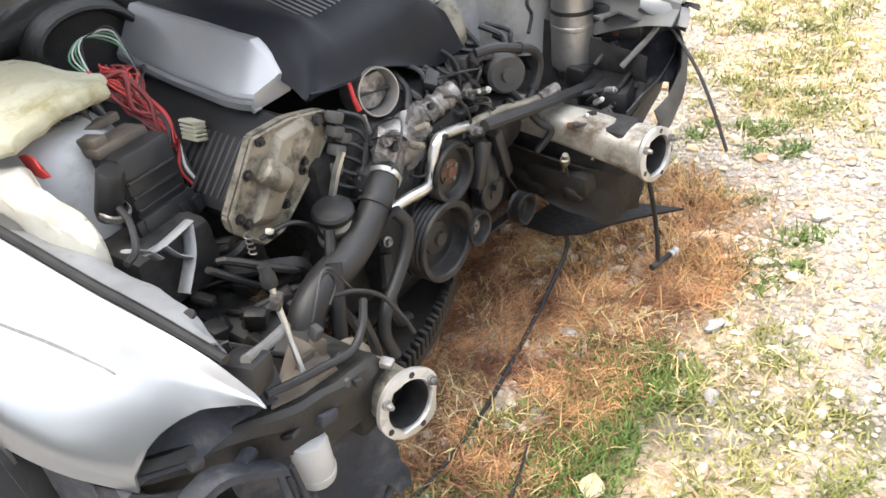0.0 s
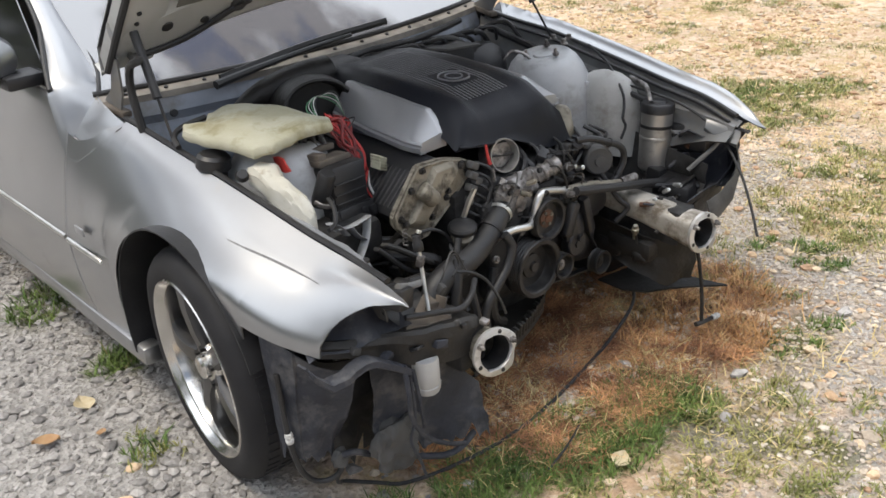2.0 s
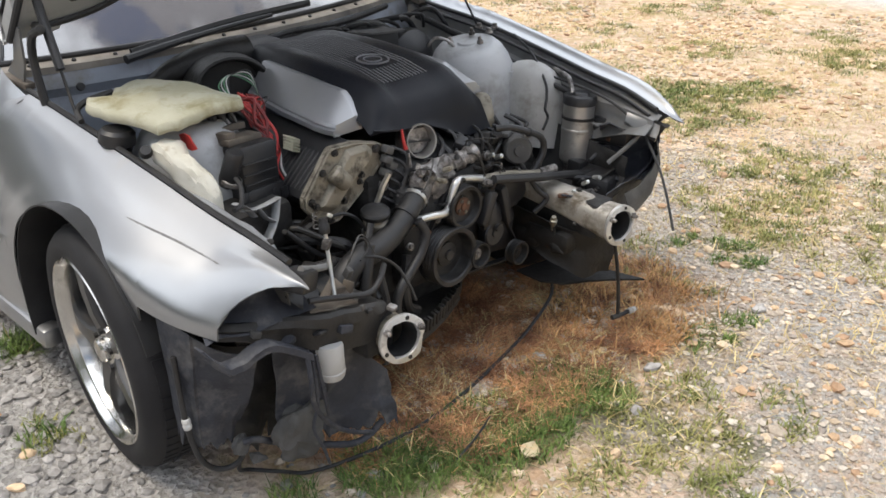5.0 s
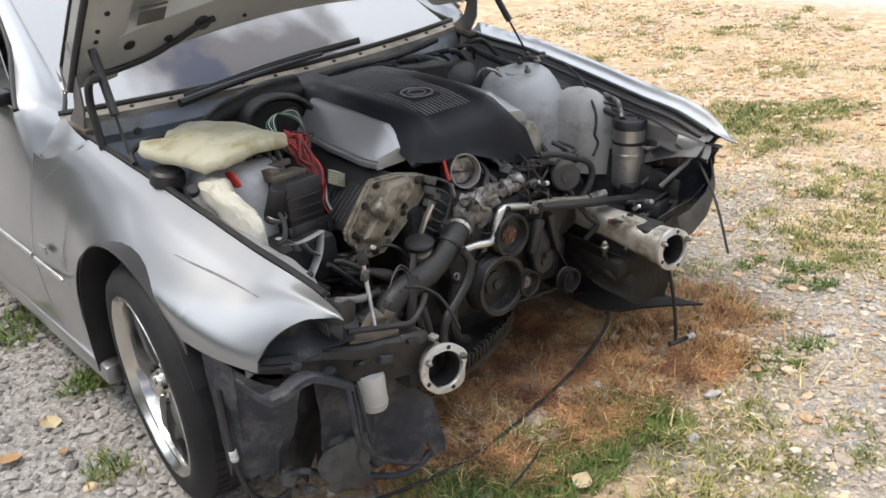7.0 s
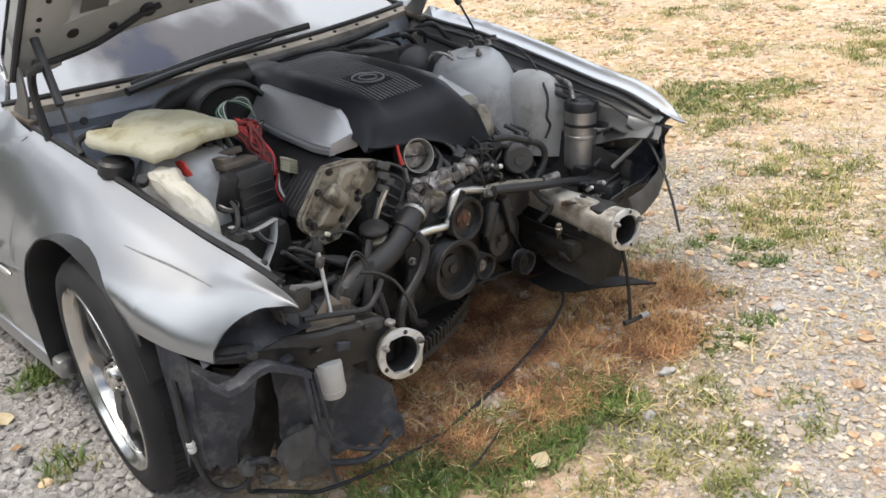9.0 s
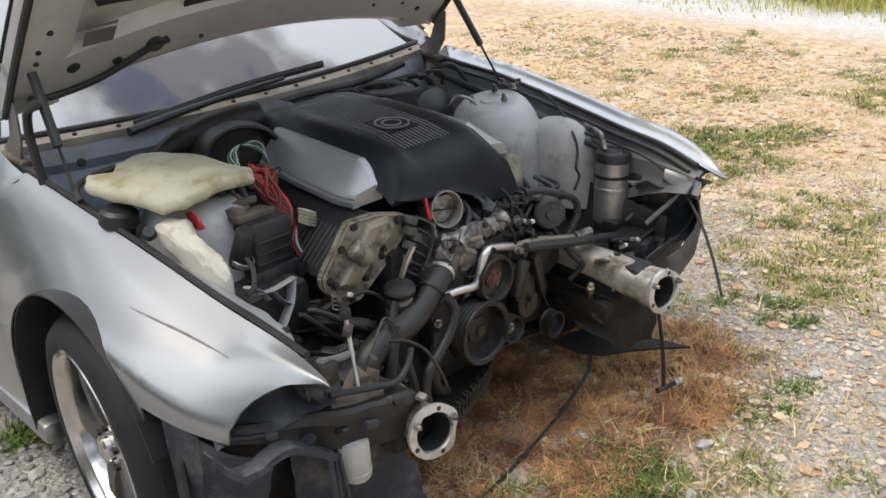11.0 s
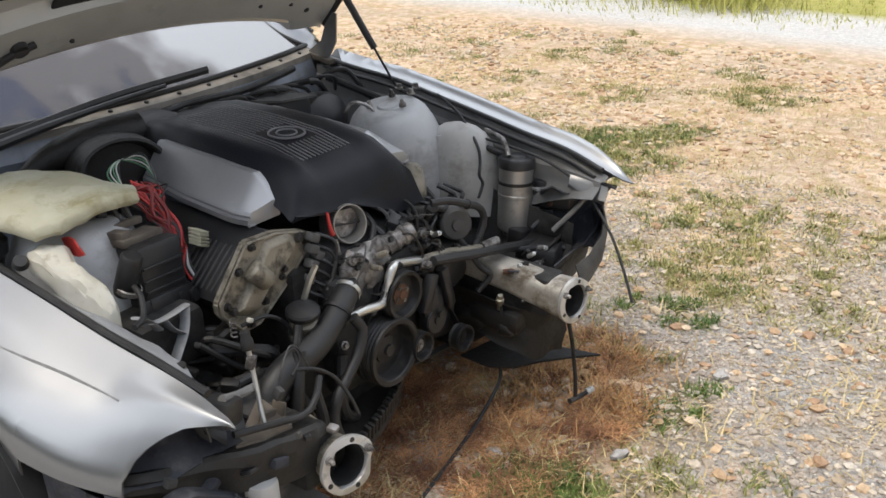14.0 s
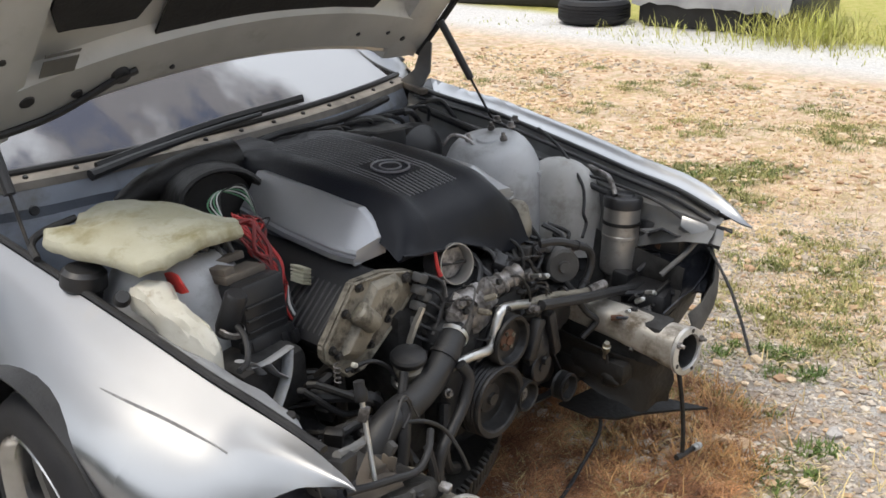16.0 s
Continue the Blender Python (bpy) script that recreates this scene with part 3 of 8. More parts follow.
mixed = [(x, y, 0.005 + 0.014 * RG.random() ** 4 + 0.0015 * max(0, x)) for x, y in spread(7000, -2.2, 5.4, -2.2, 3.8, lambda x, y: (x > -0.6 or y < -1.1) * (patchy(x, y, 1.4, 4.0) ** 2 * 1.6) * (0.25 if (x * x + (y + 0.3) ** 2) < 0.3 else 1.0) * (1.0 if x > 0.9 or y < -0.3 else 0.2))]
scatter_stones("rubble", mixed, M["rubble"], "tan and grey stone rubble in the dry grass")
grey2 = [(x, y, 0.004 + 0.011 * RG.random() ** 3) for x, y in spread(4200, 0.2, 3.2, -2.2, 0.6, lambda x, y: min(1.0, sum(math.exp(-((x - a) ** 2 + (y - b) ** 2) / (r * r)) for a, b, r in BARE) + 0.04))]
pebbles = [(x, y, 0.010 + 0.016 * RG.random() ** 2) for x, y in spread(170, 0.25, 2.2, -1.6, 0.3, lambda x, y: 1.0 if y < -0.45 or x > 0.85 else 0.0)]
fine_grit = [(x, y, 0.003 + 0.006 * RG.random() ** 2) for x, y in spread(21000, -0.8, 2.6, -1.9, 0.2, lambda x, y: (x > 0.15 or y < -0.88) * (0.3 + patchy(x, y, 2.2, 5.0)) * (1.0 if y < -0.55 - 0.25 * (x < 0.5) or x > 0.85 else 0.08))]
scatter_stones("grit", fine_grit, M["grit"], "fine pale grit between the grass")
outer = [(x, y, 0.008 + 0.016 * RG.random() ** 3) for x, y in spread(3500, -5.0, 5.5, -5.5, 5.0, lambda x, y: 1.0 if x < -2.0 or y < -1.9 else 0.0)]
scatter_stones("rubble", outer, M["rubble"], "tan stone rubble on the open ground")
scatter_stones("pebbles", pebbles, M["rubble"], "pale tan stones lying on the open ground")
scatter_stones("gravel", grey2, M["grit"], "pale grey gravel between the grass")


def blades(name, roots, mat, label, category, lie=0.0, width=0.0016):
    """roots: rows of x, y, length, lean, heading."""
    verts, faces, b = [], [], 0
    for x, y, ln, lean, head in roots:
        z = ground_height(x, y) - 0.002
        hx, hy = math.cos(head), math.sin(head)
        sx, sy = -hy * width * (0.7 + 0.6 * RG.random()), hx * width * (0.7 + 0.6 * RG.random())
        up, out = math.cos(lean), math.sin(lean)
        bend = 0.35 * RG.random()
        mx, my, mz = x + hx * ln * 0.5 * out, y + hy * ln * 0.5 * out, z + ln * 0.55 * up + lie * 0.6
        tx, ty, tz = x + hx * ln * (out + bend * 0.5), y + hy * ln * (out + bend * 0.5), z + ln * up * (1 - bend * 0.5) + lie * RG.random()
        verts += [(x - sx, y - sy, z), (x + sx, y + sy, z), (mx + sx * 0.8, my + sy * 0.8, mz), (mx - sx * 0.8, my - sy * 0.8, mz), (tx, ty, tz)]
        faces += [(b, b + 1, b + 2, b + 3), (b + 3, b + 2, b + 4)]
        b += 5
    return stuff(name, verts, faces, mat, label, category)


def in_patches(patches, per_area):
    out = []
    for cx, cy, r in patches:
        for _ in range(int(per_area * r * r * 3.1)):
            d, a = r * 1.25 * math.sqrt(RG.random()), RG.uniform(0, 6.28)
            x, y = cx + d * math.cos(a), cy + d * math.sin(a)
            if patchy(x, y, 7.0, 2.0) + 0.35 * (1 - d / r) > 0.42:
                out.append((x, y))
    return out


lush = LUSH + [(-0.82, 0.66, 0.06), (-0.64, -0.47, 0.05)]
blades("green_grass", [(x, y, RG.uniform(0.02, 0.05), RG.uniform(0.3, 1.2), RG.uniform(0, 6.28)) for x, y in in_patches(lush, 26000)], M["grass"], "lush green grass tuft before the car", "grass", width=0.0017)
tufts = spread(150, 1.0, 5.2, -2.0, 3.8, lambda x, y: max(0.0, patchy(x, y, 1.6, 6.0) * 2.6 - 1.15))


def tuft_roots(tufts, n0, n1, spread_by=1.0):
    """Blades standing in loose clumps; tufts: rows of x, y, radius."""
    out = []
    for tx, ty, r in tufts:
        for _ in range(int(RG.uniform(n0, n1))):
            out.append((tx + RG.normal() * r * spread_by, ty + RG.normal() * r * spread_by, RG.uniform(0.012, 0.040), RG.uniform(0.35, 1.35), RG.uniform(0, 6.28)))
    return out


def clumps(patches, each):
    """Small tufts strewn over round patches."""
    out = []
    for cx, cy, r in patches:
        for _ in range(max(3, int(each * r * r))):
            d, a = r * 1.15 * math.sqrt(RG.random()), RG.uniform(0, 6.28)
            out.append((cx + d * math.cos(a), cy + d * math.sin(a), RG.uniform(0.012, 0.03)))
    return out


roots = tuft_roots([(x, y, RG.uniform(0.03, 0.08)) for x, y in tufts], 50, 120) + tuft_roots(clumps(OLIVE, 520), 40, 70, 1.3) + tuft_roots(clumps(FAR_GREEN, 260), 60, 110, 1.6) + tuft_roots(clumps([g for g in GREEN if g[0] > 2], 500), 50, 80, 1.5)
patch_roots = tuft_roots(clumps([g for g in GREEN if 0 < g[0] < 2], 1000), 55, 95) + tuft_roots(clumps([g for g in GREEN if g[0] > 2], 250), 40, 70, 1.5)
blades("olive_grass", roots, M["dry_green"], "patchy olive grass in the stony ground", "grass", width=0.0024)
blades("green_tufts", patch_roots, M["grass"], "fresh green tufts among dry straw", "grass", width=0.0022)
amid = in_patches(lush, 450)
blades("straw_in_grass", [(x, y, RG.uniform(0.03, 0.08), RG.uniform(0.7, 1.45), RG.uniform(0, 6.28)) for x, y in amid], M["pale_straw"], "pale dry stems in the green grass", "straw", lie=0.01, width=0.0014)
weed = [(-0.82, 0.66, 0.075), (-0.97, 0.17, 0.05), (-0.80, 1.25, 0.14)]
blades("weeds", [(x, y, RG.uniform(0.03, 0.07), RG.uniform(0.4, 1.2), RG.uniform(0, 6.28)) for x, y in in_patches(weed, 9000)], M["grass"], "small green weeds in the gravel", "weeds", width=0.0028)
dead = spread(20000, -0.55, 1.15, -0.92, 0.12, lambda x, y: max(0.0, 1 - ((x - 0.22) / 0.75) ** 2 - ((y + 0.40) / 0.40) ** 2) ** 0.6 * max(0.03, patchy(x, y, 7.0, 1.0) * 3.4 - 1.25))
blades("dead_grass", [(x, y, RG.uniform(0.03, 0.085), RG.uniform(1.05, 1.5), RG.uniform(0, 6.28)) for x, y in dead], M["straw"], "dead rust-brown grass under the nose", "grass", lie=0.012, width=0.0013)
pale = spread(17000, -0.5, 4.5, -2.0, 2.5, lambda x, y: patchy(x, y, 2.0, 3.0) ** 2 * (1.0 if x > 0.7 or y < -0.8 - 0.1 * (x < 0.1) else 0.2) * (1.0 if x > 0.1 or y < -0.8 else 0.0))
blades("dry_straw", [(x, y, RG.uniform(0.02, 0.07), RG.uniform(0.9, 1.5), RG.uniform(0, 6.28)) for x, y in pale], M["pale_straw"], "pale dry straw on stony ground", "straw", lie=0.008, width=0.0018)


dead_pale = spread(1500, -0.5, 1.1, -0.9, 0.0, lambda x, y: max(0.0, 1 - ((x - 0.25) / 0.78) ** 2 - ((y + 0.42) / 0.40) ** 2) * max(0.05, patchy(x, y, 5.0, 8.0) * 3.0 - 1.2))
blades("dry_straw", [(x, y, RG.uniform(0.03, 0.10), RG.uniform(1.1, 1.5), RG.uniform(0, 6.28)) for x, y in dead_pale], M["pale_straw"], "pale straw strewn over the dead grass", "straw", lie=0.016, width=0.0016)
M["gold_straw"] = surf("golden_dead_grass", (0.60, 0.37, 0.165), (0.42, 0.215, 0.085), 0.8, 0.95, scale=14.0, island=0.5)
dead_gold = spread(2000, 0.1, 1.15, -0.95, -0.15, lambda x, y: max(0.0, 1 - ((x - 0.66) / 0.40) ** 2 - ((y + 0.55) / 0.27) ** 2) * max(0.08, patchy(x, y, 6.0, 3.0) * 3.0 - 1.0))
blades("gold_grass", [(x, y, RG.uniform(0.03, 0.09), RG.uniform(0.5, 1.4), RG.uniform(0, 6.28)) for x, y in dead_gold], M["gold_straw"], "golden dead grass round the nose", "dead grass", lie=0.006, width=0.0018)
nose_grit = [(x, y, 0.004 + 0.016 * RG.random() ** 3) for x, y in spread(1500, -0.35, 0.9, -0.72, -0.1, lambda x, y: min(1.0, 0.12 + 1.2 * math.exp(-((x - 0.12) / 0.16) ** 2 - ((y + 0.36) / 0.10) ** 2) + 1.0 * math.exp(-((x - 0.08) / 0.14) ** 2 - ((y + 0.52) / 0.05) ** 2) + 0.8 * math.exp(-((x - 0.45) / 0.20) ** 2 - ((y + 0.52) / 0.10) ** 2)))]
scatter_stones("grit", nose_grit, M["grit"], "grey grit and stones in the dead grass")


def loose_stone(x, y, size, mat, label, flat=0.5, turn=0.0, seed=0):
    bm = bmesh.new()
    bmesh.ops.create_icosphere(bm, subdivisions=2, radius=1.0)
    for v in bm.verts:
        v.co *= 1 + 0.45 * noise.noise(v.co * 1.2 + Vector((seed * 2.3, seed, 1)))
        v.co = Vector((v.co.x * size[0], v.co.y * size[1], v.co.z * size[0] * flat))
    ob = part("stone", bm, M[mat], sharp=25)
    ob.matrix_world = pose(x, y, ground_height(x, y) + size[0] * flat * 0.4, 0, 0, turn)
    return tagged(ob, label, "stone", "loose stones round the car")


for k, (x, y, a, b, mt, lab, fl) in enumerate((
    (0.014, -0.94, 0.020, 0.014, "tan_stone", "rounded orange-tan stone in the grass", 0.6),
    (-0.076, -0.961, 0.016, 0.012, "tan_stone", "rounded tan stone in the grass", 0.6),
    (0.226, -0.519, 0.030, 0.022, "gravel", "pale angular stone by the cable", 0.55),
    (0.715, -0.640, 0.060, 0.028, "tan_stone", "flat brown stone beyond the nose", 0.3),
    (0.409, -0.791, 0.026, 0.018, "gravel", "pale grey stone in straw", 0.5),
    (0.202, -0.878, 0.022, 0.017, "gravel", "pale grey stone in straw", 0.5),
    (0.286, -0.770, 0.018, 0.014, "gravel", "small pale stone in the straw", 0.5),
    (0.110, -1.346, 0.022, 0.016, "tan_stone", "tan stone in the gravel", 0.6),
    (0.249, -1.258, 0.018, 0.013, "tan_stone", "small tan stone in the gravel", 0.6),
    (0.935, -0.848, 0.030, 0.022, "gravel", "pale broken stone in the gravel", 0.45),
    (-0.872, -0.345, 0.020, 0.015, "tan_stone", "orange-tan stone by the tyre", 0.6),
    (-0.761, -0.500, 0.026, 0.018, "tan_stone", "orange-tan stone under the liner", 0.6),
    (-1.098, 0.022, 0.022, 0.015, "tan_stone", "orange-tan stone in the gravel", 0.5),
    (-1.023, 0.133, 0.020, 0.014, "tan_stone", "orange-tan stone in the gravel", 0.5),
    (0.115, -0.375, 0.105, 0.06, "flat_stone", "flat grey stone in dead grass", 0.12),
    (-0.03, -0.60, 0.030, 0.022, "gravel", "pale stone beside the cable", 0.5),
)):
    loose_stone(x, y, (a, b), mt, lab, fl, 40 * k, k)


def leaf(x, y, size, turn, mat, label):
    bm = bmesh.new()
    rows = []
    for i in range(7):
        t = i / 6
        w = 0.42 * math.sin(math.pi * min(1, t * 1.02 + 0.02)) ** 0.8
        rows.append([Vector(((t - 0.5) * size, k * w * size, 0.012 + 0.25 * size * (abs(k) * 0.5 + 0.5 * (t - 0.5) ** 2))) for k in (-1, -0.5, 0, 0.5, 1)])
    sheet(bm, rows, thick=0.0006)
    ob = part("leaf", bm, M[mat])
    ob.matrix_world = pose(x, y, ground_height(x, y), 8, -6, turn)
    return tagged(ob, label, "leaf", "fallen leaves on the ground")


for k, (x, y, s, mt, lab) in enumerate(((-0.133, -0.785, 0.06, "pale_leaf", "pale dry leaf standing in grass"), (-0.997, 0.511, 0.075, "pale_leaf", "curled pale tan leaf on gravel"), (-1.149, 0.412, 0.075, "dead_leaf", "dry orange-brown leaf on gravel"), (-1.02, 0.33, 0.035, "dead_leaf", "small brown leaf on gravel"))):
    leaf(x, y, s, 70 * k + 20, mt, lab)
# cables on the ground
for pts, r in (([(-0.73, -0.42, 0.15), (-0.715, -0.37, 0.06), (-0.673, -0.345, 0.02), (-0.62, -0.40, 0.014), (-0.568, -0.455, 0.014), (-0.434, -0.496, 0.014), (-0.271, -0.515, 0.014), (-0.10, -0.502, 0.014), (0.05, -0.475, 0.016), (0.18, -0.445, 0.016), (0.29, -0.425, 0.03), (0.40, -0.42, 0.10), (0.42, -0.40, 0.165)], 0.0052), ([(-0.29, -0.682, 0.016), (-0.22, -0.668, 0.022), (-0.161, -0.650, 0.024), (-0.10, -0.622, 0.016)], 0.003)):
    bm = bmesh.new()
    tube(bm, pts, r, 8, 6)
    tagged(part("ground_cable", bm, M["rubber"]), "black cable lying across the dead grass", "cable", "cables on the ground")

# ---- far side of the lane: old tyre, covered heap, weeds ----
tyre_thing = tagged(empty("old_tyre"), "old black tyre lying flat beside the lane", "tyre")
bm = bmesh.new()
prof = [(0.20, 0.02), (0.24, 0.0), (0.33, 0.01), (0.365, 0.04)]
for k in range(5):
    h = 0.05 + 0.028 * k
    prof += [(0.372, h), (0.372, h + 0.018), (0.364, h + 0.021), (0.364, h + 0.026)]
prof += [(0.365, 0.20), (0.33, 0.235), (0.24, 0.24), (0.20, 0.22), (0.22, 0.12)]
lathe(bm, prof, pose(7.0, 3.80, 0.0), 48, closed=True)
part("tread", bm, M["tyre"], tyre_thing)
heap = tagged(empty("covered_heap"), "dark heap under a loose grey sheet", "heap")
bm = bmesh.new()
rows = []
for i in range(17):
    y = 3.36 - 1.60 * i / 16
    rows.append([Vector((6.98 + 1.5 * (j / 10) ** 1.6, y, 0.22 + 0.42 * math.sin(math.pi / 2 * min(1, j / 5)) + 0.05 * noise.noise((j * 0.9, i * 0.7, 2)) + 0.03 * noise.noise((j * 0.3, i * 1.9, 5)))) for j in range(11)])
sheet(bm, rows, thick=0.01)
part("grey_sheet", bm, M["sheet"], heap, "loose grey plastic sheet")
bm = bmesh.new()
box(bm, (7.76, 2.57, 0.16), (1.4, 1.52, 0.32), bevel=0.05)
part("dark_base", bm, M["plastic"], heap)
timber = tagged(empty("dark_timber"), "long dark timber lying beside the lane", "timber")
bm = bmesh.new()
box(bm, (7.7, 5.6, 0.14), (0.4, 2.2, 0.28), (0, 0, 12), 0.03)
part("beam", bm, M["plastic"], timber)
weeds = []
for cx, cy, n, h in ((6.85, 3.15, 24, 0.20), (6.8, 2.75, 40, 0.24), (6.75, 2.4, 36, 0.22), (6.95, 1.75, 320, 0.42), (7.05, 1.5, 320, 0.45), (6.5, 4.5, 40, 0.05), (6.55, 3.3, 50, 0.05), (6.5, 2.8, 70, 0.06), (6.35, 2.35, 80, 0.06), (6.7, 1.1, 90, 0.07), (6.75, 0.6, 90, 0.08)):
    for _ in range(n):
        weeds.append((cx + 0.22 * RG.normal(), cy + 0.28 * RG.normal(), h * RG.uniform(0.4, 1.0), RG.uniform(0.1, 0.9), RG.uniform(0, 6.28)))
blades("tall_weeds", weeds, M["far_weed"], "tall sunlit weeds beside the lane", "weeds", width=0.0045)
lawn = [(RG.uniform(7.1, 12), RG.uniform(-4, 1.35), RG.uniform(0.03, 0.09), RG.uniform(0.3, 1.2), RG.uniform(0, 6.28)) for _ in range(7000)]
blades("far_lawn", lawn, M["far_weed"], "yellow-green grass beyond the lane, sunlight in its colour", "grass", width=0.005)

M["leaves"] = surf("far_leaves", (0.085, 0.105, 0.042), (0.13, 0.15, 0.065), 0.6, 0.8, scale=1.5, island=0.5)


def wood_edge(rows, seed):
    """A belt of leafy trees: leaf clumps heaped about trunks along a line of (x, y, height)."""
    rg = np.random.default_rng(seed)
    verts, faces = [], []
    for tx, ty, h in rows:
        for _ in range(160):
            d = rg.normal(size=3)
            d /= np.linalg.norm(d)
            c = np.array([tx, ty, h * 0.55]) + d * np.array([0.30, 0.30, 0.45]) * h * rg.uniform(0.55, 1.05)
            if c[2] < 0.2:
                continue
            for _ in range(5):
                q, w = c + rg.normal(size=3) * 0.35, rg.normal(size=(3, 3)) * 0.28
                b = len(verts)
                verts += [tuple(q + w[0]), tuple(q + w[1]), tuple(q + w[2])]
                faces.append((b, b + 1, b + 2))
    return stuff("far_trees", verts, faces, M["leaves"], "dark leafy trees round the yard", "trees")


wood_edge([(-19 - 1.5 * math.sin(k * 2.3), -4 + 2.6 * k, 8.0 + 1.4 * math.sin(k * 1.7)) for k in range(17)] + [(-19 + 2.6 * k, 34 + math.sin(k), 10.5 + 1.5 * math.sin(k * 2.1)) for k in range(8)], 5)

M["scuff"] = surf("paint_scuff", (0.22, 0.22, 0.22), (0.32, 0.32, 0.32), 0.5, 0.7, scale=60.0)
# ---- the car: origin on the ground under the front axle's middle, nose towards -y ----
car = tagged(empty("car"), "silver saloon car with its front end stripped and hood open", "car")

EDGE = [(-0.66, 0.674, 0.647), (-0.635, 0.668, 0.652), (-0.53, 0.663, 0.670), (-0.33, 0.674, 0.697), (-0.12, 0.686, 0.735), (0.1, 0.699, 0.772), (0.35, 0.714, 0.812), (0.5, 0.728, 0.838), (0.6, 0.757, 0.861), (0.7, 0.793, 0.884), (0.85, 0.806, 0.889), (1.1, 0.808, 0.89), (1.6, 0.80, 0.888)]
OUTER = [(-0.66, 0.676), (-0.64, 0.70), (-0.58, 0.748), (-0.535, 0.777), (-0.50, 0.797), (-0.40, 0.836), (-0.3, 0.856), (-0.15, 0.866), (0.0, 0.869), (0.3, 0.874), (0.5, 0.884), (0.8, 0.889), (1.6, 0.89)]
# height at which the flank turns upright
KNEE = [(-0.66, 0.60), (-0.6, 0.58), (-0.5, 0.535), (-0.35, 0.565), (-0.2, 0.60), (0.0, 0.618), (0.15, 0.60), (0.35, 0.555), (0.5, 0.51), (0.8, 0.50), (1.6, 0.50)]
ARCH_Y, ARCH_Z, ARCH_R = 0.012, 0.314, 0.352
LAMP_CUT = [(-0.662, 0.6455), (-0.64, 0.645), (-0.578, 0.632), (-0.545, 0.612), (-0.52, 0.588), (-0.506, 0.56), (-0.5005, 0.535)]


def fender_bottom(y):
    if y < -0.5:
        return float(np.interp(y, [p[0] for p in LAMP_CUT], [p[1] for p in LAMP_CUT]))
    if abs(y - ARCH_Y) < ARCH_R and y > -0.29:
        return ARCH_Z + math.sqrt(ARCH_R**2 - (y - ARCH_Y) ** 2)
    if y <= -0.29:
        return float(np.interp(y, (-0.5, -0.29), (0.508, 0.532)))
    return 0.20


def side_profile(y, edge, lift=0.014, wide=0.052, flat=False):
    """The falling line (x, z) of the body side, from the hood's gap down."""
    xi, zi = edge
    (xo,) = curve_at(OUTER, y)
    (zk,) = curve_at(KNEE, y)
    zk = min(zk, zi - 0.03)
    w = min(1.0, max(0.05, (xo - xi) / 0.19))
    up = w * min(1.0, max(0.0, (y + 0.66) / 0.25)) * min(1.0, max(0.25, (0.75 - y) / 0.25))
    sh = Vector((xi + wide * w, zi + lift * up))
    kn = Vector((xo, zk))
    d = kn - sh
    if flat:
        # the wing's top is a level band that ends in a crisp rim, right out to its rounded tip
        w = min(1.0, max(0.03, (xo - xi) / 0.10))
        up = w * min(1.0, max(0.0, (y + 0.665) / 0.06)) * min(1.0, max(0.25, (0.75 - y) / 0.25))
        sh = Vector((xi + wide * w, zi + lift * up))
        d = kn - sh
    line = [Vector((xi, zi)), Vector((xi + 0.018 * w, zi + (0.72 if lift > 0 else 0.36) * lift * up)), sh, sh + d * 0.13 + Vector((0.004, 0.003)) * w, sh + d * 0.45 + Vector((0.009, 0.009)) * w, sh + d * 0.86 + Vector((0.006, 0.006)) * w, kn, Vector((xo, zk - 0.04)), Vector((xo - 0.002, (zk + 0.30) / 2)), Vector((xo - 0.012, 0.30)), Vector((xo - 0.04, 0.18))]
    if flat:
        line[1:4] = [Vector((xi, zi)).lerp(sh, 0.5) - Vector((0, 0.003 * w)), sh - Vector((0.010, 0.0045)) * w, sh, sh + d * 0.06 + Vector((0.004, 0.0)) * w]
    for _ in range(3):
        out = [line[0]]
        for p, q in zip(line, line[1:]):
            out += [p * 0.75 + q * 0.25, p * 0.25 + q * 0.75]
        line = out + [line[-1]]
    return [(p.x, p.y) for p in line]


def edge_at(s, y):
    """The hood-side edge (x, z); the far wing's edge bows out further."""
    x, z = curve_at(EDGE, y)
    k = 0.0 if s < 0 else min(1.0, max(0.0, (y + 0.63) / 0.2)) * min(1.0, max(0.0, (0.56 - y) / 0.35))
    return x + 0.045 * k, z + 0.012 * k


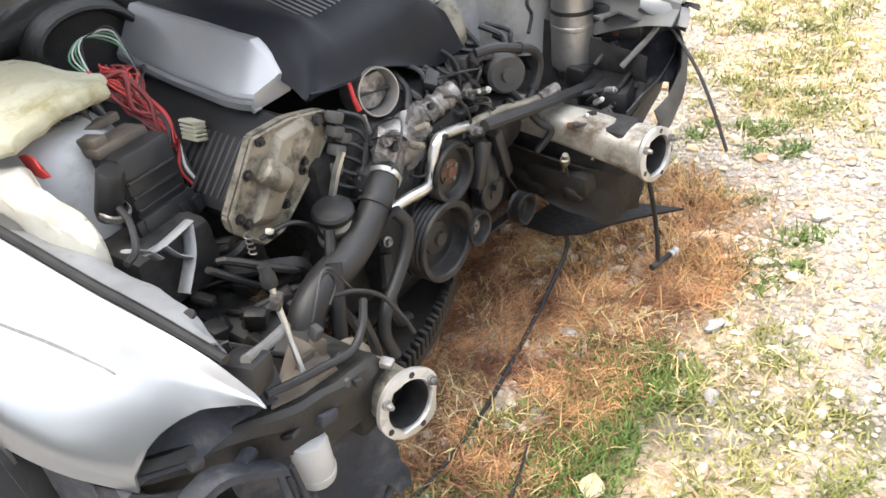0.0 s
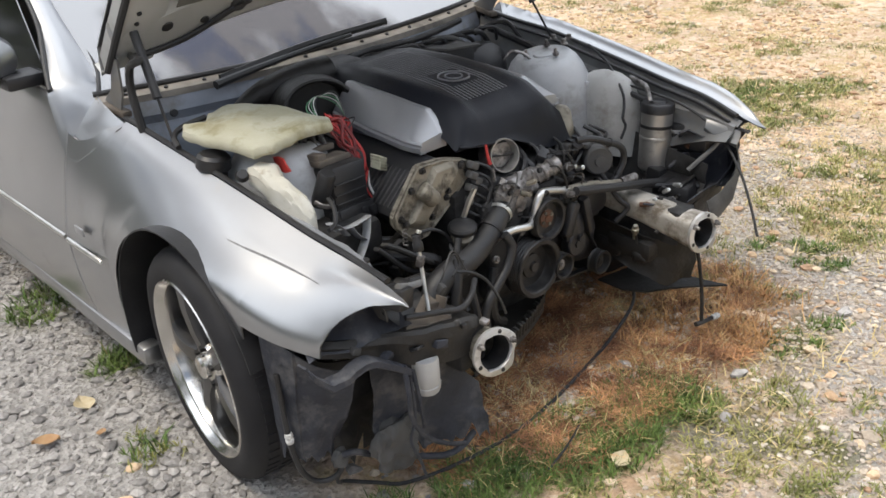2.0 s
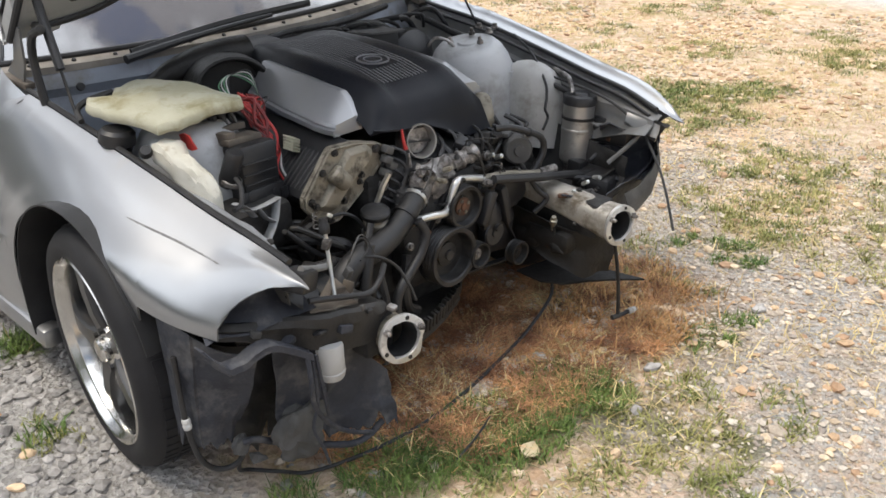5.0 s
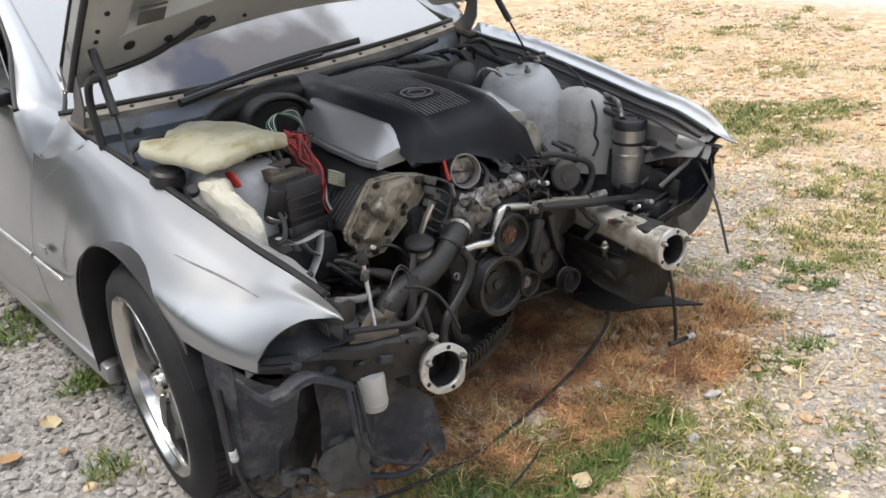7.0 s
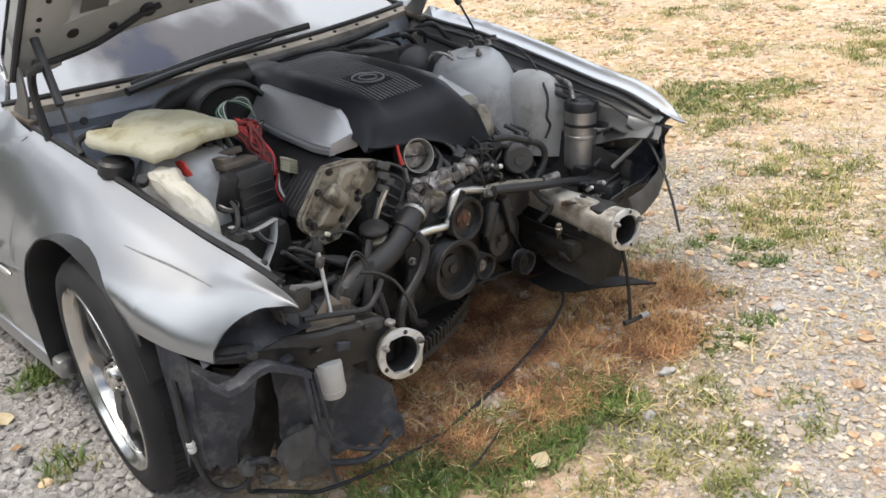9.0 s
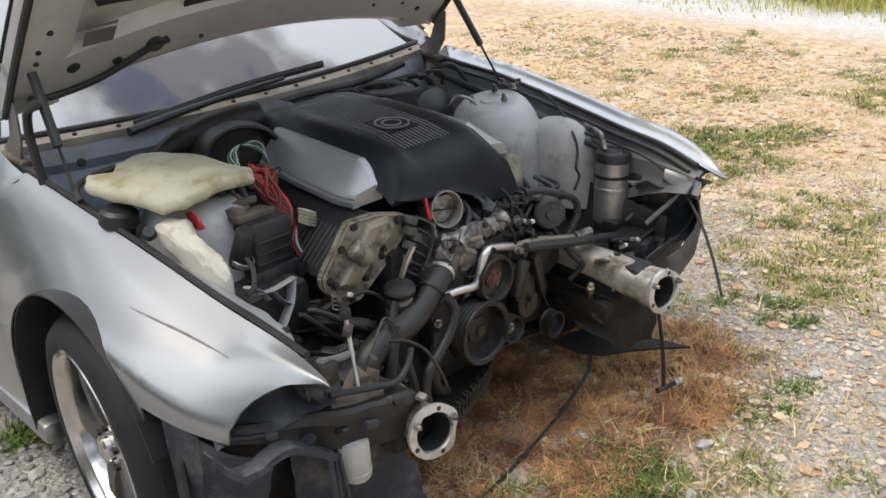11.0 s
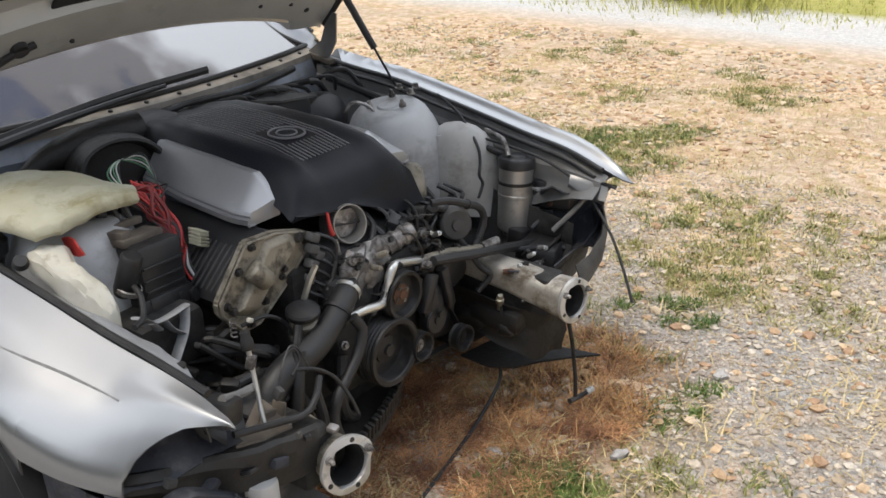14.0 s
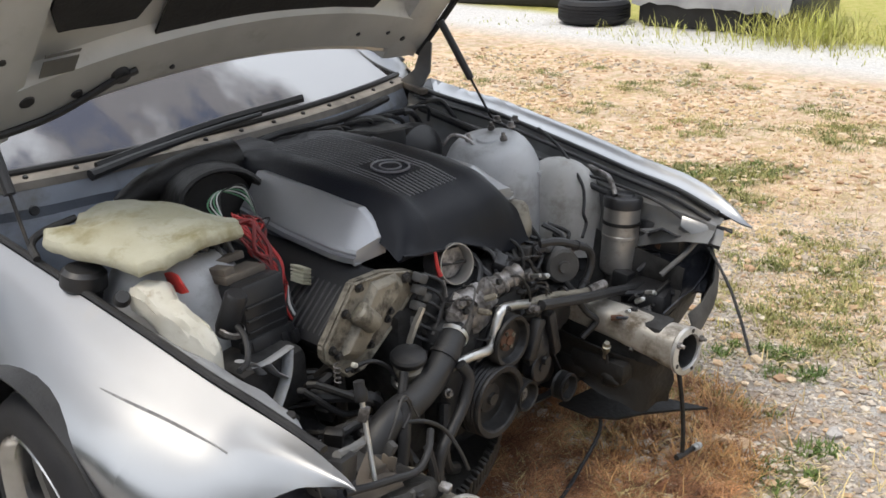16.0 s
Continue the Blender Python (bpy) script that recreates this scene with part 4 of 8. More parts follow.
def build_fender(s):
    ys = sorted({*np.linspace(-0.66, -0.501, 14), *np.linspace(-0.4995, -0.2905, 12), -0.2895, *np.linspace(-0.28, 0.36, 34), 0.3638, 0.366, *np.linspace(0.38, 0.604, 12)})
    rows = []
    for y in ys:
        full, zb = side_profile(y, edge_at(s, y), -0.030 if s < 0 else 0.028, 0.052 if s < 0 else 0.046, s > 0), fender_bottom(y)
        if y > 0.43:
            # the windscreen pillar's foot takes over the inner edge
            cutx = float(np.interp(y, (0.43, 0.49, 0.555, 0.604), (0.735, 0.782, 0.808, 0.816)))
            cutz = float(np.interp(cutx, [q[0] for q in full[:40]], [q[1] for q in full[:40]]))
            full = [(cutx, cutz)] + [q for q in full if q[0] > cutx + 1e-4 or q[1] < cutz - 0.05]
        line = resample(clip_line(full, zb), 61)
        rows.append([(s * x, y, z) for x, z in line[:20:2] + line[20::3]])
    bm = bmesh.new()
    sheet(bm, rows, thick=0.004)
    f = part("fender", bm, M["paint"], car, "silver front fender with a long dark scuff" if s < 0 else "")
    if s < 0:
        bm = bmesh.new()
        rows = []
        for k in range(11):
            t = k / 10
            y, z = -0.155 - 0.28 * t, 0.678 - 0.034 * t
            prof = side_profile(y, curve_at(EDGE, y), -0.030)
            x = float(np.interp(-z, [-q[1] for q in prof[8:]], [q[0] for q in prof[8:]]))
            w = 0.0028 * math.sin(math.pi * min(0.97, t + 0.03)) + 0.0008
            rows.append([(-(x + 0.0012), y, z + w), (-(x + 0.0032), y, z), (-(x + 0.0036), y, z - w * 0.6)])
        sheet(bm, rows, thick=0.001)
        part("scuff_mark", bm, M["scuff"], f, "long dark scuff")
    # bright tube added for the highlight on the rolled rear edge, door gap
    bm = bmesh.new()
    prof = resample(clip_line(side_profile(0.604, edge_at(s, 0.604), -0.030 if s < 0 else 0.028), 0.24), 14)
    tube(bm, [(s * x, 0.6045, z) for x, z in prof[2:]], 0.0022, 6, 1)
    part("edge_highlight", bm, M["silver_plastic"], f, "bright tube for the highlight along the door gap")
    bm = bmesh.new()
    tube(bm, [(s * 0.890, y, 0.482) for y in (0.378, 0.385, 0.5, 0.600)], [0.002, 0.006, 0.006, 0.006], 8, 1, flat=1.3)
    part("side_moulding", bm, M["bright"], f, "slim bright side moulding")
    bm = bmesh.new()
    box(bm, (s * 0.8895, 0.489, 0.543), (0.006, 0.052, 0.022), (0, 0, 0), 0.0025)
    part("side_badge", bm, M["silver_plastic"], f, "small silver side badge")
    # rubber edge seal along the hood gap
    bm = bmesh.new()
    tube(bm, [(s * (edge_at(s, y)[0] - 0.011), y, edge_at(s, y)[1] + 0.001) for y in np.linspace(-0.57, 0.48, 9)], 0.0085, 8, 4, flat=0.8)
    part("edge_seal", bm, M["rubber"], f, "black rubber edge seal")
    if s > 0:
        bm = bmesh.new()
        tube(bm, [(edge_at(s, y)[0] - 0.034, y, edge_at(s, y)[1] - 0.016) for y in np.linspace(-0.56, 0.48, 9)], 0.0055, 8, 4)
        part("edge_seal", bm, M["rubber"], f, "thin black second seal")
    # flange and inner wing below the seal
    bm = bmesh.new()
    rows = []
    for y in np.linspace(-0.47 if s < 0 else -0.585, 0.52, 17):
        xi, zi = edge_at(s, y)
        k = 1.0 if s < 0 else min(1.0, max(0.30, (y + 0.66) / 0.30))
        rows.append([(s * (xi - a), y, zi - b * (k if b > 0.03 else 1)) for a, b in ((0.0, 0.012), (0.026, 0.022), (0.032, 0.050), (0.044, 0.058), (0.048, 0.10), (0.050 if s < 0 else 0.085, 0.17))])
    sheet(bm, rows, thick=0.003)
    part("inner_wing", bm, M["paint_dirty"], car, "dusty silver inner wing panel")
    # wheel house
    bm = bmesh.new()
    rows = []
    for k in range(25):
        a = math.pi * (k / 24) * 1.0 - 0.30
        y, z = ARCH_Y - 0.350 * math.cos(a + 0.62), ARCH_Z + 0.356 * math.sin(a + 0.62)
        rows.append([(s * x, y, max(z, 0.12)) for x in (0.868, 0.80, 0.70, 0.64)])
    sheet(bm, rows, thick=0.004)
    part("wheel_house", bm, M["rubber"], car, "dusty black wheel-arch liner")
    return f


near_fender = build_fender(-1)
far_fender = build_fender(1)

# ---- hood, windscreen, doors ----
HOOD_Y, HOOD_Z, HOOD_A = 0.505, 0.935, radians(47)


def hood_at(x, s, d=0.0):
    """A point of the open hood: x across, s metres up from its hinge line, d out of its lower face."""
    y0 = -0.115 * (1 - (x / 0.72) ** 2)
    crown = 0.035 * (1 - (x / 0.75) ** 2)
    s = s - y0 if s < 0.02 else s
    up, out = Vector((0, -math.cos(HOOD_A), math.sin(HOOD_A))), Vector((0, -math.sin(HOOD_A), -math.cos(HOOD_A)))
    return Vector((x, HOOD_Y, HOOD_Z)) + up * s + out * (d - crown)


def build_hood():
    hood = empty("hood", car)
    hood["label"] = "open silver hood showing its ribbed underside"
    xs = np.linspace(-0.725, 0.725, 25)

    def start(x):
        return 0.115 * (1 - (x / 0.725) ** 2) + 0.002

    bm = bmesh.new()
    rows = [[hood_at(x, start(x) + (1.12 - 0.10 * (x / 0.725) ** 2 - start(x)) * k / 16, -0.045 * min(1, k / 0.6)) for x in xs * (1 - 0.10 * (k / 16) ** 2)] for k in range(17)]
    sheet(bm, rows, thick=0.003)
    part("outer_skin", bm, M["paint"], hood)
    # inner frame: side beams, rear beam, centre ribs
    bm = bmesh.new()

    def beam(path, wide, high):
        rows = []
        for x, s in path:
            rows.append([hood_at(x + dx, s + ds, d) for dx, ds, d in wide])
        sheet(bm, rows, thick=0.003)

    rows = []
    for x in xs:
        a = start(x)
        rows.append([hood_at(x, a + b, d) for b, d in ((0.0, -0.040), (0.004, -0.012), (0.020, 0.004), (0.10, 0.008), (0.15, 0.006), (0.165, -0.018), (0.18, -0.028))])
    sheet(bm, rows, thick=0.003)
    part("rear_beam", bm, M["hood_in"], hood, "grey painted inner hood panel")
    for s in (-1, 1):
        bm = bmesh.new()
        rows = []
        for v in np.linspace(0.02, 1.02, 14):
            k = 1 - 0.10 * (v / 1.12) ** 2
            rows.append([hood_at(s * x * k, v, d) for x, d in ((0.722, -0.030), (0.715, 0.0), (0.70, 0.008), (0.60, 0.010), (0.575, 0.006), (0.56, -0.022), (0.55, -0.03))])
        sheet(bm, rows, thick=0.003)
        part("side_beam", bm, M["hood_in"], hood, "grey painted inner hood panel")
        bm = bmesh.new()
        tube(bm, [hood_at(s * 0.716 * (1 - 0.10 * (v / 1.12) ** 2), v, 0.012) for v in np.linspace(0.03, 1.0, 8)], 0.010, 8, 3)
        part("seal", bm, M["rubber"], hood, "black rubber side seal")
    # panel and dark sound pads
    bm = bmesh.new()
    rows = [[hood_at(x, 0.17 + 0.8 * k / 8, -0.026) for x in np.linspace(-0.57, 0.57, 15)] for k in range(9)]
    sheet(bm, rows, thick=0.002)
    part("inner_panel", bm, M["hood_in"], hood, "grey painted inner hood panel")
    for x0, x1, v0 in ((-0.55, -0.31, 0.33), (-0.27, 0.43, 0.195)):
        bm = bmesh.new()
        rows = []
        for k in range(9):
            v = v0 + 0.55 * k / 8
            i = 0.03 if k in (0, 8) else 0.0
            rows.append([hood_at(x, v, -0.012 + 0.004 * noise.noise((x * 9, v * 9, 0))) for x in np.linspace(x0 + i, x1 - i, 14)])
        sheet(bm, rows, thick=0.006)
        part("sound_pad", bm, M["pad"], hood, "black felt sound pad")
    # holes, label plate, washer hose
    for x, v, r in ((-0.56, 0.15, 0.016), (-0.44, 0.135, 0.012), (-0.20, 0.155, 0.006), (0.60, 0.11, 0.008), (0.40, 0.155, 0.006), (0.52, 0.145, 0.006), (-0.66, 0.20, 0.006), (-0.66, 0.24, 0.006), (-0.64, 0.30, 0.007)):
        bm = bmesh.new()
        c = hood_at(x, v, 0.0095)
        lathe(bm, [(0, 0.004), (r, 0.004), (r * 1.15, 0.0)], along(c, hood_at(x, v, 0.1)), 14)
        part("grommet", bm, M["rubber"], hood, "black rubber plug")
    bm = bmesh.new()
    for k, (v0, v1) in enumerate(((0.225, 0.275), (0.285, 0.295))):
        plate(bm, [hood_at(-0.55, v0, 0.012), hood_at(-0.47, v0, 0.012), hood_at(-0.47, v1, 0.012), hood_at(-0.55, v1, 0.012)], (0, -0.0008, -0.0008))
    part("label_plate", bm, M["grey_label"], hood, "faded dark printed label")
    bm = bmesh.new()
    tube(bm, [hood_at(-0.66, 0.075, 0.018), hood_at(-0.60, 0.07, 0.02), hood_at(-0.50, 0.09, 0.022), hood_at(-0.42, 0.135, 0.024), hood_at(-0.36, 0.17, 0.022), hood_at(-0.31, 0.185, 0.02)], 0.0085, 8, 5)
    lathe(bm, [(0, 0.018), (0.02, 0.018), (0.022, 0.0)], along(hood_at(-0.345, 0.175, 0.008), hood_at(-0.345, 0.175, 0.1)), 14)
    part("washer_hose", bm, M["rubber"], hood, "black washer hose")
    return hood


M["pad"] = surf("sound_pad_felt", (0.008, 0.008, 0.009), (0.016, 0.016, 0.017), 0.85, 0.95, scale=20.0, bump=0.002, bump_scale=120)
build_hood()

# gas struts and hinges
for s in (-1, 1):
    strut = empty("hood_strut", car)
    top, foot = hood_at(s * 0.68, 0.20, 0.03), Vector((s * (0.70 if s < 0 else 0.735), 0.197, 0.80 if s < 0 else 0.775))
    midp = top.lerp(foot, 0.58)
    bm = bmesh.new()
    tube(bm, [top, midp], 0.0115, 10, 1)
    part("cylinder", bm, M["plastic"], strut, "black gas cylinder")
    bm = bmesh.new()
    tube(bm, [midp, foot], 0.0038, 8, 1)
    part("piston_rod", bm, M["steel"], strut, "bare steel rod")
    hinge = empty("hood_hinge", car)
    bm = bmesh.new()
    plate(bm, [(s * 0.712, 0.57, 0.846), (s * 0.712, 0.46, 0.846), (s * 0.714, 0.425, 0.90), (s * 0.714, 0.415, 0.99), (s * 0.714, 0.445, 1.0), (s * 0.714, 0.49, 0.90)], (s * -0.006, 0, 0))
    part("hinge_arm", bm, M["paint_dirty"], hinge)
    bm = bmesh.new()
    box(bm, (s * 0.712, 0.50, 0.842), (0.030, 0.12, 0.018), (6, 0, s * -8), bevel=0.004)
    part("hinge_base", bm, M["brown_plate"], hinge, "dusty brown hinge foot")
bm = bmesh.new()
tube(bm, [hood_at(-0.66, 0.08, 0.02), (-0.705, 0.30, 1.005), (-0.71, 0.345, 0.985), (-0.71, 0.369, 0.933), (-0.71, 0.363, 0.868), (-0.71, 0.347, 0.798)], 0.011, 8, 5)
part("hinge_hose", bm, M["rubber"], car, "black hose by the hood hinge")


def glass_at(u, v):
    """The windscreen: u from -1 to 1 across, v from 0 at its foot to 1."""
    half = 0.73 - 0.13 * v
    x = u * half
    y = 0.475 + 0.115 * u * u + (0.80 - 0.02 * u * u) * v
    z = 0.868 + 0.012 * (1 - u * u) * 0 + 0.50 * v - 0.05 * v * v
    return Vector((x, y, z))


def screen_glass():
    m, nt, p = nodes_of("windscreen_glass")
    p.inputs["Base Color"].default_value = (0.062, 0.056, 0.057, 1)
    p.inputs["Roughness"].default_value = 0.03
    p.inputs["Specular IOR Level"].default_value = 0.5
    p.inputs["Coat Weight"].default_value = 1.0
    p.inputs["Coat Roughness"].default_value = 0.02
    p.inputs["Coat IOR"].default_value = 2.25
    p.inputs["IOR"].default_value = 1.5
    n, l = nt.nodes, nt.links
    co = n.new("ShaderNodeTexCoord")
    d = n.new("ShaderNodeTexNoise")
    d.inputs["Scale"].default_value, d.inputs["Detail"].default_value = 5.0, 8.0
    l.new(co.outputs["Object"], d.inputs["Vector"])
    r = n.new("ShaderNodeMapRange")
    r.inputs["To Min"].default_value, r.inputs["To Max"].default_value = 0.01, 0.07
    l.new(d.outputs["Fac"], r.inputs["Value"])
    l.new(r.outputs["Result"], p.inputs["Roughness"])
    return m


M["screen"] = screen_glass()
bm = bmesh.new()
sheet(bm, [[glass_at(u, v) for u in np.linspace(-1, 1, 29)] for v in np.linspace(0, 1, 13)], thick=0.005)
windscreen = part("windscreen", bm, M["screen"], car, "dusty windscreen reflecting clouds")
bm = bmesh.new()
tube(bm, [glass_at(u, 0.0) + Vector((0, -0.004, 0.002)) for u in np.linspace(-1, 1, 15)], 0.009, 8, 2)
part("screen_seal", bm, M["rubber"], windscreen, "cracked rubber seal")
bm = bmesh.new()
rows = []
for u in np.linspace(-1, 1, 25):
    g = glass_at(u, 0)
    rows.append([g + Vector((0, dy, dz)) for dy, dz in ((0.0, -0.006), (-0.012, -0.003), (-0.030, -0.008), (-0.045, -0.012), (-0.048, -0.03))])
sheet(bm, rows, thick=0.003)
cowl = part("cowl_strip", bm, M["tan"], car, "tan weathered strip under the windscreen")
for u in np.linspace(-0.9, 0.9, 13):
    bm = bmesh.new()
    g = glass_at(u, 0)
    lathe(bm, [(0, 0.008), (0.005, 0.008), (0.007, 0.003), (0.007, 0.0)], along(g + Vector((0, -0.026, -0.010)), g + Vector((0, -0.06, 0.1))), 10)
    part("screw", bm, M["steel"], cowl)
# bulkhead below the cowl: upper shelf and pressed panel
bm = bmesh.new()
rows = []
for x in np.linspace(-0.70, 0.70, 33):
    y = 0.43 + 0.115 * (x / 0.73) ** 2
    dent = 0.006 * math.sin(x * 26) * (1 if abs(x) > 0.2 else 0.3)
    rows.append([(x, y + 0.0, 0.840), (x, y - 0.006, 0.832), (x, y - 0.02 + dent * 0.3, 0.80), (x, y - 0.012 + dent, 0.775), (x, y - 0.03, 0.752), (x, y - 0.045, 0.70), (x, y - 0.05, 0.45)])
sheet(bm, rows, thick=0.003)
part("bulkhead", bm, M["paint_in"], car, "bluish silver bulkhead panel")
bm = bmesh.new()
lathe(bm, [(0, 0.006), (0.010, 0.006), (0.012, 0)], along((-0.585, 0.415, 0.815), (-0.585, 0.2, 0.86)), 14)
part("plug", bm, M["rubber"], car)
# wiper
wiper = empty("wiper", car)
bm = bmesh.new()
tube(bm, [(-0.46, 0.385, 0.868), (-0.30, 0.405, 0.880), (-0.10, 0.42, 0.892), (0.05, 0.425, 0.899)], [0.013, 0.010, 0.008, 0.006], 8, 4)
part("arm", bm, M["plastic"], wiper)
bm = bmesh.new()
tube(bm, [(-0.43, 0.41, 0.876), (-0.10, 0.44, 0.899), (0.21, 0.445, 0.908)], 0.0075, 6, 5, flat=1.6)
part("blade", bm, M["rubber"], wiper)

# roof, pillars and doors
ROOF_Y = 1.275
for s in (-1, 1):
    bm = bmesh.new()
    rows = []
    for (xi, yi, zi), (xo, yo, zo) in (((0.724, 0.42, 0.817), (0.745, 0.42, 0.81)), ((0.733, 0.47, 0.842), (0.800, 0.49, 0.83)), ((0.729, 0.53, 0.856), (0.830, 0.555, 0.84)), ((0.721, 0.575, 0.868), (0.838, 0.605, 0.85)), ((0.706, 0.600, 0.882), (0.833, 0.640, 0.876)), ((0.694, 0.622, 0.894), (0.818, 0.668, 0.906)), ((0.676, 0.667, 0.920), (0.796, 0.705, 0.934)), ((0.663, 0.752, 0.969), (0.763, 0.778, 0.978)), ((0.654, 0.843, 1.021), (0.732, 0.858, 1.026)), ((0.638, 0.974, 1.094), (0.704, 0.987, 1.099)), ((0.620, 1.16, 1.198), (0.678, 1.17, 1.205)), ((0.598, 1.36, 1.316), (0.652, 1.37, 1.322))):
        if yo < 0.63:
            sec = side_profile(yo, edge_at(s, yo), -0.030 if s < 0 else 0.028, 0.052 if s < 0 else 0.046, s > 0)
            zo = float(np.interp(xo, [q[0] for q in sec[:40]], [q[1] for q in sec[:40]])) + 0.0035
        g, w = Vector((s * xi, yi, zi)), Vector((s * xo, yo, zo))
        out = Vector((s * 0.012, -0.008, 0.010)) * min(1.0, max(0.5 if yi > 0.55 else 0.22 if yi > 0.5 else 0.0, (zi - 0.848) / 0.04))
        rows.append([g, g.lerp(w, 0.12) + out * 0.7, g.lerp(w, 0.35) + out * 1.1, g.lerp(w, 0.65) + out, g.lerp(w, 0.9) + out * 0.5, w])
    sheet(bm, rows, thick=0.004)
    pillar = part("windscreen_pillar", bm, M["paint"], car)
    bm = bmesh.new()
    tube(bm, [(s * 0.822, 0.642, 0.894), (s * 0.797, 0.709, 0.937), (s * 0.767, 0.782, 0.979), (s * 0.736, 0.862, 1.027), (s * 0.708, 0.991, 1.10), (s * 0.682, 1.174, 1.206), (s * 0.656, 1.374, 1.323)], 0.008, 8, 3)
    part("window_seal", bm, M["rubber"], pillar, "black window seal")
    bm = bmesh.new()
    tube(bm, [(s * 0.716, 0.580, 0.874), (s * 0.690, 0.624, 0.897), (s * 0.672, 0.669, 0.922), (s * 0.659, 0.754, 0.971), (s * 0.650, 0.845, 1.023), (s * 0.634, 0.976, 1.096), (s * 0.616, 1.162, 1.20), (s * 0.594, 1.362, 1.318)], 0.006, 8, 3)
    part("screen_seal", bm, M["rubber"], pillar, "black windscreen seal")
    bm = bmesh.new()
    door = empty("door", car)
    door["label"] = "silver front door with a slim side moulding"
    rows = []
    for y in np.linspace(0.6105, 1.52, 16):
        rows.append([(s * x, y, z) for x, z in resample(clip_line(side_profile(y, curve_at(EDGE, y), -0.030 if s < 0 else 0.044, 0.052 if s < 0 else 0.088), 0.215), 40)])
    sheet(bm, rows, thick=0.004)
    part("door_skin", bm, M["paint"], door)
    bm = bmesh.new()
    plate(bm, [(s * 0.808, 0.650, 0.884), (s * 0.800, 1.52, 0.885), (s * 0.650, 1.52, 1.320), (s * 0.650, 1.37, 1.318)], (s * 0.004, 0, 0))
    part("side_glass", bm, M["glass_dark"], door, "dark tinted side window")
    bm = bmesh.new()
    tube(bm, [(s * 0.890, y, 0.487) for y in (0.615, 0.9, 1.1, 1.52)], 0.006, 8, 1, flat=1.3)
    part("side_moulding", bm, M["bright"], door, "slim bright side moulding")
    # door mirror
    mirror = empty("door_mirror", car)
    bm = bmesh.new()
    lathe(bm, [(0, -0.06), (0.05, -0.055), (0.085, -0.02), (0.095, 0.03), (0.09, 0.045), (0, 0.04)], pose(s * 0.945, 0.80, 0.972) @ Matrix.Diagonal((1.25, 0.8, 0.85, 1)) @ pose(0, 0, 0, -90), 24)
    part("mirror_shell", bm, M["paint"], mirror)
    bm = bmesh.new()
    box(bm, (s * 0.85, 0.775, 0.912), (0.11, 0.10, 0.04), bevel=0.012)
    part("mirror_foot", bm, M["plastic"], mirror)
    # rear half of the body side
    bm = bmesh.new()
    rows = []
    for y in (1.526, 1.8, 2.2, 2.6, 3.0, 3.4, 3.62, 3.72):
        k = max(0, (y - 2.4) / 1.32)
        top = 0.885 + 0.05 * min(1, (y - 1.5) / 1.0)
        zb = 0.225
        if abs(y - 2.81) < 0.345:
            zb = 0.33 + math.sqrt(0.345**2 - (y - 2.81) ** 2)
        line = resample(clip_line([(0.80 - 0.06 * k, top), (0.85 - 0.06 * k, top - 0.012), (0.89 - 0.05 * k, top - 0.06), (0.902 - 0.07 * k * k, 0.75), (0.902 - 0.07 * k * k, 0.5), (0.885 - 0.07 * k * k, 0.3), (0.862 - 0.07 * k * k, 0.22)], zb), 12)
        rows.append([(s * x, y, z) for x, z in line])
    sheet(bm, rows, thick=0.004)
    part("rear_side", bm, M["paint"], car)
    bm = bmesh.new()
    plate(bm, [(s * 0.798, 1.56, 0.892), (s * 0.78, 2.45, 0.93), (s * 0.660, 2.2, 1.29), (s * 0.648, 1.56, 1.325)], (s * 0.004, 0, 0))
    part("rear_side_glass", bm, M["glass_dark"], car, "dark tinted side window")
    bm = bmesh.new()
    box(bm, (s * 0.835, 0.90, 0.195), (0.06, 1.2, 0.06), bevel=0.015)
    part("sill", bm, M["paint"], car)
bm = bmesh.new()
rows = []
for y, h, w in ((1.262, 1.318, 0.60), (1.4, 1.365, 0.63), (1.7, 1.395, 0.65), (2.1, 1.375, 0.64), (2.35, 1.31, 0.62), (2.75, 1.05, 0.66), (2.95, 0.955, 0.70), (3.4, 0.94, 0.72), (3.70, 0.91, 0.72), (3.74, 0.7, 0.74), (3.74, 0.30, 0.76)):
    rows.append([(x * w, y, h - 0.045 * x * x - (0.05 * abs(x) ** 6)) for x in np.linspace(-1.08, 1.08, 17)])
sheet(bm, rows, thick=0.004)
part("roof_and_boot", bm, M["paint"], car)

bm = bmesh.new()
sheet(bm, [[(x, y, 0.205 + 0.03 * (abs(x) < 0.14) + 0.004 * math.sin(x * 30)) for x in np.linspace(-0.84, 0.84, 29)] for y in (0.42, 0.8, 1.4, 2.0, 2.5, 3.1, 3.7)], thick=0.004)
part("floor_pan", bm, M["apron"], car, "grimy floor pan")

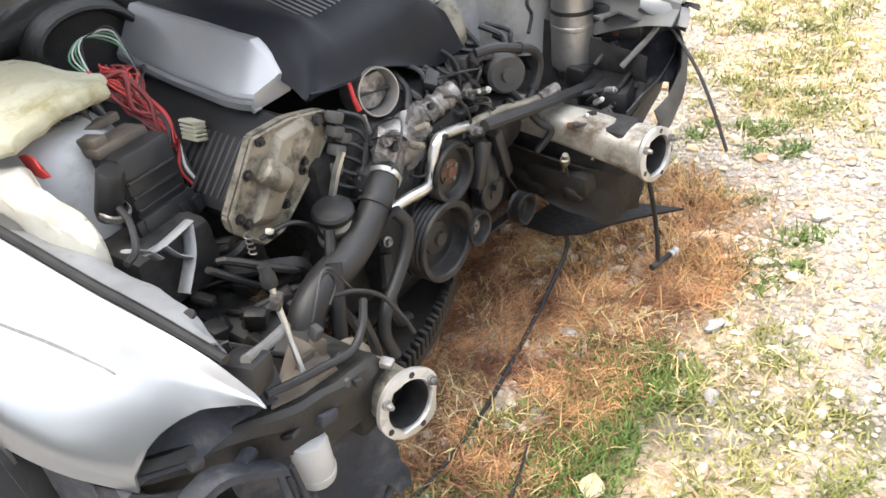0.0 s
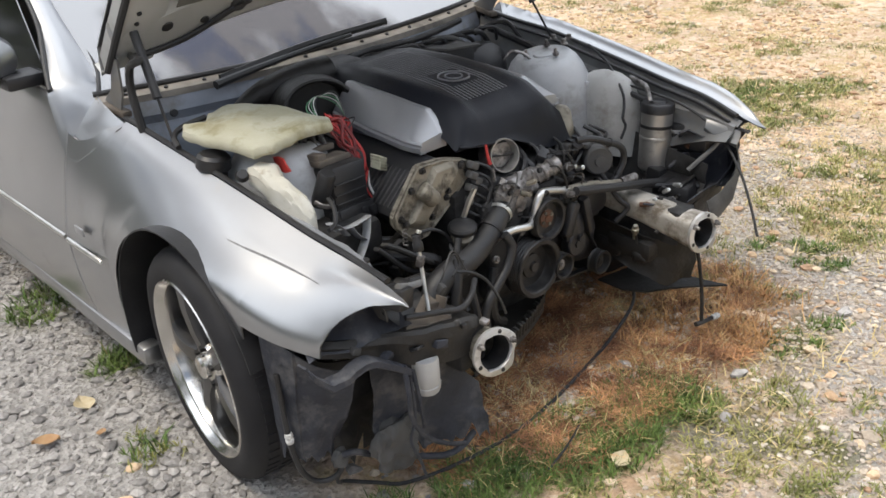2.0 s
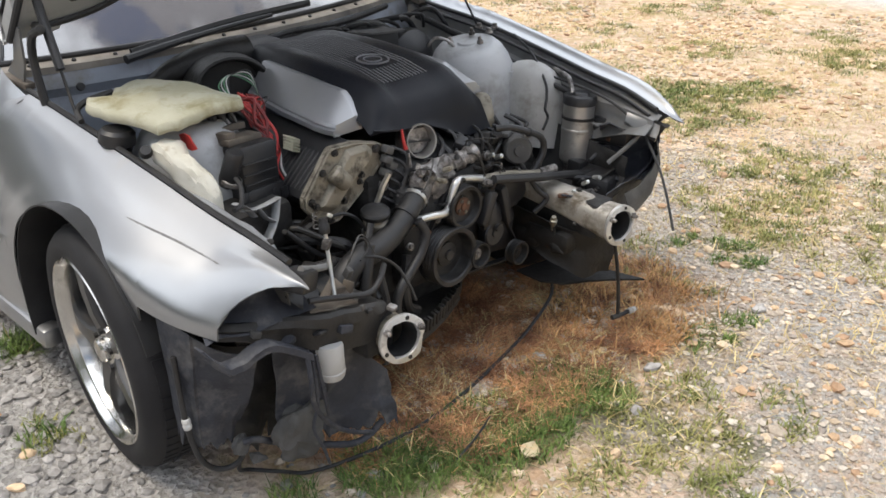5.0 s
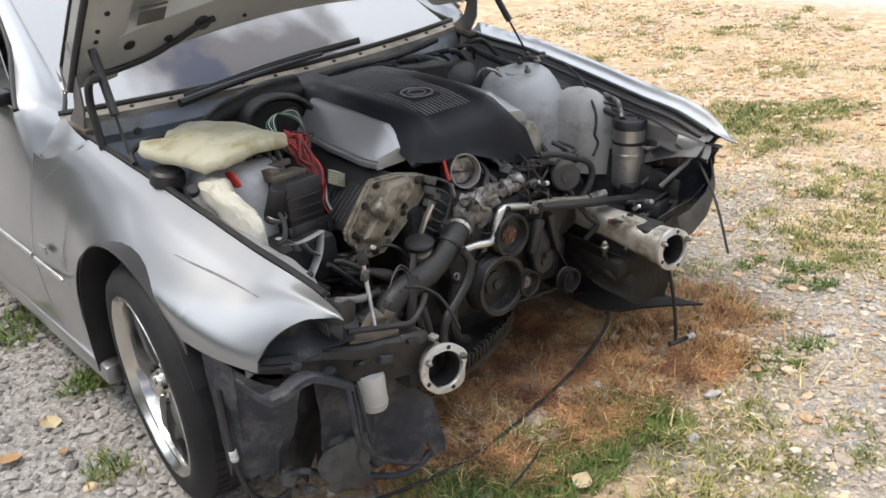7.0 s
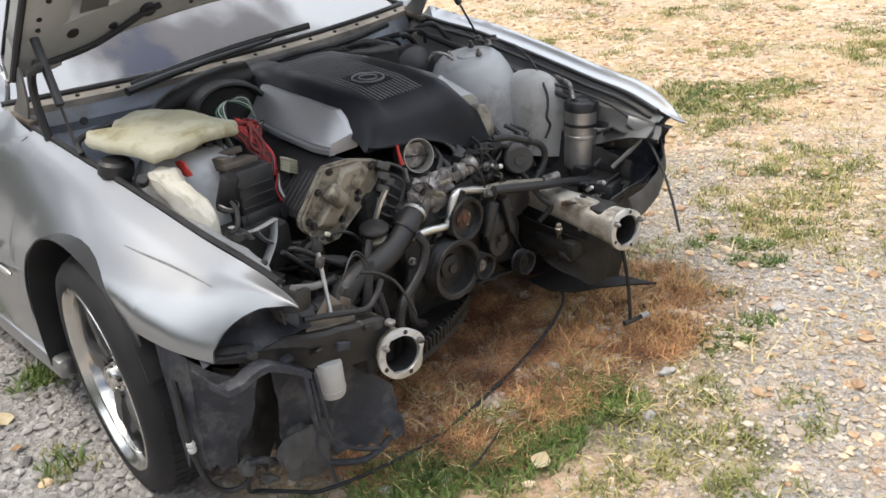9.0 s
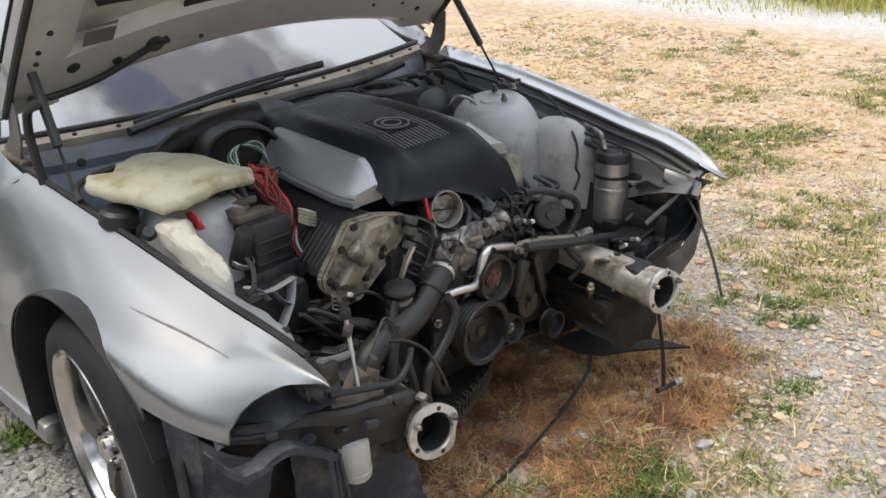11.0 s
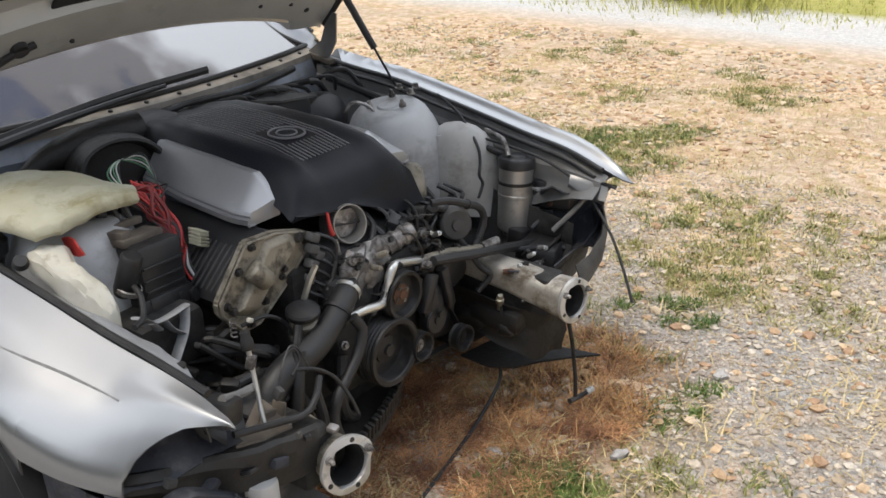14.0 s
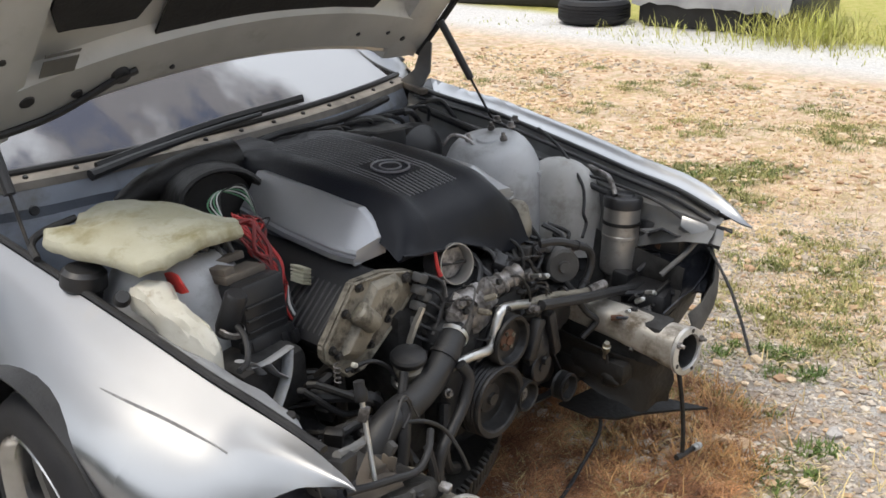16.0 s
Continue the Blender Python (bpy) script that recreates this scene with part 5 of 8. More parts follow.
# ---- wheels ----
def build_wheel(m):
    """A wheel about the local x axis, its face towards -x."""
    wheel = empty("wheel", car)
    wheel["label"] = "five-spoke wheel with a polished lip and low-profile tyre"
    turn = m @ pose(0, 0, 0, 0, -90, 0)  # local z becomes -x
    bm = bmesh.new()
    lathe(bm, [(0.242, 0.004), (0.252, 0.010), (0.268, 0.012), (0.290, 0.006), (0.306, -0.010), (0.3135, -0.028), (0.3145, -0.060), (0.3150, -0.061), (0.3155, -0.115), (0.3145, -0.17), (0.3145, -0.20), (0.306, -0.222), (0.29, -0.236), (0.25, -0.24), (0.24, -0.23), (0.236, -0.1)], turn, 72, closed=True)
    part("tyre", bm, M["tyre"], wheel, "worn black low-profile tyre")
    # blocks of the tread
    bm = bmesh.new()
    for k in range(64):
        a = 2 * math.pi * k / 64
        for h0, h1, lift in ((-0.030, -0.062, 0.0015), (-0.168, -0.200, 0.0015), (-0.072, -0.108, 0.002), (-0.122, -0.158, 0.002)):
            at = [turn @ Vector((r * math.cos(a + da + 0.25 * (h + 0.11)), r * math.sin(a + da + 0.25 * (h + 0.11)), h)) for r, h, da in ((0.312, h0, -0.036), (0.312, h1, -0.036), (0.312, h1, 0.036), (0.312, h0, 0.036), (0.315 + lift, h0, -0.032), (0.315 + lift, h1, -0.032), (0.315 + lift, h1, 0.032), (0.315 + lift, h0, 0.032))]
            v = [bm.verts.new(q) for q in at]
            for q in ((4, 5, 6, 7), (0, 1, 5, 4), (1, 2, 6, 5), (2, 3, 7, 6), (3, 0, 4, 7)):
                bm.faces.new([v[i] for i in q])
    tagged(part("tread", bm, M["tyre"], wheel), kind="stuff")
    bm = bmesh.new()
    lathe(bm, [(0.232, -0.02), (0.2425, -0.002), (0.2435, 0.006), (0.240, 0.010), (0.235, 0.006), (0.229, -0.008), (0.224, -0.012), (0.219, -0.030), (0.216, -0.06), (0.210, -0.12), (0.214, -0.2), (0.225, -0.2), (0.225, -0.03)], turn, 64, closed=True)
    part("rim", bm, M["chrome"], wheel, "polished deep-dish rim")
    for k in range(5):
        a = 2 * math.pi * k / 5 + 0.35
        d, t = Vector((math.cos(a), math.sin(a), 0)), Vector((-math.sin(a), math.cos(a), 0))
        bm = bmesh.new()
        rows = []
        for r, w, h in ((0.045, 0.032, -0.030), (0.09, 0.027, -0.022), (0.15, 0.028, -0.020), (0.195, 0.034, -0.024), (0.220, 0.044, -0.030)):
            rows.append([turn @ (d * r + t * a2 * w + Vector((0, 0, h + b2))) for a2, b2 in ((-1, -0.03), (-1, -0.004), (-0.75, 0.006), (0.75, 0.006), (1, -0.004), (1, -0.03))])
        sheet(bm, rows, close=True)
        part("spoke", bm, M["spoke"], wheel, "dark grey painted spoke")
    bm = bmesh.new()
    lathe(bm, [(0, -0.002), (0.026, -0.004), (0.032, -0.010), (0.034, -0.022), (0.058, -0.026), (0.064, -0.036), (0.064, -0.10)], turn, 32)
    part("hub", bm, M["chrome"], wheel, "polished hub")
    for k in range(5):
        a = 2 * math.pi * k / 5
        bm = bmesh.new()
        lathe(bm, [(0, -0.014), (0.009, -0.014), (0.010, -0.035)], turn @ pose(0.05 * math.cos(a), 0.05 * math.sin(a), 0), 6)
        part("bolt", bm, M["steel"], wheel)
    bm = bmesh.new()
    lathe(bm, [(0.05, -0.125), (0.162, -0.125), (0.162, -0.15), (0.05, -0.15)], turn, 40, closed=True)
    part("brake_disc", bm, M["steel"], wheel, "worn steel brake disc")
    return wheel


M["spoke"] = surf("dark_spoke_paint", (0.05, 0.05, 0.052), (0.035, 0.035, 0.037), 0.3, 0.45, metal=0.5, scale=8.0, coat=0.3, dirt=(0.1, 0.09, 0.08), dirt_at=(0.6, 0.9))
build_wheel(pose(-0.850, -0.004, 0.293, 0, -1.2, -6.0))
build_wheel(pose(0.850, -0.004, 0.293, 0, 0, 174))
build_wheel(pose(-0.88, 2.81, 0.312))
build_wheel(pose(0.88, 2.81, 0.312, 0, 0, 180))

# lighter than the black cover: glints on the ribs put into the colour
M["rib"] = surf("rib_plastic_with_glint", (0.20, 0.20, 0.21), (0.13, 0.13, 0.14), 0.3, 0.4, scale=8.0)
# ---- engine ----
def build_cover():
    cover = empty("engine_cover", car)
    cover["label"] = "black plastic engine cover with silver side panels"
    bm = bmesh.new()
    # (y, half width left, half width right, top z, side z)
    rows = []
    for y, xl, xr, zt, zs in ((0.36, -0.13, 0.17, 0.80, 0.74), (0.34, -0.15, 0.19, 0.845, 0.78), (0.25, -0.16, 0.20, 0.862, 0.80), (0.05, -0.165, 0.225, 0.858, 0.795), (-0.10, -0.17, 0.235, 0.846, 0.785), (-0.19, -0.165, 0.235, 0.825, 0.77), (-0.235, -0.16, 0.24, 0.795, 0.745), (-0.255, -0.165, 0.252, 0.775, 0.735), (-0.266, -0.165, 0.262, 0.745, 0.72), (-0.274, -0.165, 0.268, 0.725, 0.70), (-0.279, -0.165, 0.27, 0.69, 0.675)):
        mid = (xl + xr) / 2
        half = (xr - xl) / 2
        row = []
        for k in range(21):
            u = -1 + k / 10
            z = zt - (zt - zs) * max(0, (abs(u) - 0.72) / 0.28) ** 1.6
            z += 0.012 * math.exp(-((abs(u) - 0.60) / 0.12) ** 2) * (1 if y < -0.15 else 0.3)
            x = mid + u * half
            if y < -0.25:
                low = float(np.interp(x, (-0.20, -0.09, 0.03, 0.09, 0.18, 0.27), (0.760, 0.730, 0.714, 0.688, 0.646, 0.650)))
                z = z + (low - z) * min(1.0, (-0.25 - y) / 0.028) ** 1.5
            row.append((x, y, z))
        rows.append(row)
    sheet(bm, rows, thick=0.004)
    part("cover_shell", bm, M["cover"], cover)
    for s in (-1, 1):
        bm = bmesh.new()
        rows = []
        off = 0.06 if s > 0 else 0.0
        for y, xt, zt, xb, zb in ((0.20, 0.150, 0.815, 0.190, 0.760), (0.185, 0.156, 0.842, 0.212, 0.752), (0.0, 0.160, 0.834, 0.232, 0.742), (-0.150, 0.160, 0.824, 0.240, 0.736), (-0.185, 0.162, 0.800, 0.238, 0.736), (-0.208, 0.166, 0.772, 0.232, 0.736)):
            xs = [(xt - 0.02, zt - 0.004), (xt - 0.002, zt), (xt + 0.004, zt - 0.002), (xb - 0.006, zb + 0.026), (xb - 0.002, zb + 0.019), (xb - 0.002, zb + 0.014), (xb + 0.007, zb + 0.012), (xb + 0.007, zb), (xb - 0.012, zb - 0.004)]
            rows.append([(s * x + off, y, max(z, 0.734)) for x, z in xs])
        rows.append([(s * x + off, -0.2105, min(z, 0.750)) for x, z in xs])
        rows.append([(s * x + off, -0.2105, 0.733) for x, z in xs])
        sheet(bm, rows, thick=0.003)
        part("side_panel", bm, M["silver_plastic"], cover, "silver plastic side panel", sharp=24)
    # grooved vents and round badge
    bm = bmesh.new()
    for k in range(14):
        x = -0.055 + 0.0125 * k
        ends = ((0.235, -0.19),) if abs(x - 0.03) > 0.05 else ((0.235, -0.005), (-0.115, -0.19))
        for y0, y1 in ends:
            tube(bm, [(x, y, float(np.interp(y, (-0.19, -0.10, 0.05, 0.25), (0.8255, 0.8465, 0.8585, 0.8625)))) for y in np.linspace(y0, y1, 6)], 0.0019, 6, 1)
    tagged(part("vent_ribs", bm, M["rib"], cover, "fine raised ribs"), kind="stuff")
    bm = bmesh.new()
    lathe(bm, [(0.046, 0.002), (0.046, 0.006), (0.042, 0.0065), (0.041, 0.003)], pose(0.03, -0.06, 0.848, 3), 32)
    lathe(bm, [(0.027, 0.003), (0.026, 0.0065), (0.023, 0.0065), (0.022, 0.003)], pose(0.03, -0.06, 0.848, 3), 32)
    part("badge", bm, M["rib"], cover, "plain round badge of two raised rings")
    bm = bmesh.new()
    lathe(bm, [(0.0455, 0.0), (0.0455, 0.0035), (0, 0.004)], pose(0.03, -0.06, 0.848, 3), 32)
    part("badge_disc", bm, M["cover"], cover)
    return cover


build_cover()


def disc_pulley(name, centre, r, depth, hub_r, mat, hub_mat, label, grooves=True, bolts=0):
    """A belt pulley facing the car's nose."""
    p = empty(name, car)
    p["label"] = label
    m = along(centre, (centre[0], centre[1] - 1, centre[2]))
    bm = bmesh.new()
    prof = [(hub_r, -depth * 0.62), (r * 0.74, -depth * 0.60), (r * 0.78, -depth * 0.5), (r * 0.80, -0.004), (r * 0.84, 0.0), (r * 0.97, 0.001), (r, -0.003)]
    if grooves:
        for k in range(5):
            h = -0.006 - k * (depth - 0.01) / 5
            prof += [(r, h), (r - 0.004, h - (depth - 0.01) / 10)]
    prof += [(r, -depth), (r * 0.6, -depth), (hub_r, -depth)]
    lathe(bm, prof, m, 40)
    part("wheel", bm, mat, p)
    bm = bmesh.new()
    lathe(bm, [(0, -depth * 0.3), (hub_r * 0.4, -depth * 0.3), (hub_r * 0.45, -depth * 0.42), (hub_r, -depth * 0.5), (hub_r, -depth * 0.7)], m, 24)
    part("hub", bm, hub_mat, p)
    for k in range(bolts):
        a = 2 * math.pi * k / bolts + 0.4
        bm = bmesh.new()
        lathe(bm, [(0, -depth * 0.34), (0.005, -depth * 0.34), (0.006, -depth * 0.6)], m @ pose(0.7 * hub_r * math.cos(a), 0.7 * hub_r * math.sin(a), 0), 6)
        part("bolt", bm, M["alu_dirty"], p)
    return p


disc_pulley("crank_pulley", (-0.016, -0.415, 0.385), 0.085, 0.06, 0.034, M["steel"], M["steel"], "large dark steel crankshaft pulley")
disc_pulley("water_pump_pulley", (0.036, -0.41, 0.512), 0.060, 0.03, 0.026, M["steel"], M["rust"], "dark pump pulley with a rusty bolted centre", bolts=4)
disc_pulley("idler_pulley", (0.082, -0.42, 0.356), 0.037, 0.03, 0.016, M["steel"], M["alu"], "small dark idler pulley with a pale bolt")
disc_pulley("tension_pulley", (0.25, -0.42, 0.302), 0.036, 0.03, 0.02, M["steel"], M["steel"], "small dark grey belt pulley")
# engine block, front case
bm = bmesh.new()
box(bm, (0.0, -0.06, 0.46), (0.44, 0.50, 0.36), bevel=0.03)
box(bm, (0.0, -0.32, 0.45), (0.30, 0.08, 0.30), bevel=0.03)
part("engine_block", bm, M["apron"], car, "oily dark engine block")


def build_bank(s):
    bank = empty("cylinder_head", car)
    bank["label"] = "stained alloy valve cover on the cylinder head"
    tilt = s * 42
    c = Vector((s * 0.262, -0.02, 0.635))
    bm = bmesh.new()
    box(bm, c, (0.20, 0.48, 0.10), (0, tilt, 0), bevel=0.025)
    part("valve_cover", bm, M["plastic"], bank, "dark ribbed valve cover")
    for k in range(9):
        bm = bmesh.new()
        q = pose(*c, 0, tilt, 0)
        box(bm, q @ Vector((s * 0.02, -0.20 + 0.017 * k, 0.0505)), (0.11, 0.005, 0.007), (0, tilt, 0), 0.002)
        part("rib", bm, M["bracket_grey"], bank)
    # front timing cover plate
    bm = bmesh.new()
    pts = [(-0.312, 0.742), (-0.23, 0.738), (-0.150, 0.715), (-0.130, 0.695), (-0.136, 0.672), (-0.21, 0.607), (-0.30, 0.545), (-0.345, 0.545), (-0.398, 0.605), (-0.400, 0.635)]
    fy, dz = (-0.262, 0.0) if s < 0 else (-0.225, -0.06)
    plate(bm, [(-s * x, fy, z + dz) for x, z in pts], (0, -0.024, 0))
    bmesh.ops.bevel(bm, geom=[e for e in bm.edges], offset=0.005, segments=2, affect="EDGES")
    for v in bm.verts:
        v.co += noise.noise_vector(v.co * 30) * 0.0015
    timing = part("timing_cover", bm, M["alu_dirty"] if s < 0 else M["grime"], bank, "stained alloy timing cover")
    if s > 0:
        return bank
    # raised plateau with sloping sides, lying boss, rim and bolts
    ridge = [(-0.266, 0.724), (-0.205, 0.724), (-0.186, 0.702), (-0.200, 0.684), (-0.258, 0.646), (-0.322, 0.585), (-0.362, 0.604), (-0.306, 0.672)]
    mx, mz = sum(q[0] for q in ridge) / 8, sum(q[1] for q in ridge) / 8
    bm = bmesh.new()
    rows = [[(mx + (x - mx) * f, fy - d, mz + (z - mz) * f) for x, z in ridge] for f, d in ((1.10, 0.020), (1.04, 0.028), (0.90, 0.040), (0.84, 0.042), (0.0, 0.043))]
    sheet(bm, rows, close=True)
    bmesh.ops.remove_doubles(bm, verts=bm.verts[:], dist=1e-5)
    part("raised_pad", bm, M["alu_dirty"], timing, sharp=15)
    bm = bmesh.new()
    lathe(bm, [(0, 0.0), (0.020, 0.002), (0.024, 0.008), (0.022, 0.050), (0.018, 0.056), (0.012, 0.056), (0.011, 0.050), (0, 0.050)], along((-0.316, fy - 0.030, 0.688), (-0.284, fy - 0.048, 0.648)), 22)
    part("boss", bm, M["alu_dirty"], timing, "lying cast boss")
    bm = bmesh.new()
    tube(bm, [(x, fy - 0.024, z) for x, z in ((-0.312, 0.738), (-0.23, 0.733), (-0.155, 0.712), (-0.137, 0.694), (-0.142, 0.674), (-0.212, 0.612), (-0.30, 0.551), (-0.343, 0.551), (-0.393, 0.607), (-0.394, 0.634), (-0.312, 0.738))], 0.0035, 6, 1)
    part("cover_rim", bm, M["alu_dirty"], timing)
    for x, z, r in ((-0.168, 0.706, 0.011), (-0.300, 0.728, 0.009), (-0.378, 0.622, 0.009), (-0.325, 0.560, 0.009), (-0.226, 0.632, 0.008), (-0.152, 0.690, 0.008)):
        bm = bmesh.new()
        lathe(bm, [(0, 0.012), (r * 0.55, 0.012), (r * 0.6, 0.006), (r, 0.005), (r * 1.15, 0.0)], along((x, fy - 0.023, z), (x, -1, z)), 10)
        part("flange_bolt", bm, M["steel"], timing, "dull flange bolt")
    return bank


build_bank(-1)
build_bank(1)

# ---- engine bay: shared shapes ----
def hose(name, pts, r, mat="rubber", label="", parent=None, n=9, sub=6):
    bm = bmesh.new()
    tube(bm, pts, r, n, sub)
    return part(name, bm, M[mat], parent or car, label)


def block(name, c, size, mat, rot=(0, 0, 0), bevel=0.006, label="", parent=None, taper=1.0):
    bm = bmesh.new()
    box(bm, c, size, rot, bevel, taper)
    return part(name, bm, M[mat], parent or car, label)


def turned(name, profile, m, mat, label="", parent=None, n=28):
    bm = bmesh.new()
    lathe(bm, profile, m, n)
    return part(name, bm, M[mat], parent or car, label)


def lump(bm, c, r, squash=(1, 1, 1), rough=0.12, seed=0, sub=3):
    """A worn cast lump: a ball pushed about by noise."""
    g = bmesh.ops.create_icosphere(bm, subdivisions=sub, radius=1.0)
    for v in g["verts"]:
        k = 1 + rough * noise.noise(v.co * 1.7 + Vector((seed, seed * 2, 0)))
        v.co = Vector(c) + Vector((v.co.x * r * squash[0], v.co.y * r * squash[1], v.co.z * r * squash[2])) * k
    return bm


# ---- strut towers ----
def build_tower(s):
    bm = bmesh.new()
    m = pose(s * (0.62 if s > 0 else 0.60), 0.035, 0.0, 0, s * -8, 0)
    lathe(bm, [(0.0, 0.806), (0.030, 0.806), (0.034, 0.801), (0.078, 0.803), (0.090, 0.799), (0.108, 0.781), (0.124, 0.752), (0.142, 0.70), (0.155, 0.60), (0.16, 0.45), (0.16, 0.36)], m, 36)
    tower = part("strut_tower", bm, M["tower"], car, "dusty silver strut tower")
    for k in range(3):
        a = 2 * math.pi * k / 3 + 0.5
        turned("stud", [(0, 0.022), (0.005, 0.022), (0.006, 0.010), (0.010, 0.010), (0.010, 0.0)], m @ pose(0.055 * math.cos(a), 0.055 * math.sin(a), 0.808), "alu", "", tower, 8)
    # apron between tower and wing, and forward to the rail
    bm = bmesh.new()
    rows = []
    for y in np.linspace(-0.52, 0.42, 15):
        xi, zi = curve_at(EDGE, y)
        bulge = 0.02 * noise.noise((y * 6, s, 0))
        rows.append([(s * x, y, z) for x, z in ((xi - 0.05, zi - 0.15), (xi - 0.06, zi - 0.19), (0.61 + bulge, 0.46), (0.58 + bulge, 0.42), (0.50, 0.40), (0.47, 0.34))])
    sheet(bm, rows, thick=0.003)
    part("apron", bm, M["apron"], car, "grimy inner apron panel")
    bm = bmesh.new()
    box(bm, (s * 0.43, -0.10, 0.40), (0.085, 0.96, 0.11), bevel=0.012)
    part("frame_rail", bm, M["apron"], car, "grimy chassis rail")


M["tower"] = surf("dusty_tower_paint", (0.44, 0.45, 0.46), (0.33, 0.335, 0.345), 0.42, 0.65, metal=0.25, scale=6.0, dirt=(0.20, 0.185, 0.16), dirt_at=(0.5, 0.75), dirt_scale=9.0, bump=0.0006)
M["pale"] = surf("pale_dusty_panel", (0.47, 0.465, 0.45), (0.35, 0.345, 0.33), 0.5, 0.7, metal=0.1, scale=7.0, dirt=(0.22, 0.20, 0.165), dirt_at=(0.5, 0.75), dirt_scale=12.0, bump=0.0007)
build_tower(-1)
build_tower(1)
# pale moulded panel ahead of the far tower
bm = bmesh.new()
rows = []
for k, (z, r) in enumerate(((0.740, 0.0005), (0.738, 0.025), (0.730, 0.050), (0.716, 0.072), (0.694, 0.090), (0.66, 0.102), (0.60, 0.112), (0.54, 0.118), (0.48, 0.122))):
    rows.append([(0.635 + r * 0.85 * math.cos(a), -0.125 + r * 1.05 * math.sin(a), z - 0.25 * r * math.cos(a) * 0.5) for a in (2 * math.pi * i / 20 for i in range(20))])
sheet(bm, rows, close=True)
part("wing_bulge", bm, M["pale"], car, "pale dusty pressed panel", sharp=80)

# ---- throttle, thermostat housing, pipes and hoses ----
throttle = empty("throttle_body", car)
throttle["label"] = "bright alloy throttle body with a closed flap"
tm = along((-0.012, -0.285, 0.682), (-0.10, -0.75, 0.80))
turned("bore", [(0.034, -0.05), (0.037, -0.02), (0.041, 0.006), (0.043, 0.010), (0.0455, 0.010), (0.0465, 0.005), (0.045, -0.02), (0.042, -0.06)], tm, "canister", "", throttle, 36)
turned("flap", [(0.0, -0.008), (0.036, -0.014), (0.036, -0.017), (0, -0.011)], tm @ pose(0, 0, 0, 12, 0, 0), "alu", "", throttle, 32)
hose("spindle", [tm @ Vector((-0.04, 0.005, -0.012)), tm @ Vector((0.04, -0.005, -0.012))], 0.004, "steel", "", throttle)

thermo = empty("thermostat_housing", car)
thermo["label"] = "dull cast alloy thermostat housing"
bm = bmesh.new()
lump(bm, (-0.052, -0.335, 0.592), 0.048, (1.1, 0.8, 0.95), 0.55, 3)
lump(bm, (-0.02, -0.345, 0.572), 0.036, (1.2, 0.7, 0.9), 0.55, 13)
lump(bm, (0.015, -0.335, 0.605), 0.036, (1.1, 0.9, 0.95), 0.55, 7)
lump(bm, (0.055, -0.330, 0.618), 0.026, (1.1, 0.9, 0.8), 0.3, 9)
box(bm, (-0.02, -0.345, 0.575), (0.07, 0.05, 0.035), (0, 20, 0), 0.006)
part("casting", bm, M["alu"], thermo)
bm = bmesh.new()
m = along((0.055, -0.335, 0.612), (0.16, -0.365, 0.645))
lathe(bm, [(0.024, 0.0), (0.022, 0.02), (0.026, 0.024), (0.026, 0.030), (0.021, 0.034), (0.021, 0.046), (0.025, 0.050), (0.025, 0.058), (0.021, 0.062), (0.022, 0.078), (0.019, 0.080), (0.017, 0.03)], m, 24)
part("spigot", bm, M["alu"], thermo, "bright ribbed hose spigot")
turned("outlet", [(0.030, -0.01), (0.030, 0.03), (0.033, 0.035), (0.033, 0.045)], along((-0.06, -0.338, 0.582), (-0.13, -0.36, 0.535)), "alu", "", thermo)
for k, (x, y, z) in enumerate(((-0.03, -0.375, 0.60), (0.02, -0.37, 0.585), (-0.075, -0.365, 0.615), (0.045, -0.36, 0.64))):
    turned("bolt", [(0, 0.008), (0.007, 0.008), (0.008, 0.0)], along((x, y, z), (x - 0.1, y - 1, z + 0.4)), "steel", "", thermo, 6)

rad_hose = hose("radiator_hose", [(-0.088, -0.345, 0.568), (-0.120, -0.362, 0.560), (-0.175, -0.378, 0.528), (-0.245, -0.385, 0.498), (-0.322, -0.385, 0.483), (-0.378, -0.39, 0.452), (-0.402, -0.40, 0.39), (-0.400, -0.41, 0.30), (-0.385, -0.41, 0.22)], [0.031, 0.030, 0.029, 0.031, 0.033, 0.032, 0.031, 0.029, 0.027], "rubber", "thick black bent radiator hose", n=18)
turned("hose_clamp", [(0.0325, 0.0), (0.034, 0.001), (0.034, 0.011), (0.0325, 0.012), (0.030, 0.006)], along((-0.100, -0.352, 0.567), (-0.128, -0.366, 0.556)), "bright", "bright steel hose clamp", rad_hose)

hose("coolant_pipe", [(-0.205, -0.385, 0.520), (-0.10, -0.388, 0.521), (-0.034, -0.39, 0.512), (-0.014, -0.39, 0.522), (0.004, -0.39, 0.570), (0.024, -0.388, 0.588), (0.070, -0.38, 0.578), (0.13, -0.378, 0.560)], 0.0108, "bright", "bright bent aluminium coolant pipe", n=12)
hose("coolant_pipe_end", [(0.12, -0.378, 0.561), (0.22, -0.385, 0.548), (0.30, -0.40, 0.530), (0.36, -0.40, 0.516)], 0.0105, "alu_dirty", "stained aluminium coolant pipe", n=12)
hose("pipe_bracket", [(0.018, -0.395, 0.575), (0.030, -0.395, 0.590), (0.045, -0.39, 0.583)], 0.006, "steel", "", sub=3)
hose("upper_harness", [(0.14, -0.41, 0.562), (0.20, -0.415, 0.548), (0.31, -0.42, 0.522), (0.42, -0.42, 0.496), (0.54, -0.42, 0.466), (0.60, -0.43, 0.455)], 0.0125, "rubber", "thick black wiring harness")
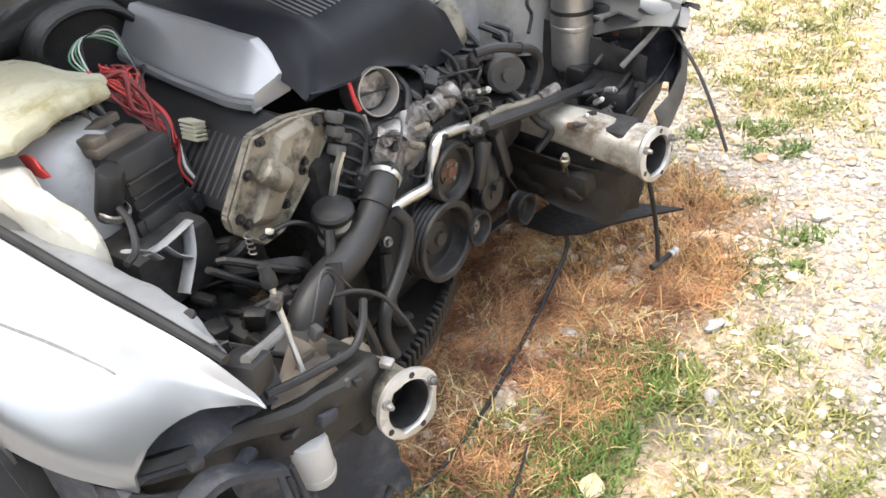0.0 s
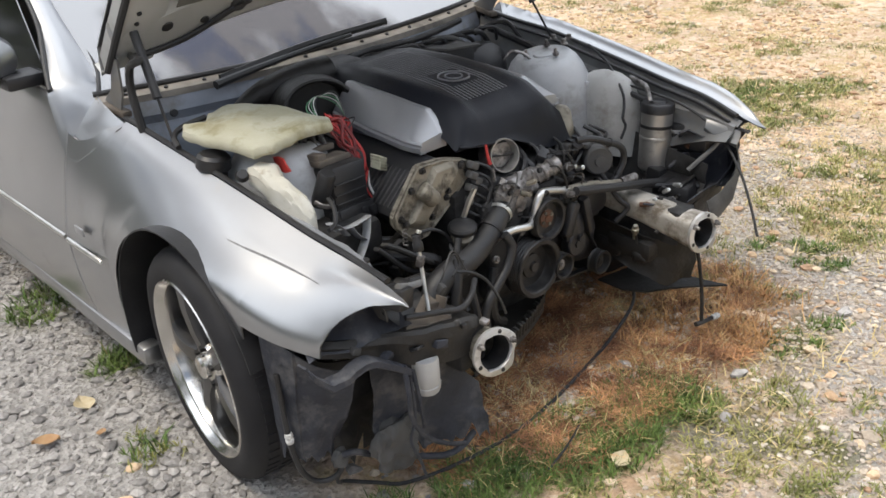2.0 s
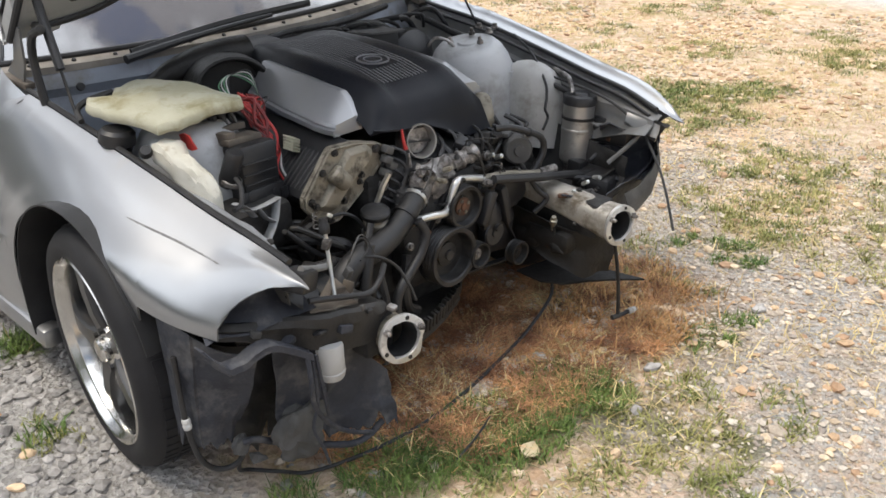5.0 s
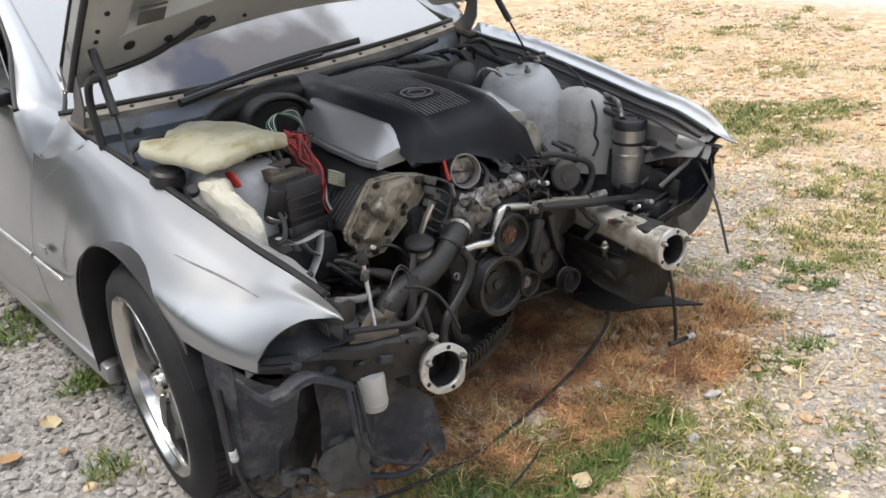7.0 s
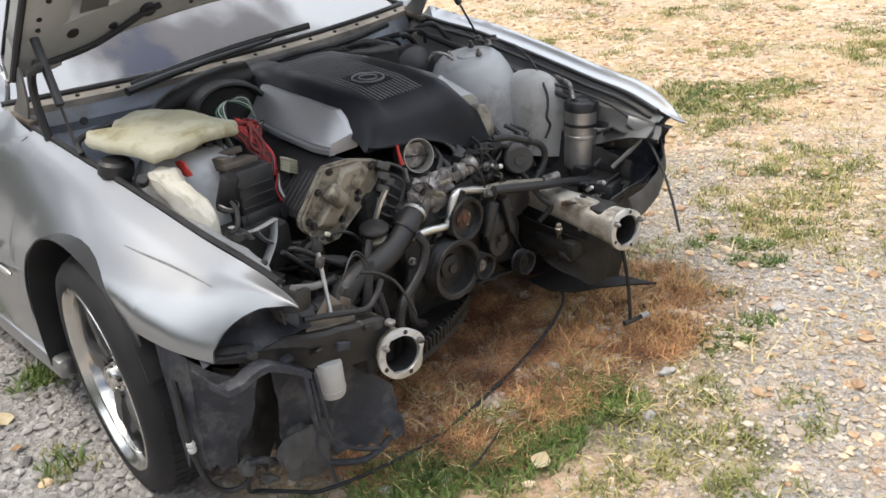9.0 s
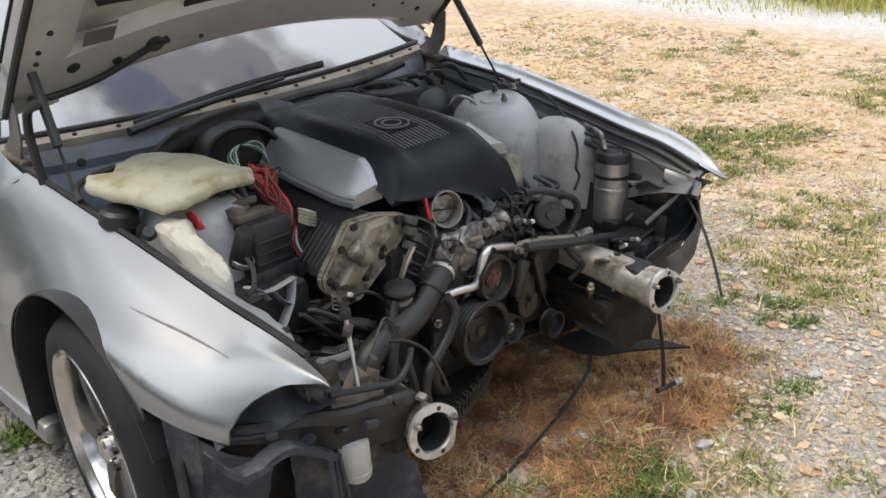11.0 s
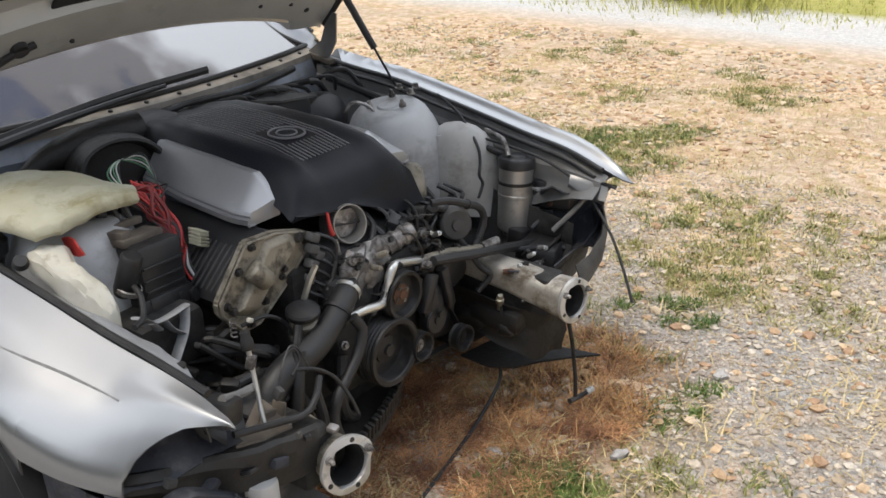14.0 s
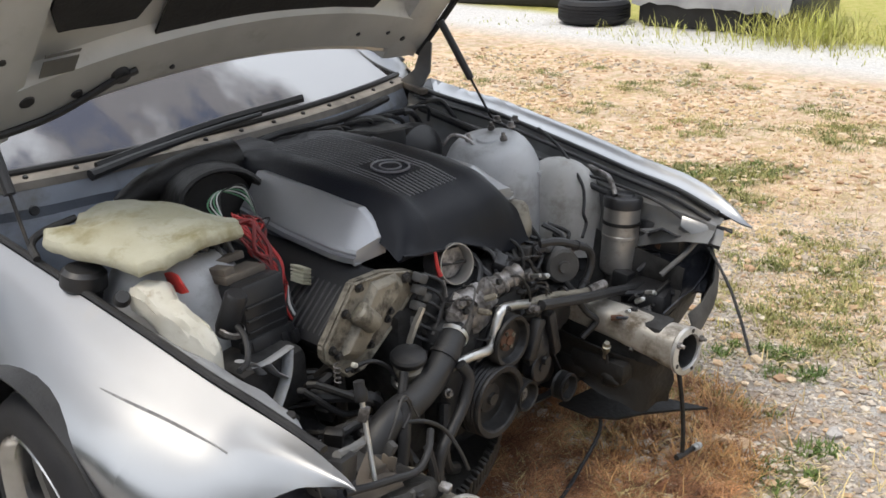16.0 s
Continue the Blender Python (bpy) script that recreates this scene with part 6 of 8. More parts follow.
hose("harness", [(0.20, -0.37, 0.535), (0.32, -0.39, 0.515), (0.43, -0.41, 0.49), (0.52, -0.43, 0.46), (0.61, -0.47, 0.425)], 0.010, "rubber", "black taped wiring harness")
hose("heater_hose", [(0.20, -0.36, 0.680), (0.24, -0.38, 0.678), (0.306, -0.388, 0.650), (0.352, -0.388, 0.628), (0.374, -0.389, 0.602), (0.374, -0.389, 0.572), (0.356, -0.388, 0.544), (0.335, -0.386, 0.522)], 0.0098, "rubber", "black bent heater hose")
hose("hose_joint", [(0.345, -0.405, 0.522), (0.405, -0.41, 0.520)], 0.013, "alu", "pale hose coupling", sub=1)
for k, (c, d) in enumerate((((0.61, -0.455, 0.46), (0.005, 0.0, 0.0)), ((0.585, -0.46, 0.435), (0, 0, 0)))):
    block("clip", c, (0.016, 0.012, 0.008), "white", (10, 20, 30), 0.002, "small white plastic clip")
# lower hoses in front of the block
hose("lower_hose", [(-0.145, -0.41, 0.535), (-0.13, -0.42, 0.50), (-0.15, -0.425, 0.455), (-0.195, -0.43, 0.415), (-0.235, -0.435, 0.385), (-0.255, -0.44, 0.34), (-0.25, -0.45, 0.29)], 0.0125, "rubber", "black lower coolant hose", n=12)
hose("oil_hose", [(-0.30, -0.40, 0.52), (-0.33, -0.42, 0.45), (-0.35, -0.43, 0.37), (-0.33, -0.44, 0.28)], 0.014, "rubber", "black oil cooler hose", n=12)
hose("side_hose", [(-0.26, -0.36, 0.55), (-0.29, -0.38, 0.50), (-0.30, -0.39, 0.42), (-0.28, -0.40, 0.34)], 0.010, "steel", "dark steel pipe")
hose("bypass_hose", [(-0.14, -0.36, 0.42), (-0.17, -0.38, 0.34), (-0.16, -0.38, 0.28), (-0.12, -0.37, 0.25)], 0.014, "rubber", "black bypass hose")
# oil vent valve with a stepped cap
vent = empty("vent_valve", car)
vent["label"] = "grey capped vent valve beside the hose"
vm = pose(-0.222, -0.335, 0.50, 8, -6, 0)
turned("body", [(0.022, -0.03), (0.024, 0.02), (0.030, 0.03), (0.031, 0.04), (0.026, 0.045), (0.026, 0.058)], vm, "alu_dirty", "", vent)
turned("cap", [(0.036, 0.058), (0.038, 0.062), (0.038, 0.070), (0.034, 0.075), (0.016, 0.080), (0, 0.081)], vm, "steel", "", vent)
turned("collar", [(0.031, 0.0), (0.036, 0.004), (0.036, 0.012), (0.031, 0.016)], vm, "bright", "", vent)
# bright dipstick bracket by the timing cover
bm = bmesh.new()
plate(bm, [(-0.212, -0.318, 0.572), (-0.205, -0.318, 0.569), (-0.180, -0.318, 0.612), (-0.158, -0.318, 0.640), (-0.164, -0.318, 0.645), (-0.188, -0.318, 0.617)], (0, -0.012, 0.002))
part("bright_bracket", bm, M["bright"], car, "bright folded bracket")
hose("red_sleeve", [(-0.085, -0.295, 0.735), (-0.085, -0.30, 0.705), (-0.082, -0.305, 0.682)], [0.0035, 0.0045, 0.006], "red", "red cable boot", sub=3)
hose("boot_end", [(-0.08, -0.31, 0.672), (-0.076, -0.315, 0.635)], [0.005, 0.004], "alu", "", sub=1)
# alternator behind the belts and its belt
alternator = empty("alternator", car)
alternator["label"] = "dark finned alternator"
am = along((0.17, -0.30, 0.46), (0.17, -1.0, 0.46))
turned("case", [(0.0, 0.06), (0.03, 0.06), (0.06, 0.05), (0.068, 0.03), (0.070, -0.05)], am, "plastic", "", alternator)
for k in range(10):
    a = 2 * math.pi * k / 10
    bm = bmesh.new()
    box(bm, am @ Vector((0.052 * math.cos(a), 0.052 * math.sin(a), 0.052)), (0.01, 0.014, 0.004), bevel=0.001)
    part("fin", bm, M["steel"], alternator)
tens = empty("belt_tensioner", car)
tens["label"] = "black cast belt tensioner"
bm = bmesh.new()
lump(bm, (0.155, -0.385, 0.435), 0.05, (0.8, 0.5, 1.25), 0.2, 4)
box(bm, (0.125, -0.40, 0.48), (0.03, 0.03, 0.10), (0, 25, 0), 0.008)
box(bm, (0.195, -0.40, 0.47), (0.028, 0.03, 0.12), (0, -15, 0), 0.008)
part("arm", bm, M["plastic"], tens)
turned("bolt", [(0, 0.01), (0.010, 0.01), (0.011, 0.0)], along((0.155, -0.41, 0.415), (0.155, -1, 0.415)), "steel", "", tens, 8)
turned("roller", [(0, 0.004), (0.012, 0.004), (0.013, 0.0), (0.035, 0.0), (0.038, -0.004), (0.038, -0.03)], along((0.155, -0.405, 0.395), (0.155, -1, 0.395)), "plastic", "", tens)
for x, z in ((0.128, 0.553), (0.141, 0.549)):
    turned("sensor_tip", [(0, 0.014), (0.006, 0.014), (0.007, 0.0), (0.010, 0.0), (0.010, -0.02)], along((x, -0.395, z), (x - 0.2, -1, z + 0.3)), "alu", "small pale sensor tip", None, 12)


def round_belt(pulleys, wide, y0, label):
    """A belt round pulleys (x, z, r) given in order, the long way about."""
    pts = []
    n = len(pulleys)
    for i in range(n):
        x, z, r = pulleys[i]
        px, pz, _ = pulleys[i - 1]
        nx, nz, _ = pulleys[(i + 1) % n]
        d0, d1 = Vector((x - px, z - pz)).normalized(), Vector((nx - x, nz - z)).normalized()
        a0, a1 = math.atan2(d0.y, d0.x) - math.pi / 2, math.atan2(d1.y, d1.x) - math.pi / 2
        while a1 < a0:
            a1 += 2 * math.pi
        for k in range(9):
            a = a0 + (a1 - a0) * k / 8
            pts.append((x + (r + 0.002) * math.cos(a), 0, z + (r + 0.002) * math.sin(a)))
    pts.append(pts[0])
    bm = bmesh.new()
    sheet(bm, [[(x, y0, z), (x, y0 - wide, z)] for x, _, z in pts], thick=0.004)
    return part("drive_belt", bm, M["rubber"], car, label)


round_belt([(-0.016, 0.385, 0.085), (0.25, 0.302, 0.036), (0.17, 0.46, 0.03), (0.036, 0.512, 0.060)], 0.020, -0.355, "black ribbed drive belt")
# sump and ribbed undertray
bm = bmesh.new()
rows = []
for k in range(20):
    x = -0.30 + 0.38 * k / 19
    y = -0.425 + 0.10 * (k / 19) ** 2
    rows.append([(x, y, 0.180), (x, y - 0.015, 0.188), (x, y - 0.012, 0.205), (x, y + 0.01, 0.213), (x, y + 0.10, 0.222)])
sheet(bm, rows, thick=0.004)
tray = part("ribbed_undertray", bm, M["grime"], car, "black ribbed lower radiator tray")
for k in range(22):
    x = -0.295 + 0.37 * k / 21
    y = -0.425 + 0.10 * (k / 21) ** 2
    bm = bmesh.new()
    box(bm, (x, y - 0.012, 0.226 + 0.004 * (k % 2)), (0.009, 0.020, 0.040), (8, 0, 0), 0.002)
    part("tooth", bm, M["grime"], tray)
bm = bmesh.new()
box(bm, (0.0, -0.04, 0.255), (0.34, 0.50, 0.12), bevel=0.03)
part("sump", bm, M["apron"], car, "dark oily sump")
block("subframe", (0.0, 0.10, 0.24), (1.0, 0.16, 0.09), "steel", bevel=0.02, label="dark steel front subframe")

# dark small parts crowding the engine's front
rnd = random.Random(21)
for k in range(16):
    x, z = rnd.uniform(-0.16, 0.34), rnd.uniform(0.40, 0.63)
    y = -0.345 + 0.05 * rnd.random()
    dx, dz = rnd.uniform(-0.10, 0.12), rnd.uniform(-0.10, 0.10)
    hose("engine_hose", [(x, y + 0.05, z), (x + dx * 0.3, y - 0.02, z + dz * 0.2 + 0.01), (x + dx * 0.7, y - 0.025, z + dz * 0.7), (x + dx, y + 0.04, z + dz)], rnd.uniform(0.003, 0.008), "grime", "dark oily engine hose", n=7, sub=4)
for k in range(18):
    x, z = rnd.uniform(-0.14, 0.36), rnd.uniform(0.38, 0.64)
    block("engine_fitting", (x, -0.335 + 0.04 * rnd.random(), z), (rnd.uniform(0.015, 0.045), rnd.uniform(0.02, 0.04), rnd.uniform(0.015, 0.04)), rnd.choice(("grime", "grime", "plastic", "steel")), (rnd.uniform(-30, 30), rnd.uniform(-30, 30), rnd.uniform(-30, 30)), 0.005, "dark oily engine fitting")
for k in range(10):
    x, z = rnd.uniform(-0.13, 0.34), rnd.uniform(0.40, 0.64)
    turned("engine_bolt", [(0, 0.012), (0.006, 0.012), (0.007, 0.004), (0.011, 0.003), (0.011, -0.01)], along((x, -0.36, z), (x - 0.1, -1, z + 0.2)), "alu", "", None, 8)

# ---- nose and clutter on the wheel side seen closest ----
def flange(s, centre, turn):
    """A bumper mount: a holed ring on a short crash tube."""
    f = empty("bumper_mount", car)
    f["label"] = "bare alloy bumper mount ring with studs"
    m = along(centre, Vector(centre) + Vector(turn))
    # local z points to the nose
    bm = bmesh.new()
    n = 48
    rings = []
    for k in range(n):
        a = 2 * math.pi * k / n
        r1 = 0.0600 + 0.0045 * max(0, math.cos(2.5 * (a - 0.35))) ** 2 - 0.005 * max(0, math.cos(2 * a + 0.6)) ** 4
        r0 = 0.0425 + 0.004 * max(0, math.cos(3 * a)) ** 8
        rings.append([m @ Vector((r * math.cos(a), r * math.sin(a), h)) for r, h in ((r0, 0.0), (r0, 0.009), (r0 + 0.002, 0.012), (r0 + 0.005, 0.0105), (r1 - 0.003, 0.0105), (r1, 0.0085), (r1, 0.0))])
    rings.append(rings[0])
    sheet(bm, rings, close=True)
    bmesh.ops.remove_doubles(bm, verts=bm.verts[:], dist=1e-5)
    part("ring", bm, M["bright_cast"], f, "pale cast alloy ring")
    for k, a in enumerate((0.35, 1.25, 2.5, 3.6, 5.0)):
        at = m @ pose(0.0515 * math.cos(a), 0.0515 * math.sin(a), 0)
        if k in (0, 2):
            turned("stud", [(0, 0.026), (0.004, 0.026), (0.005, 0.024), (0.005, 0.016), (0.0085, 0.016), (0.0085, 0.010)], at, "alu", "", f, 10)
        else:
            turned("bolt_hole", [(0, 0.0112), (0.0055, 0.0112), (0.006, 0.0095)], at, "rubber", "dark bolt hole", f, 12)
    turned("inner_lip", [(0.0425, 0.004), (0.039, -0.004), (0.036, -0.05)], m, "steel", "", f)
    turned("crash_tube", [(0.043, 0.0), (0.045, -0.02), (0.045, -0.10), (0.050, -0.16)], m, "alu_dirty", "", f)
    return f


M["bright_cast"] = surf("pale_cast_alloy", (0.66, 0.655, 0.64), (0.44, 0.435, 0.42), 0.33, 0.55, metal=0.7, scale=18.0, dirt=(0.20, 0.18, 0.14), dirt_at=(0.56, 0.75), dirt_scale=24.0, bump=0.0008)
flange(-1, (-0.408, -0.622, 0.398), (-0.16, -0.97, 0.10))
flange(1, (0.432, -0.625, 0.397), (-0.12, -0.98, 0.05))
block("sensor_plug", (-0.402, -0.590, 0.462), (0.020, 0.022, 0.013), "alu", (10, 0, 20), 0.004, "small alloy plug on the bumper mount")

# crossbeam under the missing headlamp
bm = bmesh.new()
rows = []
BEAM = [(-0.79, -0.47, 0.530, 0.495), (-0.74, -0.50, 0.525, 0.485), (-0.66, -0.535, 0.518, 0.455), (-0.58, -0.572, 0.508, 0.422), (-0.50, -0.586, 0.498, 0.402), (-0.43, -0.584, 0.484, 0.402), (-0.40, -0.57, 0.470, 0.41)]
for x, y, zt, zb in ((x, *curve_at(BEAM, x)) for x in np.linspace(-0.79, -0.40, 22)):
    rows.append([Vector(q) + noise.noise_vector(Vector(q) * 25) * 0.004 for q in ((x, y + 0.10, zt - 0.03), (x, y + 0.09, zt - 0.006), (x, y + 0.03, zt - 0.004), (x, y + 0.01, zt), (x, y, zt - 0.006), (x, y - 0.006, zt * 0.7 + zb * 0.3), (x, y + 0.004, zt * 0.4 + zb * 0.6), (x, y, zb), (x, y + 0.03, zb - 0.005))])
sheet(bm, rows, thick=0.004)
part("headlamp_beam", bm, M["grime"], car, "grimy black headlamp carrier beam")
bm = bmesh.new()
rows = []
for p in smooth_line([(-0.828, -0.50, 0.495), (-0.818, -0.525, 0.480), (-0.800, -0.540, 0.462), (-0.775, -0.55, 0.468), (-0.737, -0.56, 0.486), (-0.70, -0.570, 0.487), (-0.66, -0.578, 0.460), (-0.625, -0.583, 0.437)], 4):
    x, y, z = p + noise.noise_vector(p * 40) * 0.004
    rows.append([(x, y + 0.035, z + 0.004), (x, y + 0.004, z + 0.006), (x, y - 0.002, z + 0.003), (x, y - 0.003, z - 0.012), (x, y + 0.004, z - 0.016)])
sheet(bm, rows, thick=0.004)
part("lower_bracket", bm, M["liner"], car, "dusty grey lower headlamp bracket")
bm = bmesh.new()
plate(bm, [(-0.596, -0.548, 0.512), (-0.545, -0.560, 0.504), (-0.470, -0.555, 0.488), (-0.452, -0.52, 0.486), (-0.470, -0.49, 0.516), (-0.484, -0.485, 0.534), (-0.520, -0.50, 0.518)], (0, 0.002, 0.004))
box(bm, (-0.500, -0.52, 0.512), (0.05, 0.006, 0.030), (12, 20, 15), 0.002)
box(bm, (-0.462, -0.512, 0.512), (0.006, 0.03, 0.026), (0, 20, 10), 0.002)
part("rusty_plate", bm, M["brown_plate"], car, "brown dusty plate on the beam")
bm = bmesh.new()
plate(bm, [(-0.640, -0.525, 0.560), (-0.600, -0.535, 0.512), (-0.555, -0.530, 0.512), (-0.548, -0.515, 0.540), (-0.585, -0.50, 0.572)], (0.004, 0.010, 0.004))
part("ballast_box", bm, M["plastic"], car, "black flat lamp control box")
# clips and brackets along the beam
rnd = random.Random(3)
for k in range(5):
    x = -0.72 + 0.06 * k
    y, zt, zb = curve_at(BEAM, x)
    block("beam_clip", (x + 0.01 * rnd.random(), y - 0.006, zb + (zt - zb) * rnd.random()), (rnd.uniform(0.012, 0.035), rnd.uniform(0.012, 0.03), rnd.uniform(0.008, 0.022)), rnd.choice(("bracket_grey", "liner", "plastic")), (rnd.uniform(-25, 25), rnd.uniform(-25, 25), rnd.uniform(-25, 25)), 0.003, "small dusty bracket on the beam")
# dark lamp recess behind the fender's cut-out
bm = bmesh.new()
rows = []
for k in range(9):
    a = math.pi * (k / 8) * 1.05 - 0.1
    rows.append([(-0.695 - 0.064 * math.cos(a), -0.50 + 0.03 * math.cos(a), 0.545 + 0.075 * math.sin(a)), (-0.69 - 0.065 * math.cos(a), -0.42, 0.535 + 0.05 * math.sin(a)), (-0.68 - 0.05 * math.cos(a), -0.34, 0.54 + 0.05 * math.sin(a)), (-0.68, -0.33, 0.54)])
sheet(bm, rows, thick=0.003)
part("lamp_recess", bm, M["bracket_grey"], car, "black headlamp recess")
bm = bmesh.new()
rows = []
for u in np.linspace(0, 1, 12):
    lo, hi = Vector((-0.815, -0.485, 0.500)).lerp(Vector((-0.585, -0.552, 0.520)), u), Vector((-0.770, -0.435, 0.610)).lerp(Vector((-0.595, -0.500, 0.620)), u)
    rows.append([lo.lerp(hi, t) + Vector((0.0, 0.030 * math.sin(math.pi * t) + 0.010 * math.sin(9 * u), 0.006 * math.sin(13 * u))) + noise.noise_vector(Vector((u * 5, t * 5, 2))) * 0.006 for t in np.linspace(0, 1, 8)])
sheet(bm, rows, thick=0.003)
part("lamp_back", bm, M["liner"], car, "dusty grey back of the headlamp recess")
M["wing_in"] = surf("dusty_wing_paint", (0.36, 0.37, 0.385), (0.25, 0.255, 0.265), 0.45, 0.65, metal=0.3, scale=9.0, dirt=(0.17, 0.155, 0.13), dirt_at=(0.52, 0.76), dirt_scale=14.0, bump=0.001, bump_scale=80)
# crumpled front of the inner wing with a hole
bm = bmesh.new()
rows = []
for y in np.linspace(-0.12, -0.515, 22):
    xi, zi = curve_at(EDGE, y)
    t = max(0.0, (-y - 0.44) / 0.075)
    xin = float(np.interp(-y, (0.12, 0.26, 0.34, 0.40, 0.45, 0.515), (0.612, 0.592, 0.585, 0.585, 0.592, 0.615)))
    line = [(xi - 0.022, zi - 0.010), (xi - 0.034, zi - 0.022), (0.5 * xi + 0.5 * xin - 0.014, zi - 0.030), (xin + 0.008, zi - 0.042 - 0.02 * t), (xin, zi - 0.052 - 0.03 * t), (xin + 0.002, zi - 0.085 - 0.03 * t), (xin - 0.015, zi - 0.16)]
    line = smooth_line([(q[0], 0, q[1]) for q in line], 3)
    rows.append([Vector((-q.x, y, q.z)) + noise.noise_vector(Vector((q.x * 18, y * 14, q.z * 18))) * 0.007 for q in line])
sheet(bm, rows, thick=0.003)
part("wing_flange", bm, M["wing_in"], car, "dusty silver crumpled inner wing front")
turned("hole", [(0, 0.004), (0.009, 0.004), (0.010, 0.0)], pose(-0.602, -0.43, 0.643, 8, -12), "rubber", "", None, 14)
# dark air horn and bracket between wing tip and beam
block("small_box", (-0.615, -0.545, 0.60), (0.06, 0.06, 0.05), "plastic", (0, 15, 20), 0.01, "small black plastic box")
hose("thin_stay", [(-0.62, -0.56, 0.632), (-0.56, -0.53, 0.60), (-0.50, -0.50, 0.575)], 0.008, "paint_dirty", "thin silver stay", sub=2)
# forked bracket
bm = bmesh.new()
for pts in ([(-0.545, -0.243, 0.642), (-0.50, -0.238, 0.633), (-0.435, -0.230, 0.637)], [(-0.442, -0.232, 0.634), (-0.462, -0.246, 0.592), (-0.505, -0.262, 0.548)], [(-0.565, -0.25, 0.668), (-0.535, -0.243, 0.645), (-0.515, -0.243, 0.618)], [(-0.50, -0.24, 0.632), (-0.485, -0.244, 0.606), (-0.466, -0.248, 0.590)]):
    tube(bm, pts, 0.0125, 8, 3, flat=0.28)
part("forked_bracket", bm, M["wing_in"], car, "pale forked sheet-metal bracket")

# socket extension standing on the beam
rod = tagged(empty("socket_extension"), "long steel socket extension standing on the front beam", "tool")
a, b = Vector((-0.519, -0.538, 0.494)), Vector((-0.507, -0.500, 0.668))
bm = bmesh.new()
tube(bm, [a, a.lerp(b, 0.06), a.lerp(b, 0.07), b], [0.0058, 0.0058, 0.0046, 0.0050], 10, 1)
part("shaft", bm, M["bright"], rod, "bright steel shaft")
bm = bmesh.new()
box(bm, a.lerp(b, 0.80), (0.017, 0.017, 0.026), (14, 5, 30), 0.003)
part("drive_end", bm, M["alu"], rod, "square steel drive end")
bm = bmesh.new()
lathe(bm, [(0, 0.0), (0.011, 0.0), (0.012, 0.004), (0.012, 0.018), (0.0095, 0.022), (0.0095, 0.034), (0, 0.034)], along(b - (b - a).normalized() * 0.012, b + (b - a)), 16)
part("socket", bm, M["steel"], rod, "dark steel socket")

# white pump can under the beam
can = empty("pump_can", car)
can["label"] = "off-white plastic pump can under the beam"
pm = pose(-0.562, -0.560, 0.338, 2, -2, 0)
turned("can_body", [(0, 0.0), (0.022, 0.001), (0.029, 0.006), (0.031, 0.012), (0.031, 0.085), (0.028, 0.095), (0, 0.098)], pm, "white_tank", "", can)
turned("can_ring", [(0.031, 0.020), (0.0325, 0.021), (0.0325, 0.025), (0.031, 0.026)], pm, "white_tank", "", can)

# torn splash liner hanging below the nose
def liner_piece(name, top, bottom, n=12, m=22, crumple=0.012, seed=0.0, label="", fine=0.004):
    bm = bmesh.new()
    rows = []
    tp, bt = smooth_line(top, 8), smooth_line(bottom, 8)
    k = min(len(tp), len(bt))
    for i in range(k):
        row = []
        for j in range(m):
            t = j / (m - 1)
            p = tp[i].lerp(bt[i], t)
            q = noise.noise_vector(p * 7 + Vector((seed, 0, 0)))
            w = crumple * (0.3 + t)
            p = p + Vector((q.x * w * 0.5, q.y * w * 1.8 + 0.25 * w * math.sin(i * 0.4 + seed + 4 * t), 0.06 * t * t * noise.noise((i * 0.35, seed, 0)) + (0.02 * noise.noise((i * 1.1, seed, 4)) if j == m - 1 else 0.0)))
            p = p + noise.noise_vector(p * 26 + Vector((0, seed, 0))) * fine * min(1.0, 3 * t) - Vector((0, 0.012, 0)) * math.exp(-((i - 14) / 1.2) ** 2) * (1 if fine < 0.01 else 0)
            row.append(p)
        rows.append(row)
    sheet(bm, rows, thick=0.003)
    return part(name, bm, M["liner"], car, label)


liner_piece("splash_liner", [(-0.838, -0.33, 0.545), (-0.834, -0.38, 0.53), (-0.815, -0.43, 0.50), (-0.772, -0.47, 0.46), (-0.705, -0.50, 0.435)], [(-0.836, -0.335, 0.21), (-0.832, -0.37, 0.215), (-0.812, -0.405, 0.205), (-0.77, -0.42, 0.19), (-0.715, -0.43, 0.24)], crumple=0.006, seed=1.0, label="dusty torn black wheel-arch splash liner")
liner_piece("splash_liner", [(-0.665, -0.49, 0.42), (-0.60, -0.50, 0.41), (-0.53, -0.515, 0.395), (-0.45, -0.525, 0.34), (-0.375, -0.53, 0.255)], [(-0.655, -0.46, 0.17), (-0.60, -0.47, 0.135), (-0.52, -0.50, 0.125), (-0.44, -0.53, 0.12), (-0.365, -0.55, 0.112)], crumple=0.012, seed=5.0, fine=0.006, label="dusty torn black splash liner")
# liner behind the torn hole, its near-black colour standing in for shade
dark = liner_piece("splash_liner", [(-0.745, -0.38, 0.43), (-0.70, -0.38, 0.40), (-0.62, -0.39, 0.38), (-0.50, -0.39, 0.36)], [(-0.75, -0.33, 0.17), (-0.70, -0.35, 0.13), (-0.62, -0.36, 0.11), (-0.50, -0.37, 0.10)], crumple=0.02, seed=9.0, fine=0.014, label="torn splash liner behind, darkened for the shade in the hole")
dark.data.materials[0] = M["rubber"]
bm = bmesh.new()
lump(bm, (-0.605, -0.488, 0.185), 0.072, (1.0, 0.40, 1.05), 0.35, 4, 4)
for v in bm.verts:
    v.co += noise.noise_vector(v.co * 45) * 0.010
part("torn_flap", bm, M["bracket_grey"], car, "crumpled dusty flap of torn liner")
bm = bmesh.new()
